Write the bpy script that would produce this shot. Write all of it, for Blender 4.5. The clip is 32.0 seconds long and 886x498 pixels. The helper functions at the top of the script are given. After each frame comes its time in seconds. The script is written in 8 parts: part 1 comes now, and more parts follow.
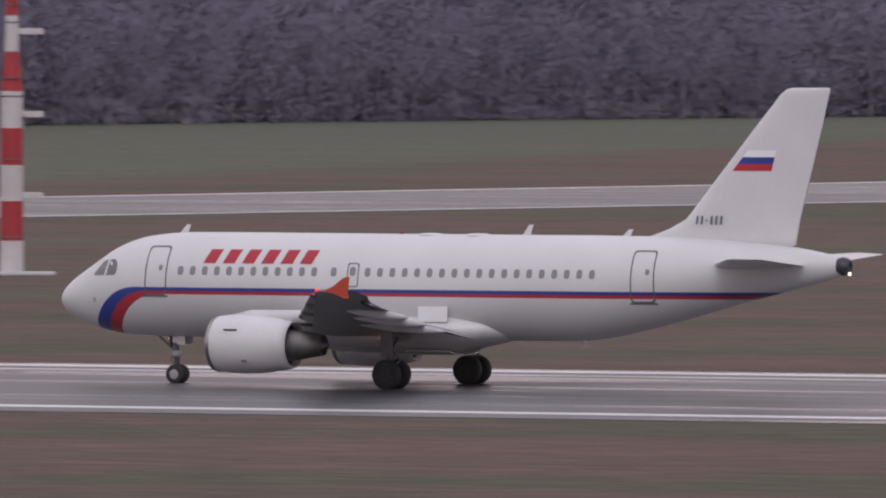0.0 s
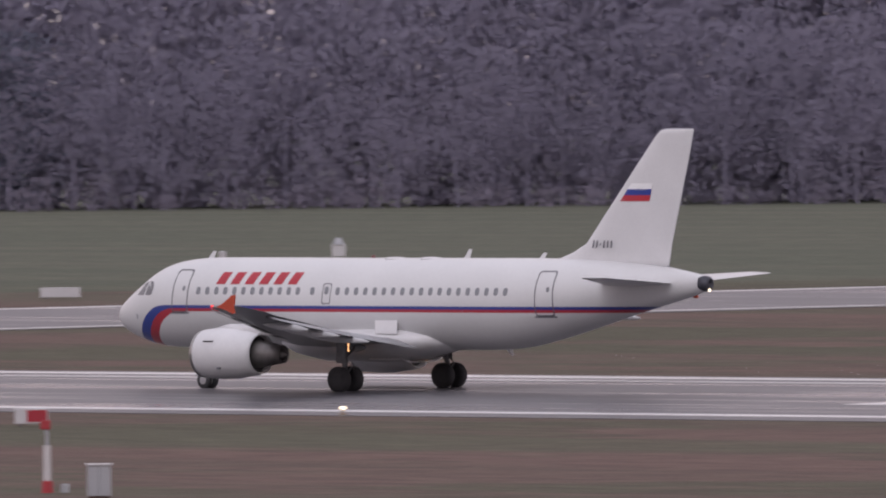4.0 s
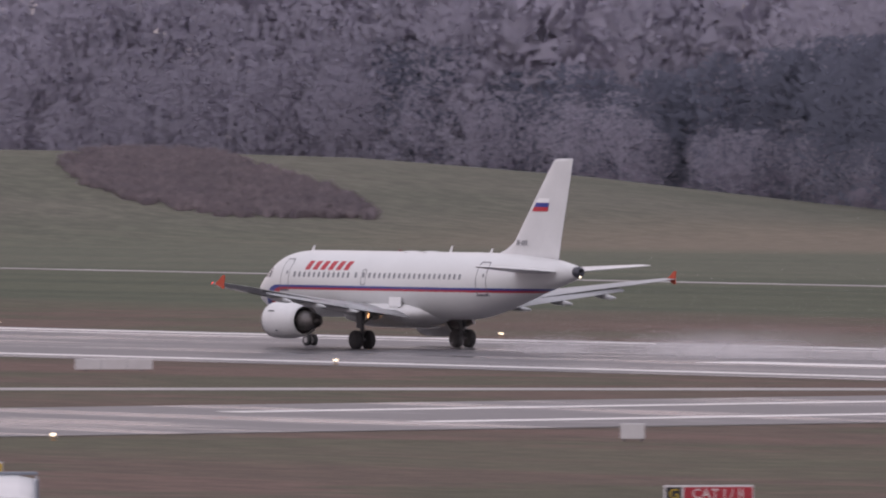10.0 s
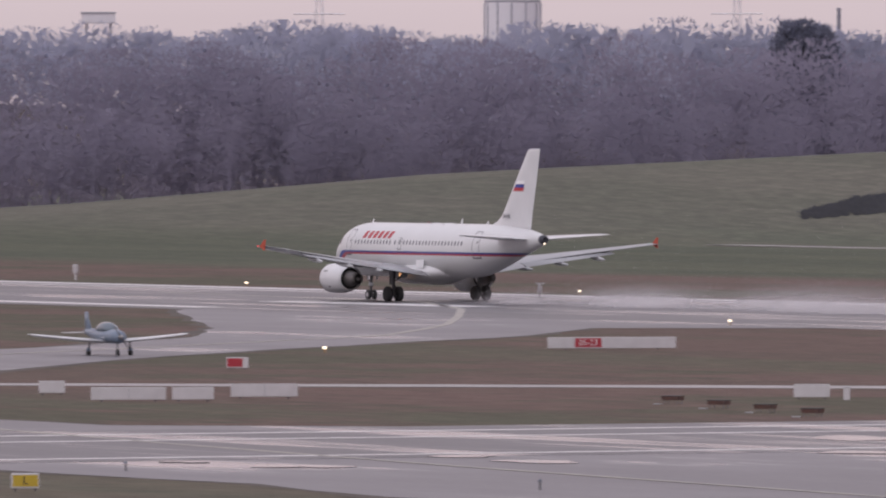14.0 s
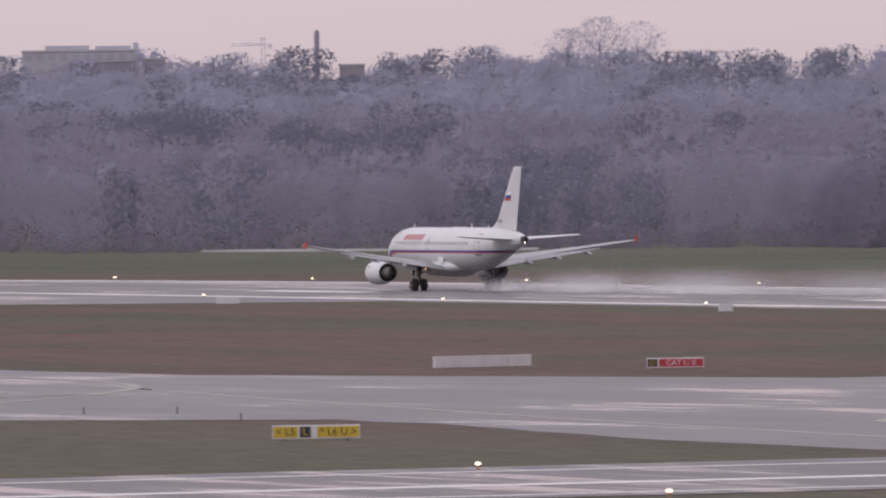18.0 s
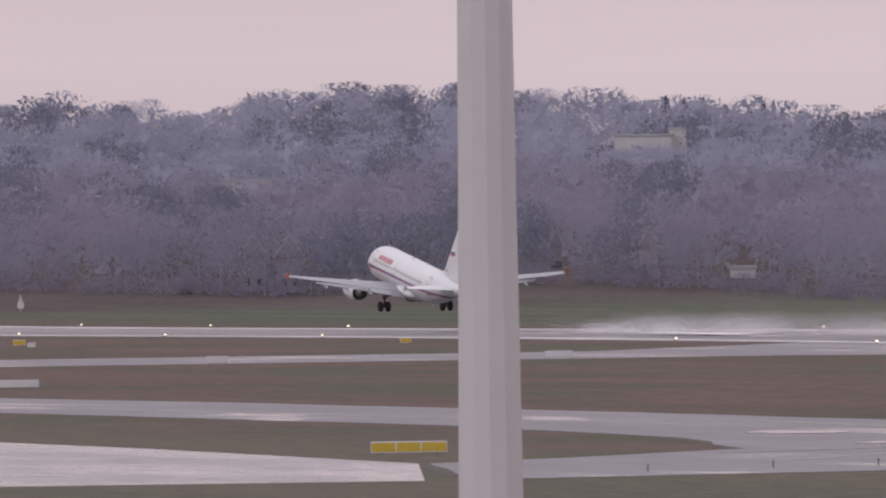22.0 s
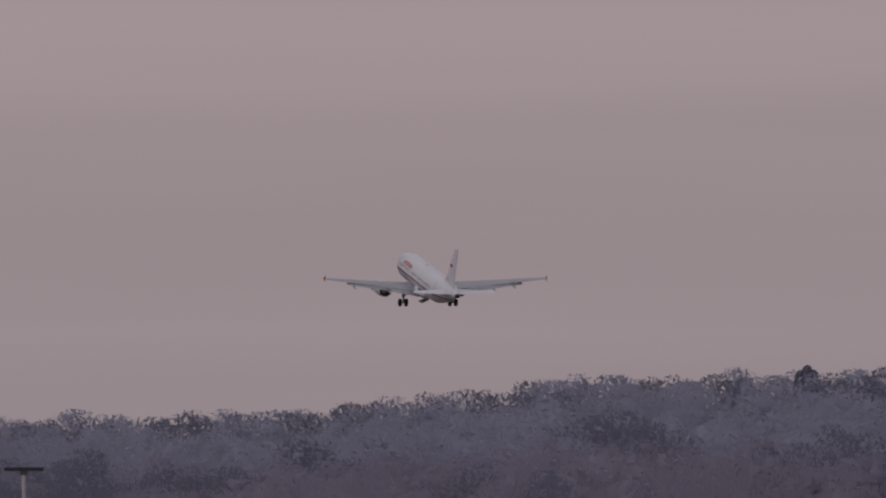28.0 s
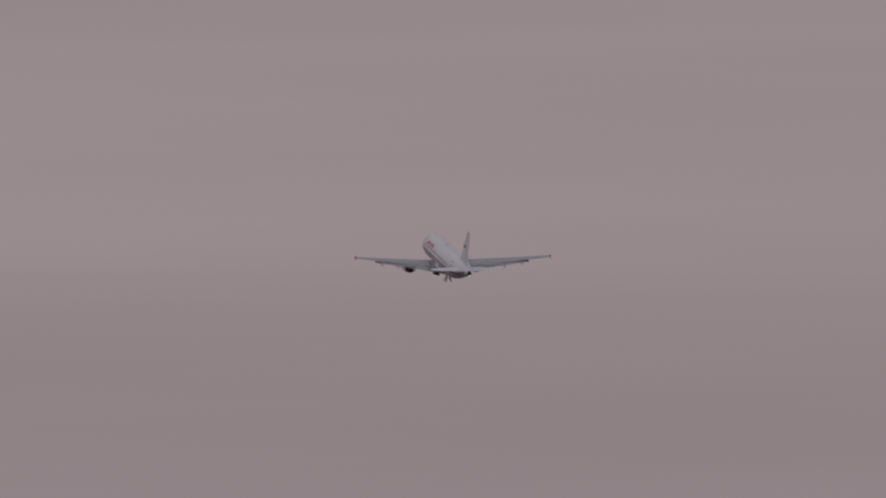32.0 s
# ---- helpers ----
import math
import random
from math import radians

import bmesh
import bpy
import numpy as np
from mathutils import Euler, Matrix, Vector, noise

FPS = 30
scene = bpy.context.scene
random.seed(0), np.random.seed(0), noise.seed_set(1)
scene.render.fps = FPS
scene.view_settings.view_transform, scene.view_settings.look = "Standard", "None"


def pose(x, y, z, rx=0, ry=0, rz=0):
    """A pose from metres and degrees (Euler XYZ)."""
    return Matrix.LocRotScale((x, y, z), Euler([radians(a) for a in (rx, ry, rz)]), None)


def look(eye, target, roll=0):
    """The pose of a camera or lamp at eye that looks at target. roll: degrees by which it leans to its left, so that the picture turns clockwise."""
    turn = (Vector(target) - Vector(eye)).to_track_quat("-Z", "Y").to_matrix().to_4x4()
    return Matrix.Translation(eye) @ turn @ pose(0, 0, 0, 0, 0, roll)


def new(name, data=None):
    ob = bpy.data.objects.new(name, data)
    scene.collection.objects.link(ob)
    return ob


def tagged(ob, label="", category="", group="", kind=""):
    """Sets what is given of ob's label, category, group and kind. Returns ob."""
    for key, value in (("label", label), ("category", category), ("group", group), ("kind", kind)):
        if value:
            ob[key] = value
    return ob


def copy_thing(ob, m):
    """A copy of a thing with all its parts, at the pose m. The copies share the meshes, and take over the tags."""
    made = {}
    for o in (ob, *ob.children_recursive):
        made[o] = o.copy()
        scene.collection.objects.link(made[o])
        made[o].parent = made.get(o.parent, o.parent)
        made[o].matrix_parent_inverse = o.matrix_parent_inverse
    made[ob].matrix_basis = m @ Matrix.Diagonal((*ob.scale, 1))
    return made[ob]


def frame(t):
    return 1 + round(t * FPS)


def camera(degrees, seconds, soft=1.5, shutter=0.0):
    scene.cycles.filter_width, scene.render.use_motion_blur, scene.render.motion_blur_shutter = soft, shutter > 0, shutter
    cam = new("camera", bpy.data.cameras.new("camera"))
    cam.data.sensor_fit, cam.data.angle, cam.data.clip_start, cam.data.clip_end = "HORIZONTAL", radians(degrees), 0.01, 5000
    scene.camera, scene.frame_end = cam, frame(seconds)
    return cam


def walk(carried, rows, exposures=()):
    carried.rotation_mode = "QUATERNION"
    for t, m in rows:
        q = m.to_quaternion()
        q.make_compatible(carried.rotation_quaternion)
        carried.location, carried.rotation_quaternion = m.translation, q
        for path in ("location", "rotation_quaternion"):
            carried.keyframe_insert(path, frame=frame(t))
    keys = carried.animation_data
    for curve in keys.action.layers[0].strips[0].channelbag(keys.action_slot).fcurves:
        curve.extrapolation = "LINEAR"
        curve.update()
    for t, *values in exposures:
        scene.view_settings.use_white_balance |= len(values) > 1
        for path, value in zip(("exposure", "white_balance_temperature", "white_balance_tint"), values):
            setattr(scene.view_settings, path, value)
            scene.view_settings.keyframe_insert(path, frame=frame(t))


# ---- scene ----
EYE = (0.0, 0.0, 14.81)
TRACK = 473.05          # the airliner's line over the ground, parallel to x

# seconds, bearing left of +y, tilt, lean (degrees)
VIEW = [
    (0.0, 24.524, -1.0363, 0.05),
    (0.5, 26.313, -0.9748, -0.23),
    (1.0, 28.095, -0.9229, -0.29),
    (1.5, 29.794, -0.8781, -0.15),
    (2.0, 31.480, -0.8752, -0.08),
    (2.5, 33.087, -0.8658, -0.22),
    (4.5, 39.629, -0.7947, -0.34),
    (5.0, 41.325, -0.7941, -0.14),
    (5.5, 42.920, -0.7617, -0.59),
    (6.0, 44.295, -0.7548, -0.76),
    (6.5, 45.646, -0.7196, -0.65),
    (7.0, 47.055, -0.7403, -0.67),
    (7.5, 48.370, -0.6998, -0.44),
    (8.0, 49.711, -0.6944, -0.49),
    (8.5, 51.018, -0.6733, -0.15),
    (9.0, 52.243, -0.6604, 0.28),
    (9.5, 53.445, -0.6268, 0.42),
    (10.0, 54.630, -0.6060, -0.01),
    (10.5, 55.781, -0.5869, 0.19),
    (11.0, 56.832, -0.5885, 0.09),
    (11.5, 57.881, -0.6051, 0.15),
    (12.0, 58.916, -0.5647, 0.09),
    (12.5, 59.860, -0.5346, 0.14),
    (13.0, 60.682, -0.5446, 0.03),
    (13.5, 61.571, -0.5953, 0.24),
    (14.0, 62.417, -0.6048, -0.02),
    (14.5, 63.196, -0.6147, 0.05),
    (15.0, 63.968, -0.5951, -0.35),
    (15.5, 64.720, -0.5811, -0.11),
    (17.5, 67.515, -0.4859, -0.58),
    (18.0, 68.209, -0.4897, -0.82),
    (18.5, 68.795, -0.4321, -0.75),
    (19.0, 69.383, -0.4122, -0.73),
    (19.5, 69.869, -0.3626, -0.72),
    (20.0, 70.398, -0.3533, -0.70),
    (20.5, 70.867, -0.3224, -0.71),
    (21.0, 71.293, -0.3175, -0.72),
    (22.0, 72.048, -0.2226, -0.75),
    (23.0, 72.817, -0.1618, -0.65),
    (24.0, 73.545, -0.0437, -0.45),
    (25.0, 74.139, 0.1072, -0.60),
    (25.5, 74.470, 0.2106, -0.60),
    (27.5, 75.772, 0.8095, -0.45),
    (28.0, 76.050, 0.9920, -0.40),
    (29.0, 76.608, 1.2599, -0.40),
    (29.5, 76.878, 1.3889, -0.40),
    (30.0, 77.104, 1.4715, -0.40),
    (30.5, 77.308, 1.5694, -0.40),
    (31.0, 77.491, 1.6033, -0.40),
    (31.5, 77.713, 1.7070, -0.40),
    (32.0, 77.955, 1.7786, -0.40),
]
# seconds, way of the nose along the runway, height of the wheels, pitch, bank
FLIGHT = [
    (0.0, 232.39, 0.0, 0.0, 0.0),
    (0.5, 250.00, 0.0, 0.0, 0.0),
    (1.0, 268.17, 0.0, 0.0, 0.0),
    (1.5, 286.88, 0.0, 0.0, 0.0),
    (2.0, 306.16, 0.0, 0.0, 0.0),
    (2.5, 326.02, 0.0, 0.0, 0.0),
    (4.5, 409.46, 0.0, 0.0, 0.0),
    (5.0, 432.04, 0.0, 0.0, 0.0),
    (5.5, 455.29, 0.0, 0.0, 0.0),
    (6.0, 478.96, 0.0, 0.0, 0.0),
    (6.5, 503.17, 0.0, 0.0, 0.0),
    (7.0, 527.88, 0.0, 0.0, 0.0),
    (7.5, 553.09, 0.0, 0.0, 0.0),
    (8.0, 578.46, 0.0, 0.0, 0.0),
    (8.5, 604.48, 0.0, 0.0, 0.0),
    (9.0, 630.97, 0.0, 0.0, 0.0),
    (9.5, 657.95, 0.0, 0.0, 0.0),
    (10.0, 685.75, 0.0, 0.0, 0.0),
    (10.5, 713.95, 0.0, 0.0, 0.0),
    (11.0, 742.80, 0.0, 0.0, 0.0),
    (11.5, 771.98, 0.0, 0.0, 0.0),
    (12.0, 801.38, 0.0, 0.0, 0.0),
    (12.5, 831.00, 0.0, 0.0, 0.0),
    (13.0, 860.92, 0.0, 0.0, 0.0),
    (13.5, 891.42, 0.0, 0.0, 0.0),
    (14.0, 922.61, 0.0, 0.0, 0.0),
    (14.5, 954.58, 0.0, 0.0, 0.0),
    (15.0, 987.12, 0.0, 0.0, 0.0),
    (15.5, 1020.32, 0.0, 0.0, 0.0),
    (17.5, 1160.97, 0.0, 0.0, 0.0),
    (18.0, 1196.01, 0.00, 0.00, 0.00),
    (18.5, 1231.51, 0.00, 1.93, -0.00),
    (19.0, 1267.01, 0.00, 2.65, 0.00),
    (19.5, 1303.08, 0.00, 3.85, 0.00),
    (20.0, 1339.26, 0.00, 5.08, 0.00),
    (20.5, 1376.20, 0.00, 6.73, 0.56),
    (21.0, 1412.89, 0.00, 8.04, 0.94),
    (22.0, 1486.96, 1.63, 8.47, 0.07),
    (23.0, 1560.74, 4.92, 9.84, 0.63),
    (24.0, 1634.32, 9.77, 10.95, 0.54),
    (25.0, 1708.10, 16.24, 10.68, 0.21),
    (25.5, 1745.05, 19.73, 10.83, 0.19),
    (27.5, 1893.39, 35.63, 11.91, 0.05),
    (28.0, 1930.08, 40.46, 11.81, 0.07),
    (29.0, 2004.47, 49.90, 13.55, -0.13),
    (29.5, 2041.70, 54.97, 13.58, -0.19),
    (30.0, 2078.93, 60.04, 13.61, -0.26),
    (30.5, 2116.62, 64.94, 13.48, -0.32),
    (31.0, 2154.32, 69.84, 13.36, -0.39),
    (31.5, 2192.02, 74.74, 13.24, -0.45),
    (32.0, 2229.72, 79.64, 13.11, -0.52),
]


def view(bearing, tilt, lean):
    a, b = radians(bearing), radians(tilt)
    aim = (EYE[0] - 1000 * math.sin(a) * math.cos(b), EYE[1] + 1000 * math.cos(a) * math.cos(b), EYE[2] + 1000 * math.sin(b))
    return look(EYE, aim, lean)


cam = camera(3.8156, 32.0, soft=2.1, shutter=0.2)
walk(cam, [(t, view(a, b, c)) for t, a, b, c in VIEW],
     exposures=[(0.0, 0.0), (2.5, 0.0), (5.0, 0.12), (15.0, 0.12), (22.0, 0.12), (23.0, 0.08), (25.0, 0.1), (25.5, 0.0), (27.5, -0.85), (29.0, -1.0), (32.0, -1.12)])

# ---- daylight: an overcast winter sky and a wide, weak sun behind the camera
SUN_UP, SUN_FROM = radians(38), radians(160)
world = bpy.data.worlds.new("overcast_sky")
scene.world = world
world.use_nodes = True
wn, wl = world.node_tree.nodes, world.node_tree.links
wn.clear()
w_out, w_bg = wn.new("ShaderNodeOutputWorld"), wn.new("ShaderNodeBackground")
w_sky, w_mix = wn.new("ShaderNodeTexSky"), wn.new("ShaderNodeMix")
w_co, w_map, w_noise, w_ramp = wn.new("ShaderNodeTexCoord"), wn.new("ShaderNodeMapping"), wn.new("ShaderNodeTexNoise"), wn.new("ShaderNodeValToRGB")
w_sky.sky_type, w_sky.sun_disc = "NISHITA", False
w_sky.sun_elevation, w_sky.sun_rotation = SUN_UP, SUN_FROM
w_mix.data_type = "RGBA"
w_mix.inputs["Factor"].default_value = 0.96
w_map.inputs["Scale"].default_value = (3.0, 3.0, 60.0)
w_noise.inputs["Scale"].default_value, w_noise.inputs["Detail"].default_value = 1.3, 5.0
w_ramp.color_ramp.elements[0].position, w_ramp.color_ramp.elements[0].color = 0.25, (6.15, 5.1, 5.36, 1)
w_ramp.color_ramp.elements[1].position, w_ramp.color_ramp.elements[1].color = 0.8, (7.3, 6.08, 6.4, 1)
w_bg.inputs["Strength"].default_value = 0.1
wl.new(w_co.outputs["Generated"], w_map.inputs["Vector"])
wl.new(w_map.outputs["Vector"], w_noise.inputs["Vector"])
wl.new(w_noise.outputs["Fac"], w_ramp.inputs["Fac"])
wl.new(w_sky.outputs["Color"], w_mix.inputs["A"])
w_sep, w_up, w_zen = wn.new("ShaderNodeSeparateXYZ"), wn.new("ShaderNodeMapRange"), wn.new("ShaderNodeMix")
w_zen.data_type = "RGBA"
w_up.interpolation_type = "SMOOTHSTEP"
w_up.inputs["From Min"].default_value, w_up.inputs["From Max"].default_value = 0.06, 0.7
w_zen.inputs["B"].default_value = (7.9, 7.55, 8.7, 1)
wl.new(w_co.outputs["Generated"], w_sep.inputs[0])
wl.new(w_sep.outputs["Z"], w_up.inputs["Value"])
wl.new(w_up.outputs["Result"], w_zen.inputs["Factor"])
# the murk near the horizon is a little darker
w_low, w_dim, w_mul = wn.new("ShaderNodeMapRange"), wn.new("ShaderNodeMix"), wn.new("ShaderNodeMix")
w_low.interpolation_type = "SMOOTHSTEP"
w_low.inputs["From Min"].default_value, w_low.inputs["From Max"].default_value = 0.0, 0.05
w_dim.data_type, w_mul.data_type, w_mul.blend_type = "RGBA", "RGBA", "MULTIPLY"
w_dim.inputs["A"].default_value, w_dim.inputs["B"].default_value = (0.87, 0.86, 0.88, 1), (1.03, 1.0, 1.0, 1)
w_mul.inputs["Factor"].default_value = 1.0
wl.new(w_sep.outputs["Z"], w_low.inputs["Value"])
wl.new(w_low.outputs["Result"], w_dim.inputs["Factor"])
wl.new(w_ramp.outputs["Color"], w_mul.inputs["A"])
wl.new(w_dim.outputs["Result"], w_mul.inputs["B"])
wl.new(w_mul.outputs["Result"], w_zen.inputs["A"])
wl.new(w_zen.outputs["Result"], w_mix.inputs["B"])
wl.new(w_mix.outputs["Result"], w_bg.inputs["Color"])
wl.new(w_bg.outputs["Background"], w_out.inputs["Surface"])
sun = new("sun", bpy.data.lights.new("sun", "SUN"))
sun.data.energy, sun.data.angle, sun.data.color = 0.5, radians(25), (1.0, 0.96, 1.0)
sun.matrix_world = look((0, 0, 0), (-math.sin(SUN_FROM) * math.cos(SUN_UP), -math.cos(SUN_FROM) * math.cos(SUN_UP), -math.sin(SUN_UP)))


# ---- materials
def mat(name, a, b=None, scale=1.0, rough=0.6, metal=0.0, bump=0.0, fine=None, emit=0.0, stretch=(1, 1, 1), rough2=None, coat=0.0, detail=6.0):
    """Colour a to b by noise at `scale` per metre, with a finer grain and relief."""
    m = bpy.data.materials.new(name)
    m.use_nodes = True
    n, l = m.node_tree.nodes, m.node_tree.links
    p = n["Principled BSDF"]
    p.inputs["Base Color"].default_value = (*a, 1)
    p.inputs["Roughness"].default_value, p.inputs["Metallic"].default_value = rough, metal
    p.inputs["Coat Weight"].default_value = coat
    if emit:
        p.inputs["Emission Color"].default_value, p.inputs["Emission Strength"].default_value = (*a, 1), emit
    if b is not None:
        co, mp, nz, fz = n.new("ShaderNodeTexCoord"), n.new("ShaderNodeMapping"), n.new("ShaderNodeTexNoise"), n.new("ShaderNodeTexNoise")
        mix, add = n.new("ShaderNodeMix"), n.new("ShaderNodeMix")
        mix.data_type = "RGBA"
        mp.inputs["Scale"].default_value = stretch
        nz.inputs["Scale"].default_value, nz.inputs["Detail"].default_value = scale, detail
        fz.inputs["Scale"].default_value, fz.inputs["Detail"].default_value = fine or scale * 17, 4.0
        ramp = n.new("ShaderNodeMapRange")
        ramp.inputs["From Min"].default_value, ramp.inputs["From Max"].default_value = 0.36, 0.64
        add.inputs["Factor"].default_value = 0.3
        l.new(co.outputs["Object"], mp.inputs["Vector"])
        l.new(mp.outputs["Vector"], nz.inputs["Vector"])
        l.new(mp.outputs["Vector"], fz.inputs["Vector"])
        l.new(nz.outputs["Fac"], add.inputs["A"])
        l.new(fz.outputs["Fac"], add.inputs["B"])
        l.new(add.outputs["Result"], ramp.inputs["Value"])
        l.new(ramp.outputs["Result"], mix.inputs["Factor"])
        mix.inputs["A"].default_value, mix.inputs["B"].default_value = (*a, 1), (*b, 1)
        l.new(mix.outputs["Result"], p.inputs["Base Color"])
        if rough2 is not None:
            rr = n.new("ShaderNodeMapRange")
            rr.inputs["From Min"].default_value, rr.inputs["From Max"].default_value = 0.38, 0.62
            rr.inputs["To Min"].default_value, rr.inputs["To Max"].default_value = rough, rough2
            l.new(add.outputs["Result"], rr.inputs["Value"])
            l.new(rr.outputs["Result"], p.inputs["Roughness"])
        if bump:
            bp = n.new("ShaderNodeBump")
            bp.inputs["Distance"].default_value = bump
            l.new(fz.outputs["Fac"], bp.inputs["Height"])
            l.new(bp.outputs["Normal"], p.inputs["Normal"])
    return m


def math_node(n, l, op, a, b=None):
    k = n.new("ShaderNodeMath")
    k.operation = op
    for i, v in enumerate((a, b)):
        if v is None:
            continue
        if isinstance(v, (int, float)):
            k.inputs[i].default_value = v
        else:
            l.new(v, k.inputs[i])
    return k.outputs[0]


def mapped(n, l, value, a, b, c=0.0, d=1.0):
    k = n.new("ShaderNodeMapRange")
    k.interpolation_type = "SMOOTHSTEP"
    for name, v in (("From Min", a), ("From Max", b), ("To Min", c), ("To Max", d)):
        if isinstance(v, (int, float)):
            k.inputs[name].default_value = v
        else:
            l.new(v, k.inputs[name])
    l.new(value, k.inputs["Value"])
    return k.outputs["Result"]


def noise_node(n, l, vector, stretch, detail=5.0, rough=0.6):
    mp, nz = n.new("ShaderNodeMapping"), n.new("ShaderNodeTexNoise")
    mp.inputs["Scale"].default_value = stretch
    nz.inputs["Scale"].default_value, nz.inputs["Detail"].default_value, nz.inputs["Roughness"].default_value = 1.0, detail, rough
    l.new(vector, mp.inputs["Vector"])
    l.new(mp.outputs["Vector"], nz.inputs["Vector"])
    return nz.outputs["Fac"]


def blend(n, l, f, a, b):
    k = n.new("ShaderNodeMix")
    k.data_type = "RGBA"
    l.new(f, k.inputs["Factor"])
    for name, v in (("A", a), ("B", b)):
        if isinstance(v, tuple):
            k.inputs[name].default_value = (*v, 1)
        else:
            l.new(v, k.inputs[name])
    return k.outputs["Result"]


def airy(m, share=0.5, per=0.0, deep=0.0):
    """Thin twigs: part of the light passes on through them; relief of massed branches `per` metre and `deep`."""
    n, l = m.node_tree.nodes, m.node_tree.links
    p, out = n["Principled BSDF"], n["Material Output"]
    t, k = n.new("ShaderNodeBsdfTranslucent"), n.new("ShaderNodeMixShader")
    l.new(p.inputs["Base Color"].links[0].from_socket, t.inputs["Color"])
    k.inputs[0].default_value = share
    l.new(p.outputs[0], k.inputs[1])
    l.new(t.outputs[0], k.inputs[2])
    l.new(k.outputs[0], out.inputs["Surface"])
    p.inputs["Specular IOR Level"].default_value = 0.1
    if per:
        co = n.new("ShaderNodeTexCoord")
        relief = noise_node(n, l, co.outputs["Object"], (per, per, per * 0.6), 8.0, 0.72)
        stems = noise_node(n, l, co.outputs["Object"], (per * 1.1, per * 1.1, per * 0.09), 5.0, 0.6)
        bp = n.new("ShaderNodeBump")
        bp.inputs["Distance"].default_value = deep
        l.new(relief, bp.inputs["Height"])
        l.new(bp.outputs["Normal"], p.inputs["Normal"])
        l.new(bp.outputs["Normal"], t.inputs["Normal"])
        base = p.inputs["Base Color"].links[0].from_socket
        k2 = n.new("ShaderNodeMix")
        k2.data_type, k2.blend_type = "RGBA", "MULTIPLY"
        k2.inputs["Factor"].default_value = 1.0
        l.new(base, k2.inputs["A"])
        # the colour follows the relief noise, darker where that is low
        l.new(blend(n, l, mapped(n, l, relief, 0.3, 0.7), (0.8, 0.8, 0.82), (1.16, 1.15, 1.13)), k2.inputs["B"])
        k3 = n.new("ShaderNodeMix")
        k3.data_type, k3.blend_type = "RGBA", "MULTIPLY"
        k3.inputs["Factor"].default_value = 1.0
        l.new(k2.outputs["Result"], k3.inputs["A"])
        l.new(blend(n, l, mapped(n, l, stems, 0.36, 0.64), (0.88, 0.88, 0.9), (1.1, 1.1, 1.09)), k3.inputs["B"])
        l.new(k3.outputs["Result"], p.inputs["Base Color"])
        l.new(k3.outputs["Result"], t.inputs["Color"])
    return m


def livery(name):
    """White paint with a blue and red cheat line that sweeps down at the nose; x forward, z up."""
    m = mat(name, (0.70, 0.705, 0.71), (0.65, 0.655, 0.66), scale=0.35, rough=0.32, coat=0.25, fine=6.0)
    n, l = m.node_tree.nodes, m.node_tree.links
    p = n["Principled BSDF"]
    co, sep = n.new("ShaderNodeTexCoord"), n.new("ShaderNodeSeparateXYZ")
    l.new(co.outputs["Object"], sep.inputs[0])
    x, z = sep.outputs["X"], sep.outputs["Z"]
    def edge(level, start):
        ahead = math_node(n, l, "MAXIMUM", math_node(n, l, "SUBTRACT", x, start), 0.0)
        return math_node(n, l, "SUBTRACT", level, math_node(n, l, "MULTIPLY", math_node(n, l, "POWER", ahead, 2.6), 0.18))
    base = p.inputs["Base Color"].links[0].from_socket
    low, mid, top = edge(3.565, 10.85), edge(3.70, 11.35), edge(3.84, 11.9)
    inside = math_node(n, l, "MULTIPLY", math_node(n, l, "GREATER_THAN", x, -16.2), math_node(n, l, "GREATER_THAN", z, 1.4))
    for lo, hi, colour in ((low, mid, (0.42, 0.035, 0.055)), (mid, top, (0.03, 0.055, 0.27))):
        f = math_node(n, l, "MULTIPLY", inside, math_node(n, l, "MULTIPLY", math_node(n, l, "GREATER_THAN", z, lo), math_node(n, l, "LESS_THAN", z, hi)))
        k = n.new("ShaderNodeMix")
        k.data_type = "RGBA"
        k.inputs["B"].default_value = (*colour, 1)
        l.new(f, k.inputs["Factor"])
        l.new(base, k.inputs["A"])
        base = k.outputs["Result"]
    l.new(base, p.inputs["Base Color"])
    return m


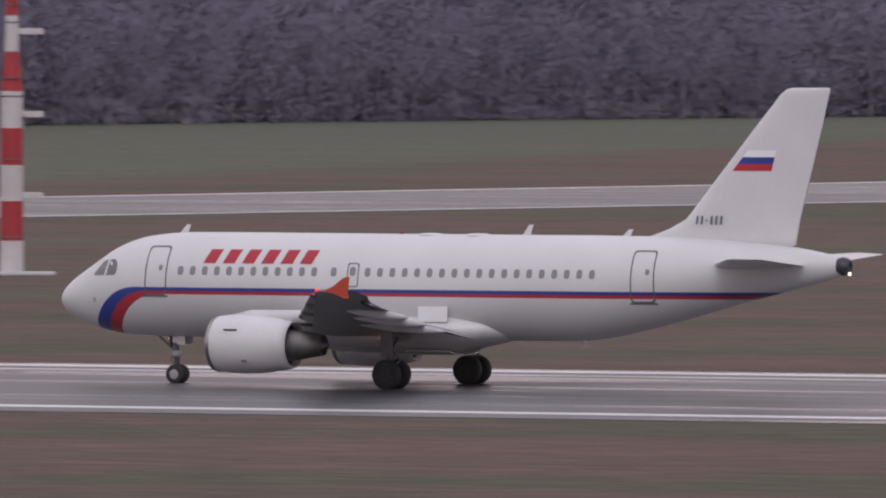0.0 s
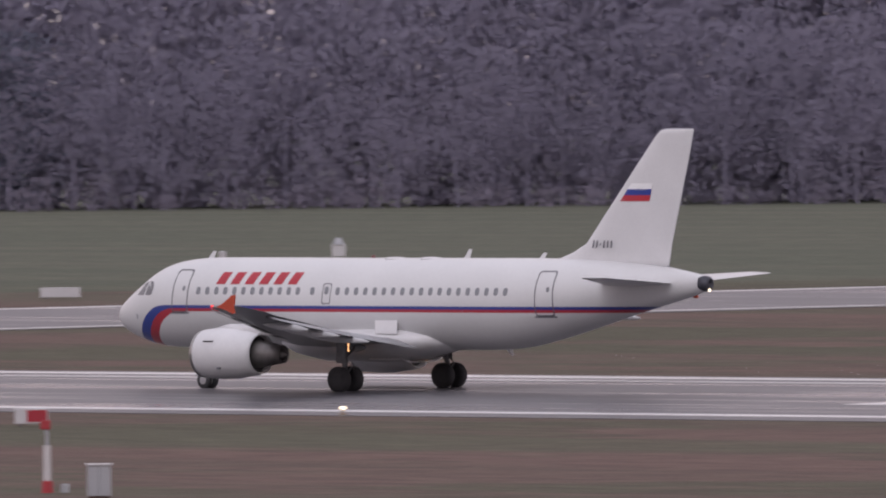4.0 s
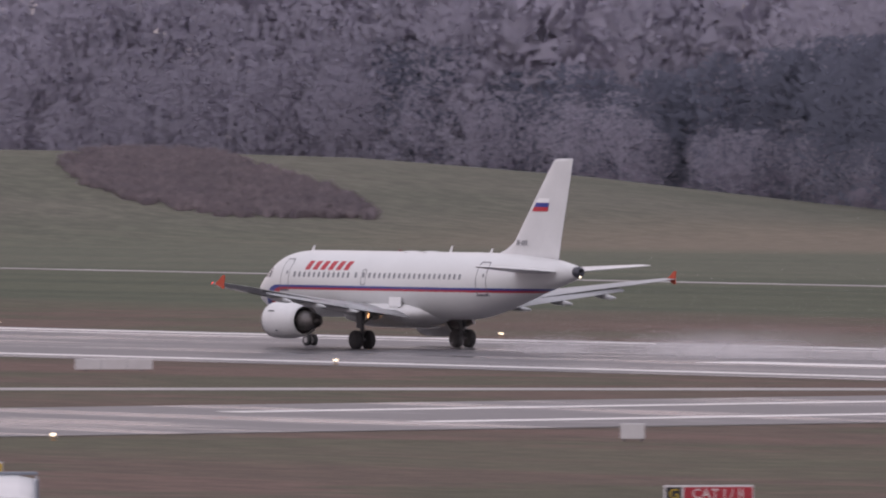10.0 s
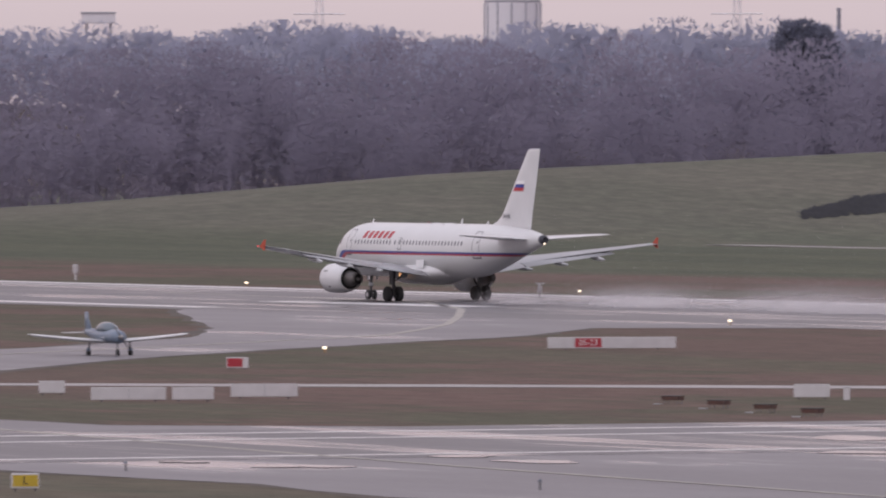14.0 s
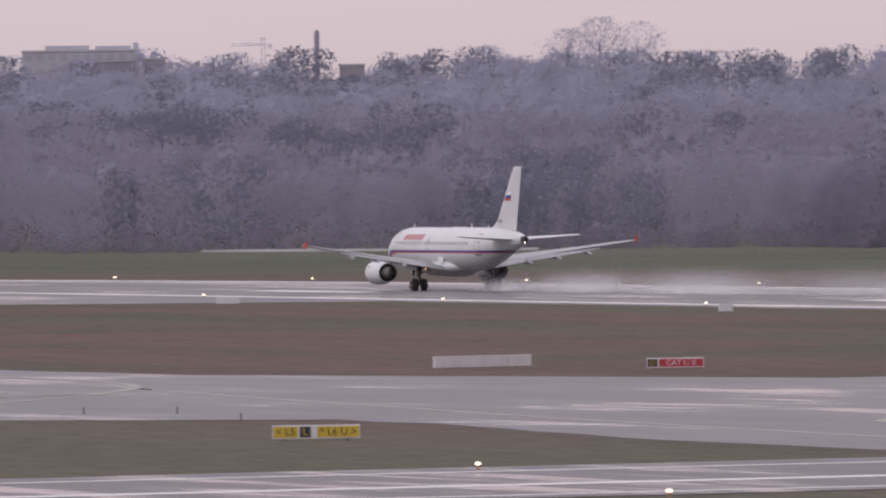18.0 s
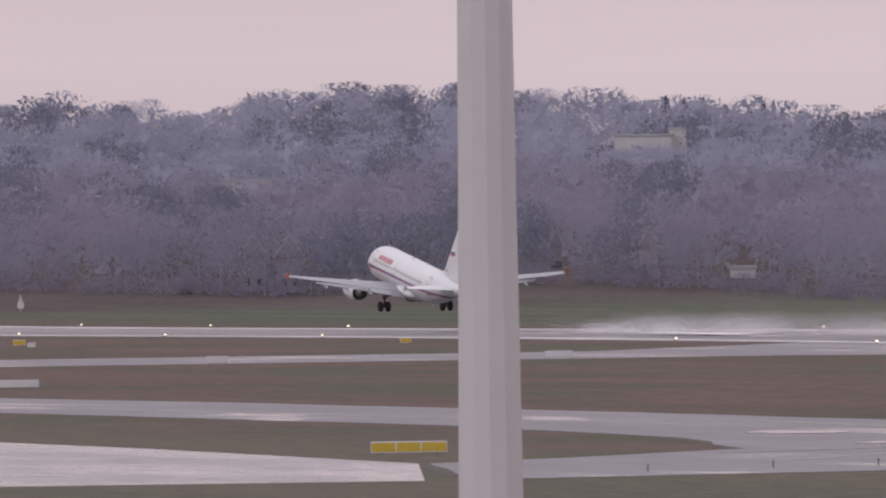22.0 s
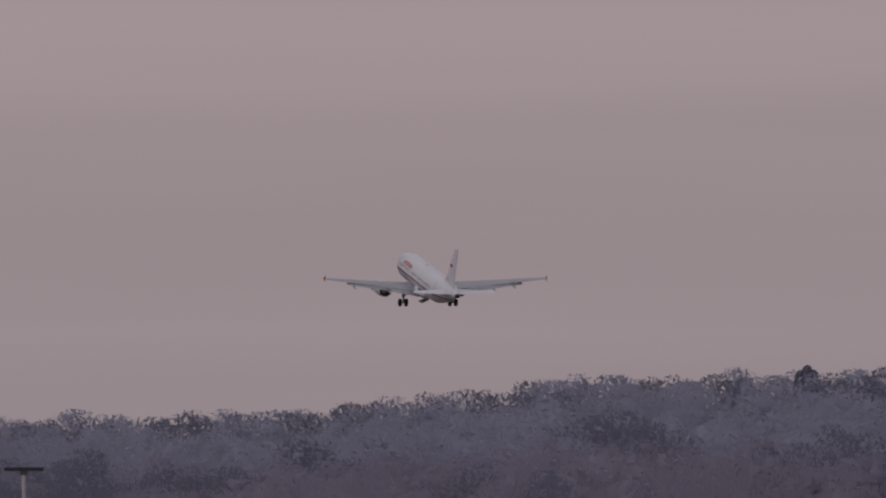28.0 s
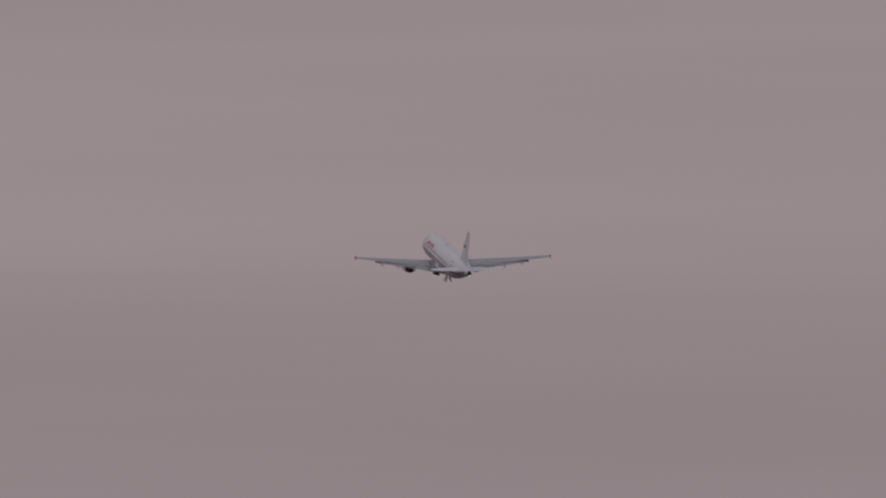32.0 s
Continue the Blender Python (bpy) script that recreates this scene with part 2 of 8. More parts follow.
def grass(name):
    """Mown winter turf: worn brown strips along the runways, green fields beyond, olive by the apron, mown streaks."""
    m = bpy.data.materials.new(name)
    m.use_nodes = True
    n, l = m.node_tree.nodes, m.node_tree.links
    p = n["Principled BSDF"]
    p.inputs["Roughness"].default_value, p.inputs["Specular IOR Level"].default_value = 0.92, 0.15
    co, sep = n.new("ShaderNodeTexCoord"), n.new("ShaderNodeSeparateXYZ")
    v = co.outputs["Object"]
    l.new(v, sep.inputs[0])
    x, y, z = sep.outputs
    wob = noise_node(n, l, v, (0.006, 0.012, 0.01), 6.0)
    yy = math_node(n, l, "ADD", y, math_node(n, l, "MULTIPLY", math_node(n, l, "SUBTRACT", wob, 0.5), 55.0))
    streak = mapped(n, l, noise_node(n, l, v, (0.006, 0.075, 0.02), 7.0, 0.65), 0.36, 0.64)
    patch_ = mapped(n, l, noise_node(n, l, v, (0.02, 0.03, 0.03), 6.0, 0.65), 0.38, 0.62)
    tuft = mapped(n, l, noise_node(n, l, v, (0.25, 0.6, 0.4), 6.0, 0.7), 0.3, 0.7)
    brown = blend(n, l, streak, (0.155, 0.105, 0.09), (0.122, 0.094, 0.076))
    brown = blend(n, l, math_node(n, l, "MULTIPLY", mapped(n, l, patch_, 0.4, 1.0), 0.9), brown, (0.098, 0.096, 0.066))
    band_ = mapped(n, l, noise_node(n, l, v, (0.0035, 0.03, 0.02), 5.0, 0.6), 0.5, 0.63)
    brown = blend(n, l, math_node(n, l, "MULTIPLY", band_, 0.75), brown, (0.112, 0.108, 0.076))
    green = blend(n, l, streak, (0.082, 0.094, 0.066), (0.112, 0.117, 0.082))
    mound = blend(n, l, patch_, (0.145, 0.14, 0.112), (0.122, 0.124, 0.096))
    far = blend(n, l, mapped(n, l, yy, 640, 720), green, blend(n, l, streak, (0.11, 0.12, 0.088), (0.135, 0.135, 0.102)))
    far = blend(n, l, mapped(n, l, z, 0.2, 2.5), far, mound)
    edge = math_node(n, l, "ADD", mapped(n, l, x, -1700.0, -1150.0, 512.0, 556.0), math_node(n, l, "MULTIPLY", mapped(n, l, x, -640.0, -480.0), 190.0))
    beyond = math_node(n, l, "ADD", math_node(n, l, "ADD", x, 412.0), math_node(n, l, "MULTIPLY", math_node(n, l, "SUBTRACT", 1200.0, yy), 0.19))
    beyond = math_node(n, l, "ADD", beyond, math_node(n, l, "MULTIPLY", math_node(n, l, "SUBTRACT", yy, 880.0), 0.4))
    verge = math_node(n, l, "MULTIPLY", mapped(n, l, beyond, -15.0, 15.0), mapped(n, l, yy, 740.0, 790.0))
    green_part = math_node(n, l, "MULTIPLY", mapped(n, l, math_node(n, l, "SUBTRACT", yy, edge), 0.0, 22.0), math_node(n, l, "SUBTRACT", 1.0, verge))
    base = blend(n, l, green_part, brown, far)
    olive = blend(n, l, streak, (0.112, 0.11, 0.078), (0.138, 0.118, 0.088))
    base = blend(n, l, mapped(n, l, yy, 228.0, 262.0, 1.0, 0.0), base, olive)
    dx, dy = math_node(n, l, "ADD", x, 1125.0), math_node(n, l, "SUBTRACT", y, 905.0)
    away = math_node(n, l, "SQRT", math_node(n, l, "ADD", math_node(n, l, "MULTIPLY", dx, dx), math_node(n, l, "MULTIPLY", dy, dy)))
    base = blend(n, l, mapped(n, l, away, 60.0, 120.0, 0.9, 0.0), base, (0.2, 0.168, 0.13))
    base = blend(n, l, mapped(n, l, x, -1990.0, -1900.0, 1.0, 0.0), base, blend(n, l, patch_, (0.085, 0.07, 0.066), (0.11, 0.088, 0.08)))
    dark = n.new("ShaderNodeMix")
    dark.data_type, dark.blend_type = "RGBA", "MULTIPLY"
    dark.inputs["Factor"].default_value = 1.0
    l.new(base, dark.inputs["A"])
    l.new(blend(n, l, tuft, (0.76, 0.76, 0.77), (1.18, 1.17, 1.16)), dark.inputs["B"])
    l.new(dark.outputs["Result"], p.inputs["Base Color"])
    bp = n.new("ShaderNodeBump")
    bp.inputs["Distance"].default_value = 0.08
    l.new(tuft, bp.inputs["Height"])
    l.new(bp.outputs["Normal"], p.inputs["Normal"])
    return m


def wet(name, a, b, lie, least=0.12, full=(0.49, 0.60), lanes=0.35):
    """Asphalt with wind-drawn sheets of standing water; lie: scale of the sheets along and across."""
    m = bpy.data.materials.new(name)
    m.use_nodes = True
    n, l = m.node_tree.nodes, m.node_tree.links
    p = n["Principled BSDF"]
    co = n.new("ShaderNodeTexCoord")
    v = co.outputs["Object"]
    sheet = noise_node(n, l, v, (lie[0], lie[1], 0.05), 7.0, 0.62)
    lane = noise_node(n, l, v, (0.0015, 0.22, 0.05), 4.0, 0.6)
    both = math_node(n, l, "ADD", math_node(n, l, "MULTIPLY", sheet, 1.0 - lanes), math_node(n, l, "MULTIPLY", lane, lanes))
    water = mapped(n, l, both, full[0], full[1])
    grain = noise_node(n, l, v, (1.2, 2.0, 1.0), 5.0, 0.7)
    l.new(blend(n, l, mapped(n, l, both, 0.4, 0.62), a, b), p.inputs["Base Color"])
    l.new(math_node(n, l, "ADD", mapped(n, l, water, 0.0, 1.0, 0.42, least), math_node(n, l, "MULTIPLY", math_node(n, l, "SUBTRACT", grain, 0.5), 0.1)), p.inputs["Roughness"])
    bp = n.new("ShaderNodeBump")
    bp.inputs["Distance"].default_value = 0.008
    bp.inputs["Strength"].default_value = 0.5
    l.new(grain, bp.inputs["Height"])
    l.new(bp.outputs["Normal"], p.inputs["Normal"])
    return m


M_LIVERY = livery("airliner_paint")
M_WHITE = mat("white_paint", (0.72, 0.72, 0.73), (0.66, 0.66, 0.67), scale=0.5, rough=0.35, coat=0.2)
M_GREY = mat("grey_paint", (0.42, 0.43, 0.45), (0.36, 0.37, 0.39), scale=0.6, rough=0.42)
M_COWL = mat("cowl_paint", (0.76, 0.76, 0.77), (0.66, 0.66, 0.67), scale=0.8, rough=0.35, coat=0.15)
M_METAL = mat("bare_metal", (0.42, 0.41, 0.40), (0.3, 0.29, 0.28), scale=1.5, rough=0.3, metal=1.0)
M_HOT = mat("exhaust_metal", (0.27, 0.255, 0.25), (0.18, 0.17, 0.165), scale=2.0, rough=0.5, metal=0.8)
# near black for dark parts; also stands in for shade in gaps and openings
M_DARK = mat("dark_parts_and_shade", (0.035, 0.035, 0.039), (0.045, 0.045, 0.05), scale=3.0, rough=0.7)
M_TYRE = mat("tyre_rubber", (0.03, 0.03, 0.033), (0.042, 0.042, 0.046), scale=6.0, rough=0.75)
M_RIM = mat("wheel_rim", (0.5, 0.5, 0.51), (0.38, 0.38, 0.39), scale=4.0, rough=0.4, metal=0.6)
M_STRUT = mat("gear_strut", (0.2, 0.2, 0.21), (0.13, 0.13, 0.14), scale=4.0, rough=0.5, metal=0.3)
M_GLASS = mat("cabin_window", (0.29, 0.3, 0.32), (0.22, 0.23, 0.25), scale=2.0, rough=0.25)
M_WIND = mat("windscreen", (0.12, 0.125, 0.135), (0.09, 0.095, 0.105), scale=1.0, rough=0.15)
M_COCKPIT = mat("cockpit_glass", (0.2, 0.2, 0.21), (0.15, 0.15, 0.16), scale=1.0, rough=0.2)
M_HUTGLASS = mat("hut_glass", (0.05, 0.052, 0.08), (0.04, 0.042, 0.065), scale=1.0, rough=0.5)
M_SILVER = mat("silver_car_paint", (0.4, 0.41, 0.44), (0.34, 0.35, 0.38), scale=1.0, rough=0.35, metal=0.3)
M_FLAGWHITE = mat("flag_white", (0.9, 0.9, 0.91), (0.86, 0.86, 0.87), scale=2.0, rough=0.35)
M_LINE = mat("door_outline", (0.12, 0.12, 0.14), (0.16, 0.16, 0.18), scale=5.0, rough=0.5)
M_RED = mat("red_paint", (0.48, 0.03, 0.05), (0.42, 0.03, 0.045), scale=2.0, rough=0.35)
M_BLUE = mat("blue_paint", (0.025, 0.05, 0.3), (0.02, 0.045, 0.25), scale=2.0, rough=0.35)
M_FENCE = mat("orange_paint", (0.52, 0.075, 0.035), (0.46, 0.065, 0.03), scale=2.0, rough=0.4)
M_LAMP = mat("landing_lamp", (1.0, 0.5, 0.22), emit=1.8)
M_NAVRED = mat("red_lamp", (1.0, 0.05, 0.04), emit=1.0)
M_NAVWHITE = mat("white_lamp", (1.0, 0.82, 0.62), emit=1.8)
M_AMBER = mat("amber_lamp", (1.0, 0.25, 0.02), emit=2.6)
M_GREEN = mat("green_lamp", (0.2, 1.0, 0.62), emit=0.7)
M_GRASS = grass("winter_grass")
M_TARMAC = wet("wet_asphalt", (0.062, 0.06, 0.068), (0.1, 0.096, 0.106), (0.02, 0.16))
M_TARMAC2 = wet("damp_asphalt", (0.095, 0.091, 0.102), (0.15, 0.144, 0.158), (0.025, 0.08), 0.1, (0.53, 0.64), 0.2)
M_CONCRETE = mat("wet_concrete", (0.30, 0.285, 0.285), (0.20, 0.19, 0.195), scale=0.09, rough=0.14, rough2=0.4, bump=0.006, fine=0.8, stretch=(0.3, 1, 1))
M_MARK = mat("runway_paint", (0.82, 0.81, 0.81), (0.66, 0.65, 0.65), scale=0.5, rough=0.3)
M_EDGE = mat("worn_line_paint", (0.62, 0.61, 0.61), (0.4, 0.39, 0.4), scale=0.3, rough=0.3)
# Haze is put into these twig and needle colours, mostly paler farther off
M_TWIG = airy(mat("hazed_bare_twigs", (0.4, 0.37, 0.467), (0.335, 0.313, 0.401), scale=0.02, rough=0.95, fine=0.4, stretch=(1, 1, 0.4)), 0.5)
M_TWIGWEST = airy(mat("hazed_bare_twigs_west", (0.441, 0.416, 0.512), (0.369, 0.351, 0.438), scale=0.02, rough=0.95, fine=0.5, stretch=(1, 1, 0.5)), 0.5)
M_TWIGMID = airy(mat("hazed_bare_twigs_mid", (0.525, 0.492, 0.585), (0.446, 0.422, 0.508), scale=0.02, rough=0.95, fine=0.4, stretch=(1, 1, 0.4)), 0.5)
M_FARTWIG = airy(mat("hazed_bare_twigs_far", (0.5, 0.505, 0.627), (0.421, 0.429, 0.537), scale=0.012, rough=0.95, fine=0.5), 0.5)
M_CONIFER = airy(mat("hazed_conifer_needles", (0.209, 0.217, 0.28), (0.237, 0.246, 0.313), scale=0.05, rough=0.9), 0.5)
M_FARFIR = airy(mat("hazed_conifer_needles_far", (0.251, 0.262, 0.331), (0.293, 0.304, 0.382), scale=0.05, rough=0.9), 0.5)
M_SHRUB = airy(mat("bare_shrub", (0.354, 0.317, 0.389), (0.283, 0.258, 0.329), scale=0.05, rough=0.95), 0.5)
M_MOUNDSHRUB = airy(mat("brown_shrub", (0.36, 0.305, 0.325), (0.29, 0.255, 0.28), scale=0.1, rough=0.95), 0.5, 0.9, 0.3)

M_MARKROAD = mat("pale_concrete", (0.34, 0.32, 0.31), (0.26, 0.245, 0.24), scale=0.08, rough=0.45, fine=0.6)
M_LANE = mat("lane_paint", (0.37, 0.35, 0.30), (0.24, 0.23, 0.21), scale=0.3, rough=0.45)
M_LAMPBASE = mat("lamp_base", (0.35, 0.2, 0.08), (0.2, 0.15, 0.1), scale=5.0, rough=0.6)
M_SIGNCASE = mat("sign_case", (0.62, 0.61, 0.62), (0.54, 0.53, 0.54), scale=1.2, rough=0.5)
M_SIGNRED = mat("sign_red", (0.42, 0.03, 0.05), (0.36, 0.03, 0.045), scale=2.0, rough=0.45)
M_SIGNYELLOW = mat("sign_yellow", (0.55, 0.40, 0.04), (0.48, 0.35, 0.04), scale=2.0, rough=0.45)
M_SIGNBLACK = mat("sign_black", (0.025, 0.025, 0.027), (0.035, 0.035, 0.037), scale=2.0, rough=0.5)
M_SIGNWHITE = mat("sign_white", (0.7, 0.66, 0.66), (0.62, 0.58, 0.58), scale=2.0, rough=0.5)
INK_Y = M_SIGNYELLOW
M_RUST = mat("rusty_metal", (0.12, 0.055, 0.04), (0.075, 0.045, 0.04), scale=2.0, rough=0.7)
M_MASTRED = mat("mast_red", (0.43, 0.04, 0.05), (0.36, 0.035, 0.045), scale=1.0, rough=0.5)
M_MASTWHITE = mat("mast_white", (0.64, 0.62, 0.62), (0.55, 0.53, 0.53), scale=1.0, rough=0.5)
M_MASTGREY = mat("mast_grey", (0.58, 0.56, 0.575), (0.52, 0.5, 0.515), scale=0.7, rough=0.5)
M_COLUMN = mat("column_grey", (0.6, 0.575, 0.585), (0.55, 0.53, 0.54), scale=0.9, rough=0.5, fine=9.0)
M_PLASTER = mat("white_plaster", (0.56, 0.55, 0.56), (0.48, 0.47, 0.48), scale=0.4, rough=0.7)
M_BROWNPANEL = mat("brown_cladding", (0.125, 0.095, 0.1), (0.1, 0.078, 0.083), scale=0.5, rough=0.7)
M_VANDARK = mat("dark_van_paint", (0.05, 0.055, 0.065), (0.04, 0.045, 0.055), scale=0.5, rough=0.35)
M_BUSGREY = mat("blue_grey_trim", (0.20, 0.22, 0.26), (0.16, 0.18, 0.22), scale=1.0, rough=0.5)
M_LIGHTBLUE = mat("pale_blue_paint", (0.2, 0.25, 0.32), (0.16, 0.21, 0.28), scale=1.0, rough=0.35)
M_CANOPY = mat("canopy", (0.13, 0.16, 0.19), (0.1, 0.13, 0.16), scale=1.0, rough=0.12)
M_BLUEBED = airy(mat("blue_grey_planting", (0.15, 0.152, 0.165), (0.125, 0.128, 0.142), scale=0.3, rough=0.95))
M_REDBED = airy(mat("red_planting", (0.25, 0.17, 0.165), (0.21, 0.15, 0.148), scale=0.3, rough=0.95))
M_SOIL = mat("bare_soil", (0.075, 0.062, 0.056), (0.105, 0.09, 0.072), scale=0.12, rough=0.95, fine=1.2)
M_PUDDLE = mat("standing_water", (0.05, 0.05, 0.055), (0.07, 0.068, 0.074), scale=0.3, rough=0.06)
M_BARK = mat("bark", (0.07, 0.058, 0.06), (0.05, 0.044, 0.048), scale=1.0, rough=0.95)
# Far walls and windows: haze is put into these colours, flattening their contrast
M_HOUSEWALL = mat("hazed_house_wall", (0.27, 0.252, 0.295), (0.22, 0.207, 0.243), scale=0.1, rough=0.8)
M_HAZEWALL = mat("hazed_pale_wall", (0.34, 0.325, 0.36), (0.29, 0.28, 0.315), scale=0.1, rough=0.8)
M_HAZEDARK = mat("hazed_grey_wall", (0.31, 0.305, 0.35), (0.27, 0.265, 0.31), scale=0.1, rough=0.8)
M_FARWHITE = mat("hazed_far_white", (0.84, 0.81, 0.84), (0.78, 0.755, 0.785), scale=0.1, rough=0.8)
M_FARCLAD = mat("hazed_far_grey", (0.47, 0.46, 0.505), (0.42, 0.412, 0.455), scale=0.1, rough=0.8)
M_HAZEGLASS = mat("hazed_far_windows", (0.38, 0.375, 0.42), (0.35, 0.345, 0.39), scale=0.1, rough=0.5)
M_SPRAY = mat("water_droplets", (0.85, 0.83, 0.86), rough=0.5)
M_SOCKRED = mat("faded_red_cloth", (0.27, 0.075, 0.075), (0.2, 0.065, 0.065), scale=2.0, rough=0.9)
M_SOCKWHITE = mat("faded_white_cloth", (0.31, 0.265, 0.27), (0.25, 0.215, 0.22), scale=2.0, rough=0.9)


# ---- mesh helpers
def part(name, bm, material, parent=None, label="", smooth=False):
    me = bpy.data.meshes.new(name)
    bmesh.ops.recalc_face_normals(bm, faces=bm.faces)
    if smooth:
        for f in bm.faces:
            f.smooth = True
    bm.to_mesh(me)
    bm.free()
    me.materials.append(material)
    ob = new(name, me)
    if parent is not None:
        ob.parent = parent
    return tagged(ob, label)


def shared(name, me, parent, m=None, label=""):
    ob = new(name, me)
    ob.parent = parent
    if m is not None:
        ob.matrix_basis = m
    return tagged(ob, label)


def thing(name, m, label, category, group="", kind=""):
    ob = new(name)
    ob.matrix_basis = m
    return tagged(ob, label, category, group, kind)


def add_box(bm, x0, x1, y0, y1, z0, z1, bevel=0.0):
    v = [bm.verts.new(c) for c in ((x0, y0, z0), (x1, y0, z0), (x1, y1, z0), (x0, y1, z0), (x0, y0, z1), (x1, y0, z1), (x1, y1, z1), (x0, y1, z1))]
    fs = [bm.faces.new([v[i] for i in q]) for q in ((3, 2, 1, 0), (4, 5, 6, 7), (0, 1, 5, 4), (1, 2, 6, 5), (2, 3, 7, 6), (3, 0, 4, 7))]
    if bevel:
        bmesh.ops.bevel(bm, geom=list({e for f in fs for e in f.edges}), offset=bevel, segments=2, affect="EDGES", profile=0.7)
    return bm


def box(x0, x1, y0, y1, z0, z1, bevel=0.0):
    return add_box(bmesh.new(), x0, x1, y0, y1, z0, z1, bevel)


def add_loft(bm, rings, cap=True):
    loops = [[bm.verts.new(p) for p in r] for r in rings]
    n = len(loops[0])
    for a, b in zip(loops, loops[1:]):
        for i in range(n):
            j = (i + 1) % n
            bm.faces.new((a[i], a[j], b[j], b[i]))
    if cap:
        bm.faces.new(loops[0])
        bm.faces.new(loops[-1][::-1])
    return bm


def tube(points, radii, n=12, cap=True, bm=None):
    """A round bar along the points."""
    bm = bm or bmesh.new()
    pts = [Vector(p) for p in points]
    rings = []
    for i, p in enumerate(pts):
        d = (pts[min(i + 1, len(pts) - 1)] - pts[max(i - 1, 0)]).normalized()
        side = d.cross(Vector((0, 0, 1)) if abs(d.z) < 0.9 else Vector((1, 0, 0))).normalized()
        up = side.cross(d)
        r = radii[i] if isinstance(radii, (list, tuple)) else radii
        rings.append([p + r * (math.cos(2 * math.pi * k / n) * side + math.sin(2 * math.pi * k / n) * up) for k in range(n)])
    return add_loft(bm, rings, cap)


def turned(profile, axis="x", n=32, at=(0, 0, 0)):
    """A body of revolution; the profile gives (way along the axis, radius)."""
    bm = bmesh.new()
    rings = []
    for s, r in profile:
        ring = []
        for k in range(n):
            c, d = r * math.cos(2 * math.pi * k / n), r * math.sin(2 * math.pi * k / n)
            q = (s, c, d) if axis == "x" else ((c, s, d) if axis == "y" else (c, d, s))
            ring.append((q[0] + at[0], q[1] + at[1], q[2] + at[2]))
        rings.append(ring)
    return add_loft(bm, rings)


def slab(points, z0, z1):
    """A flat plate with the outline `points` in x and y."""
    bm = bmesh.new()
    lo = [bm.verts.new((x, y, z0)) for x, y in points]
    hi = [bm.verts.new((x, y, z1)) for x, y in points]
    n = len(points)
    bm.faces.new(hi)
    for i in range(n):
        bm.faces.new((lo[i], lo[(i + 1) % n], hi[(i + 1) % n], hi[i]))
    bm.normal_update()
    bmesh.ops.triangulate(bm, faces=[f for f in bm.faces if len(f.verts) > 4], ngon_method="EAR_CLIP")
    bmesh.ops.recalc_face_normals(bm, faces=bm.faces)
    return bm


def spline(knots, u):
    """Smooth values through knots (x, a, b, ...) at x = u."""
    xs = [k[0] for k in knots]
    i = max(0, min(len(xs) - 2, int(np.searchsorted(xs, u, side="right")) - 1))
    out = []
    for c in range(1, len(knots[0])):
        def slope(j):
            lo, hi = max(j - 1, 0), min(j + 1, len(xs) - 1)
            return (knots[hi][c] - knots[lo][c]) / (xs[hi] - xs[lo])
        h = xs[i + 1] - xs[i]
        t = (u - xs[i]) / h
        a, b = knots[i][c], knots[i + 1][c]
        out.append((2 * t ** 3 - 3 * t * t + 1) * a + (t ** 3 - 2 * t * t + t) * h * slope(i) + (3 * t * t - 2 * t ** 3) * b + (t ** 3 - t * t) * h * slope(i + 1))
    return out


# ---- ground
HILL = [(51.2, 0.0), (51.8, 0.3), (52.9, 2.6), (54.1, 6.8), (55.1, 9.2), (56.5, 10.1), (58.5, 10.2), (60.5, 10.1), (62.4, 7.6), (63.9, 4.0), (64.6, 2.8), (65.9, 0.9), (67.5, 0.0)]


# bearing and height of the far wooded ridge
RIDGE = [(58.0, 0.0), (62.0, 9.0), (66.0, 23.0), (68.2, 25.5), (70.3, 25.5), (71.2, 29.0), (72.2, 33.5), (72.8, 30.5), (73.2, 26.5), (73.8, 31.0), (75.3, 30.2), (76.0, 25.5), (76.8, 21.0), (78.0, 21.0), (80.0, 17.0), (90.0, 12.0)]


def ease(a, b, x):
    t = np.clip((x - a) / (b - a), 0, 1)
    return t * t * (3 - 2 * t)


def sag(x):
    """The airfield drops a little in the west, shaped to fit the camera's view."""
    return -1.9 * float(ease(1200, 1800, -x))


def height(x, y):
    """Height of the ground: flat airfield, a grassy mound beyond the runway, wooded slopes far off."""
    d, a = math.hypot(x, y), math.degrees(math.atan2(-x, y))
    mound = float(np.interp(a, [h[0] for h in HILL], [h[1] for h in HILL])) * float(ease(1440, 1610, d)) * (1 - 0.75 * float(ease(1700, 1850, d)))
    slope = float(np.interp(a, [h[0] for h in RIDGE], [h[1] for h in RIDGE])) * float(np.clip((d - 2060) / 1190, 0, 1)) ** 0.9
    return mound + slope + sag(x)


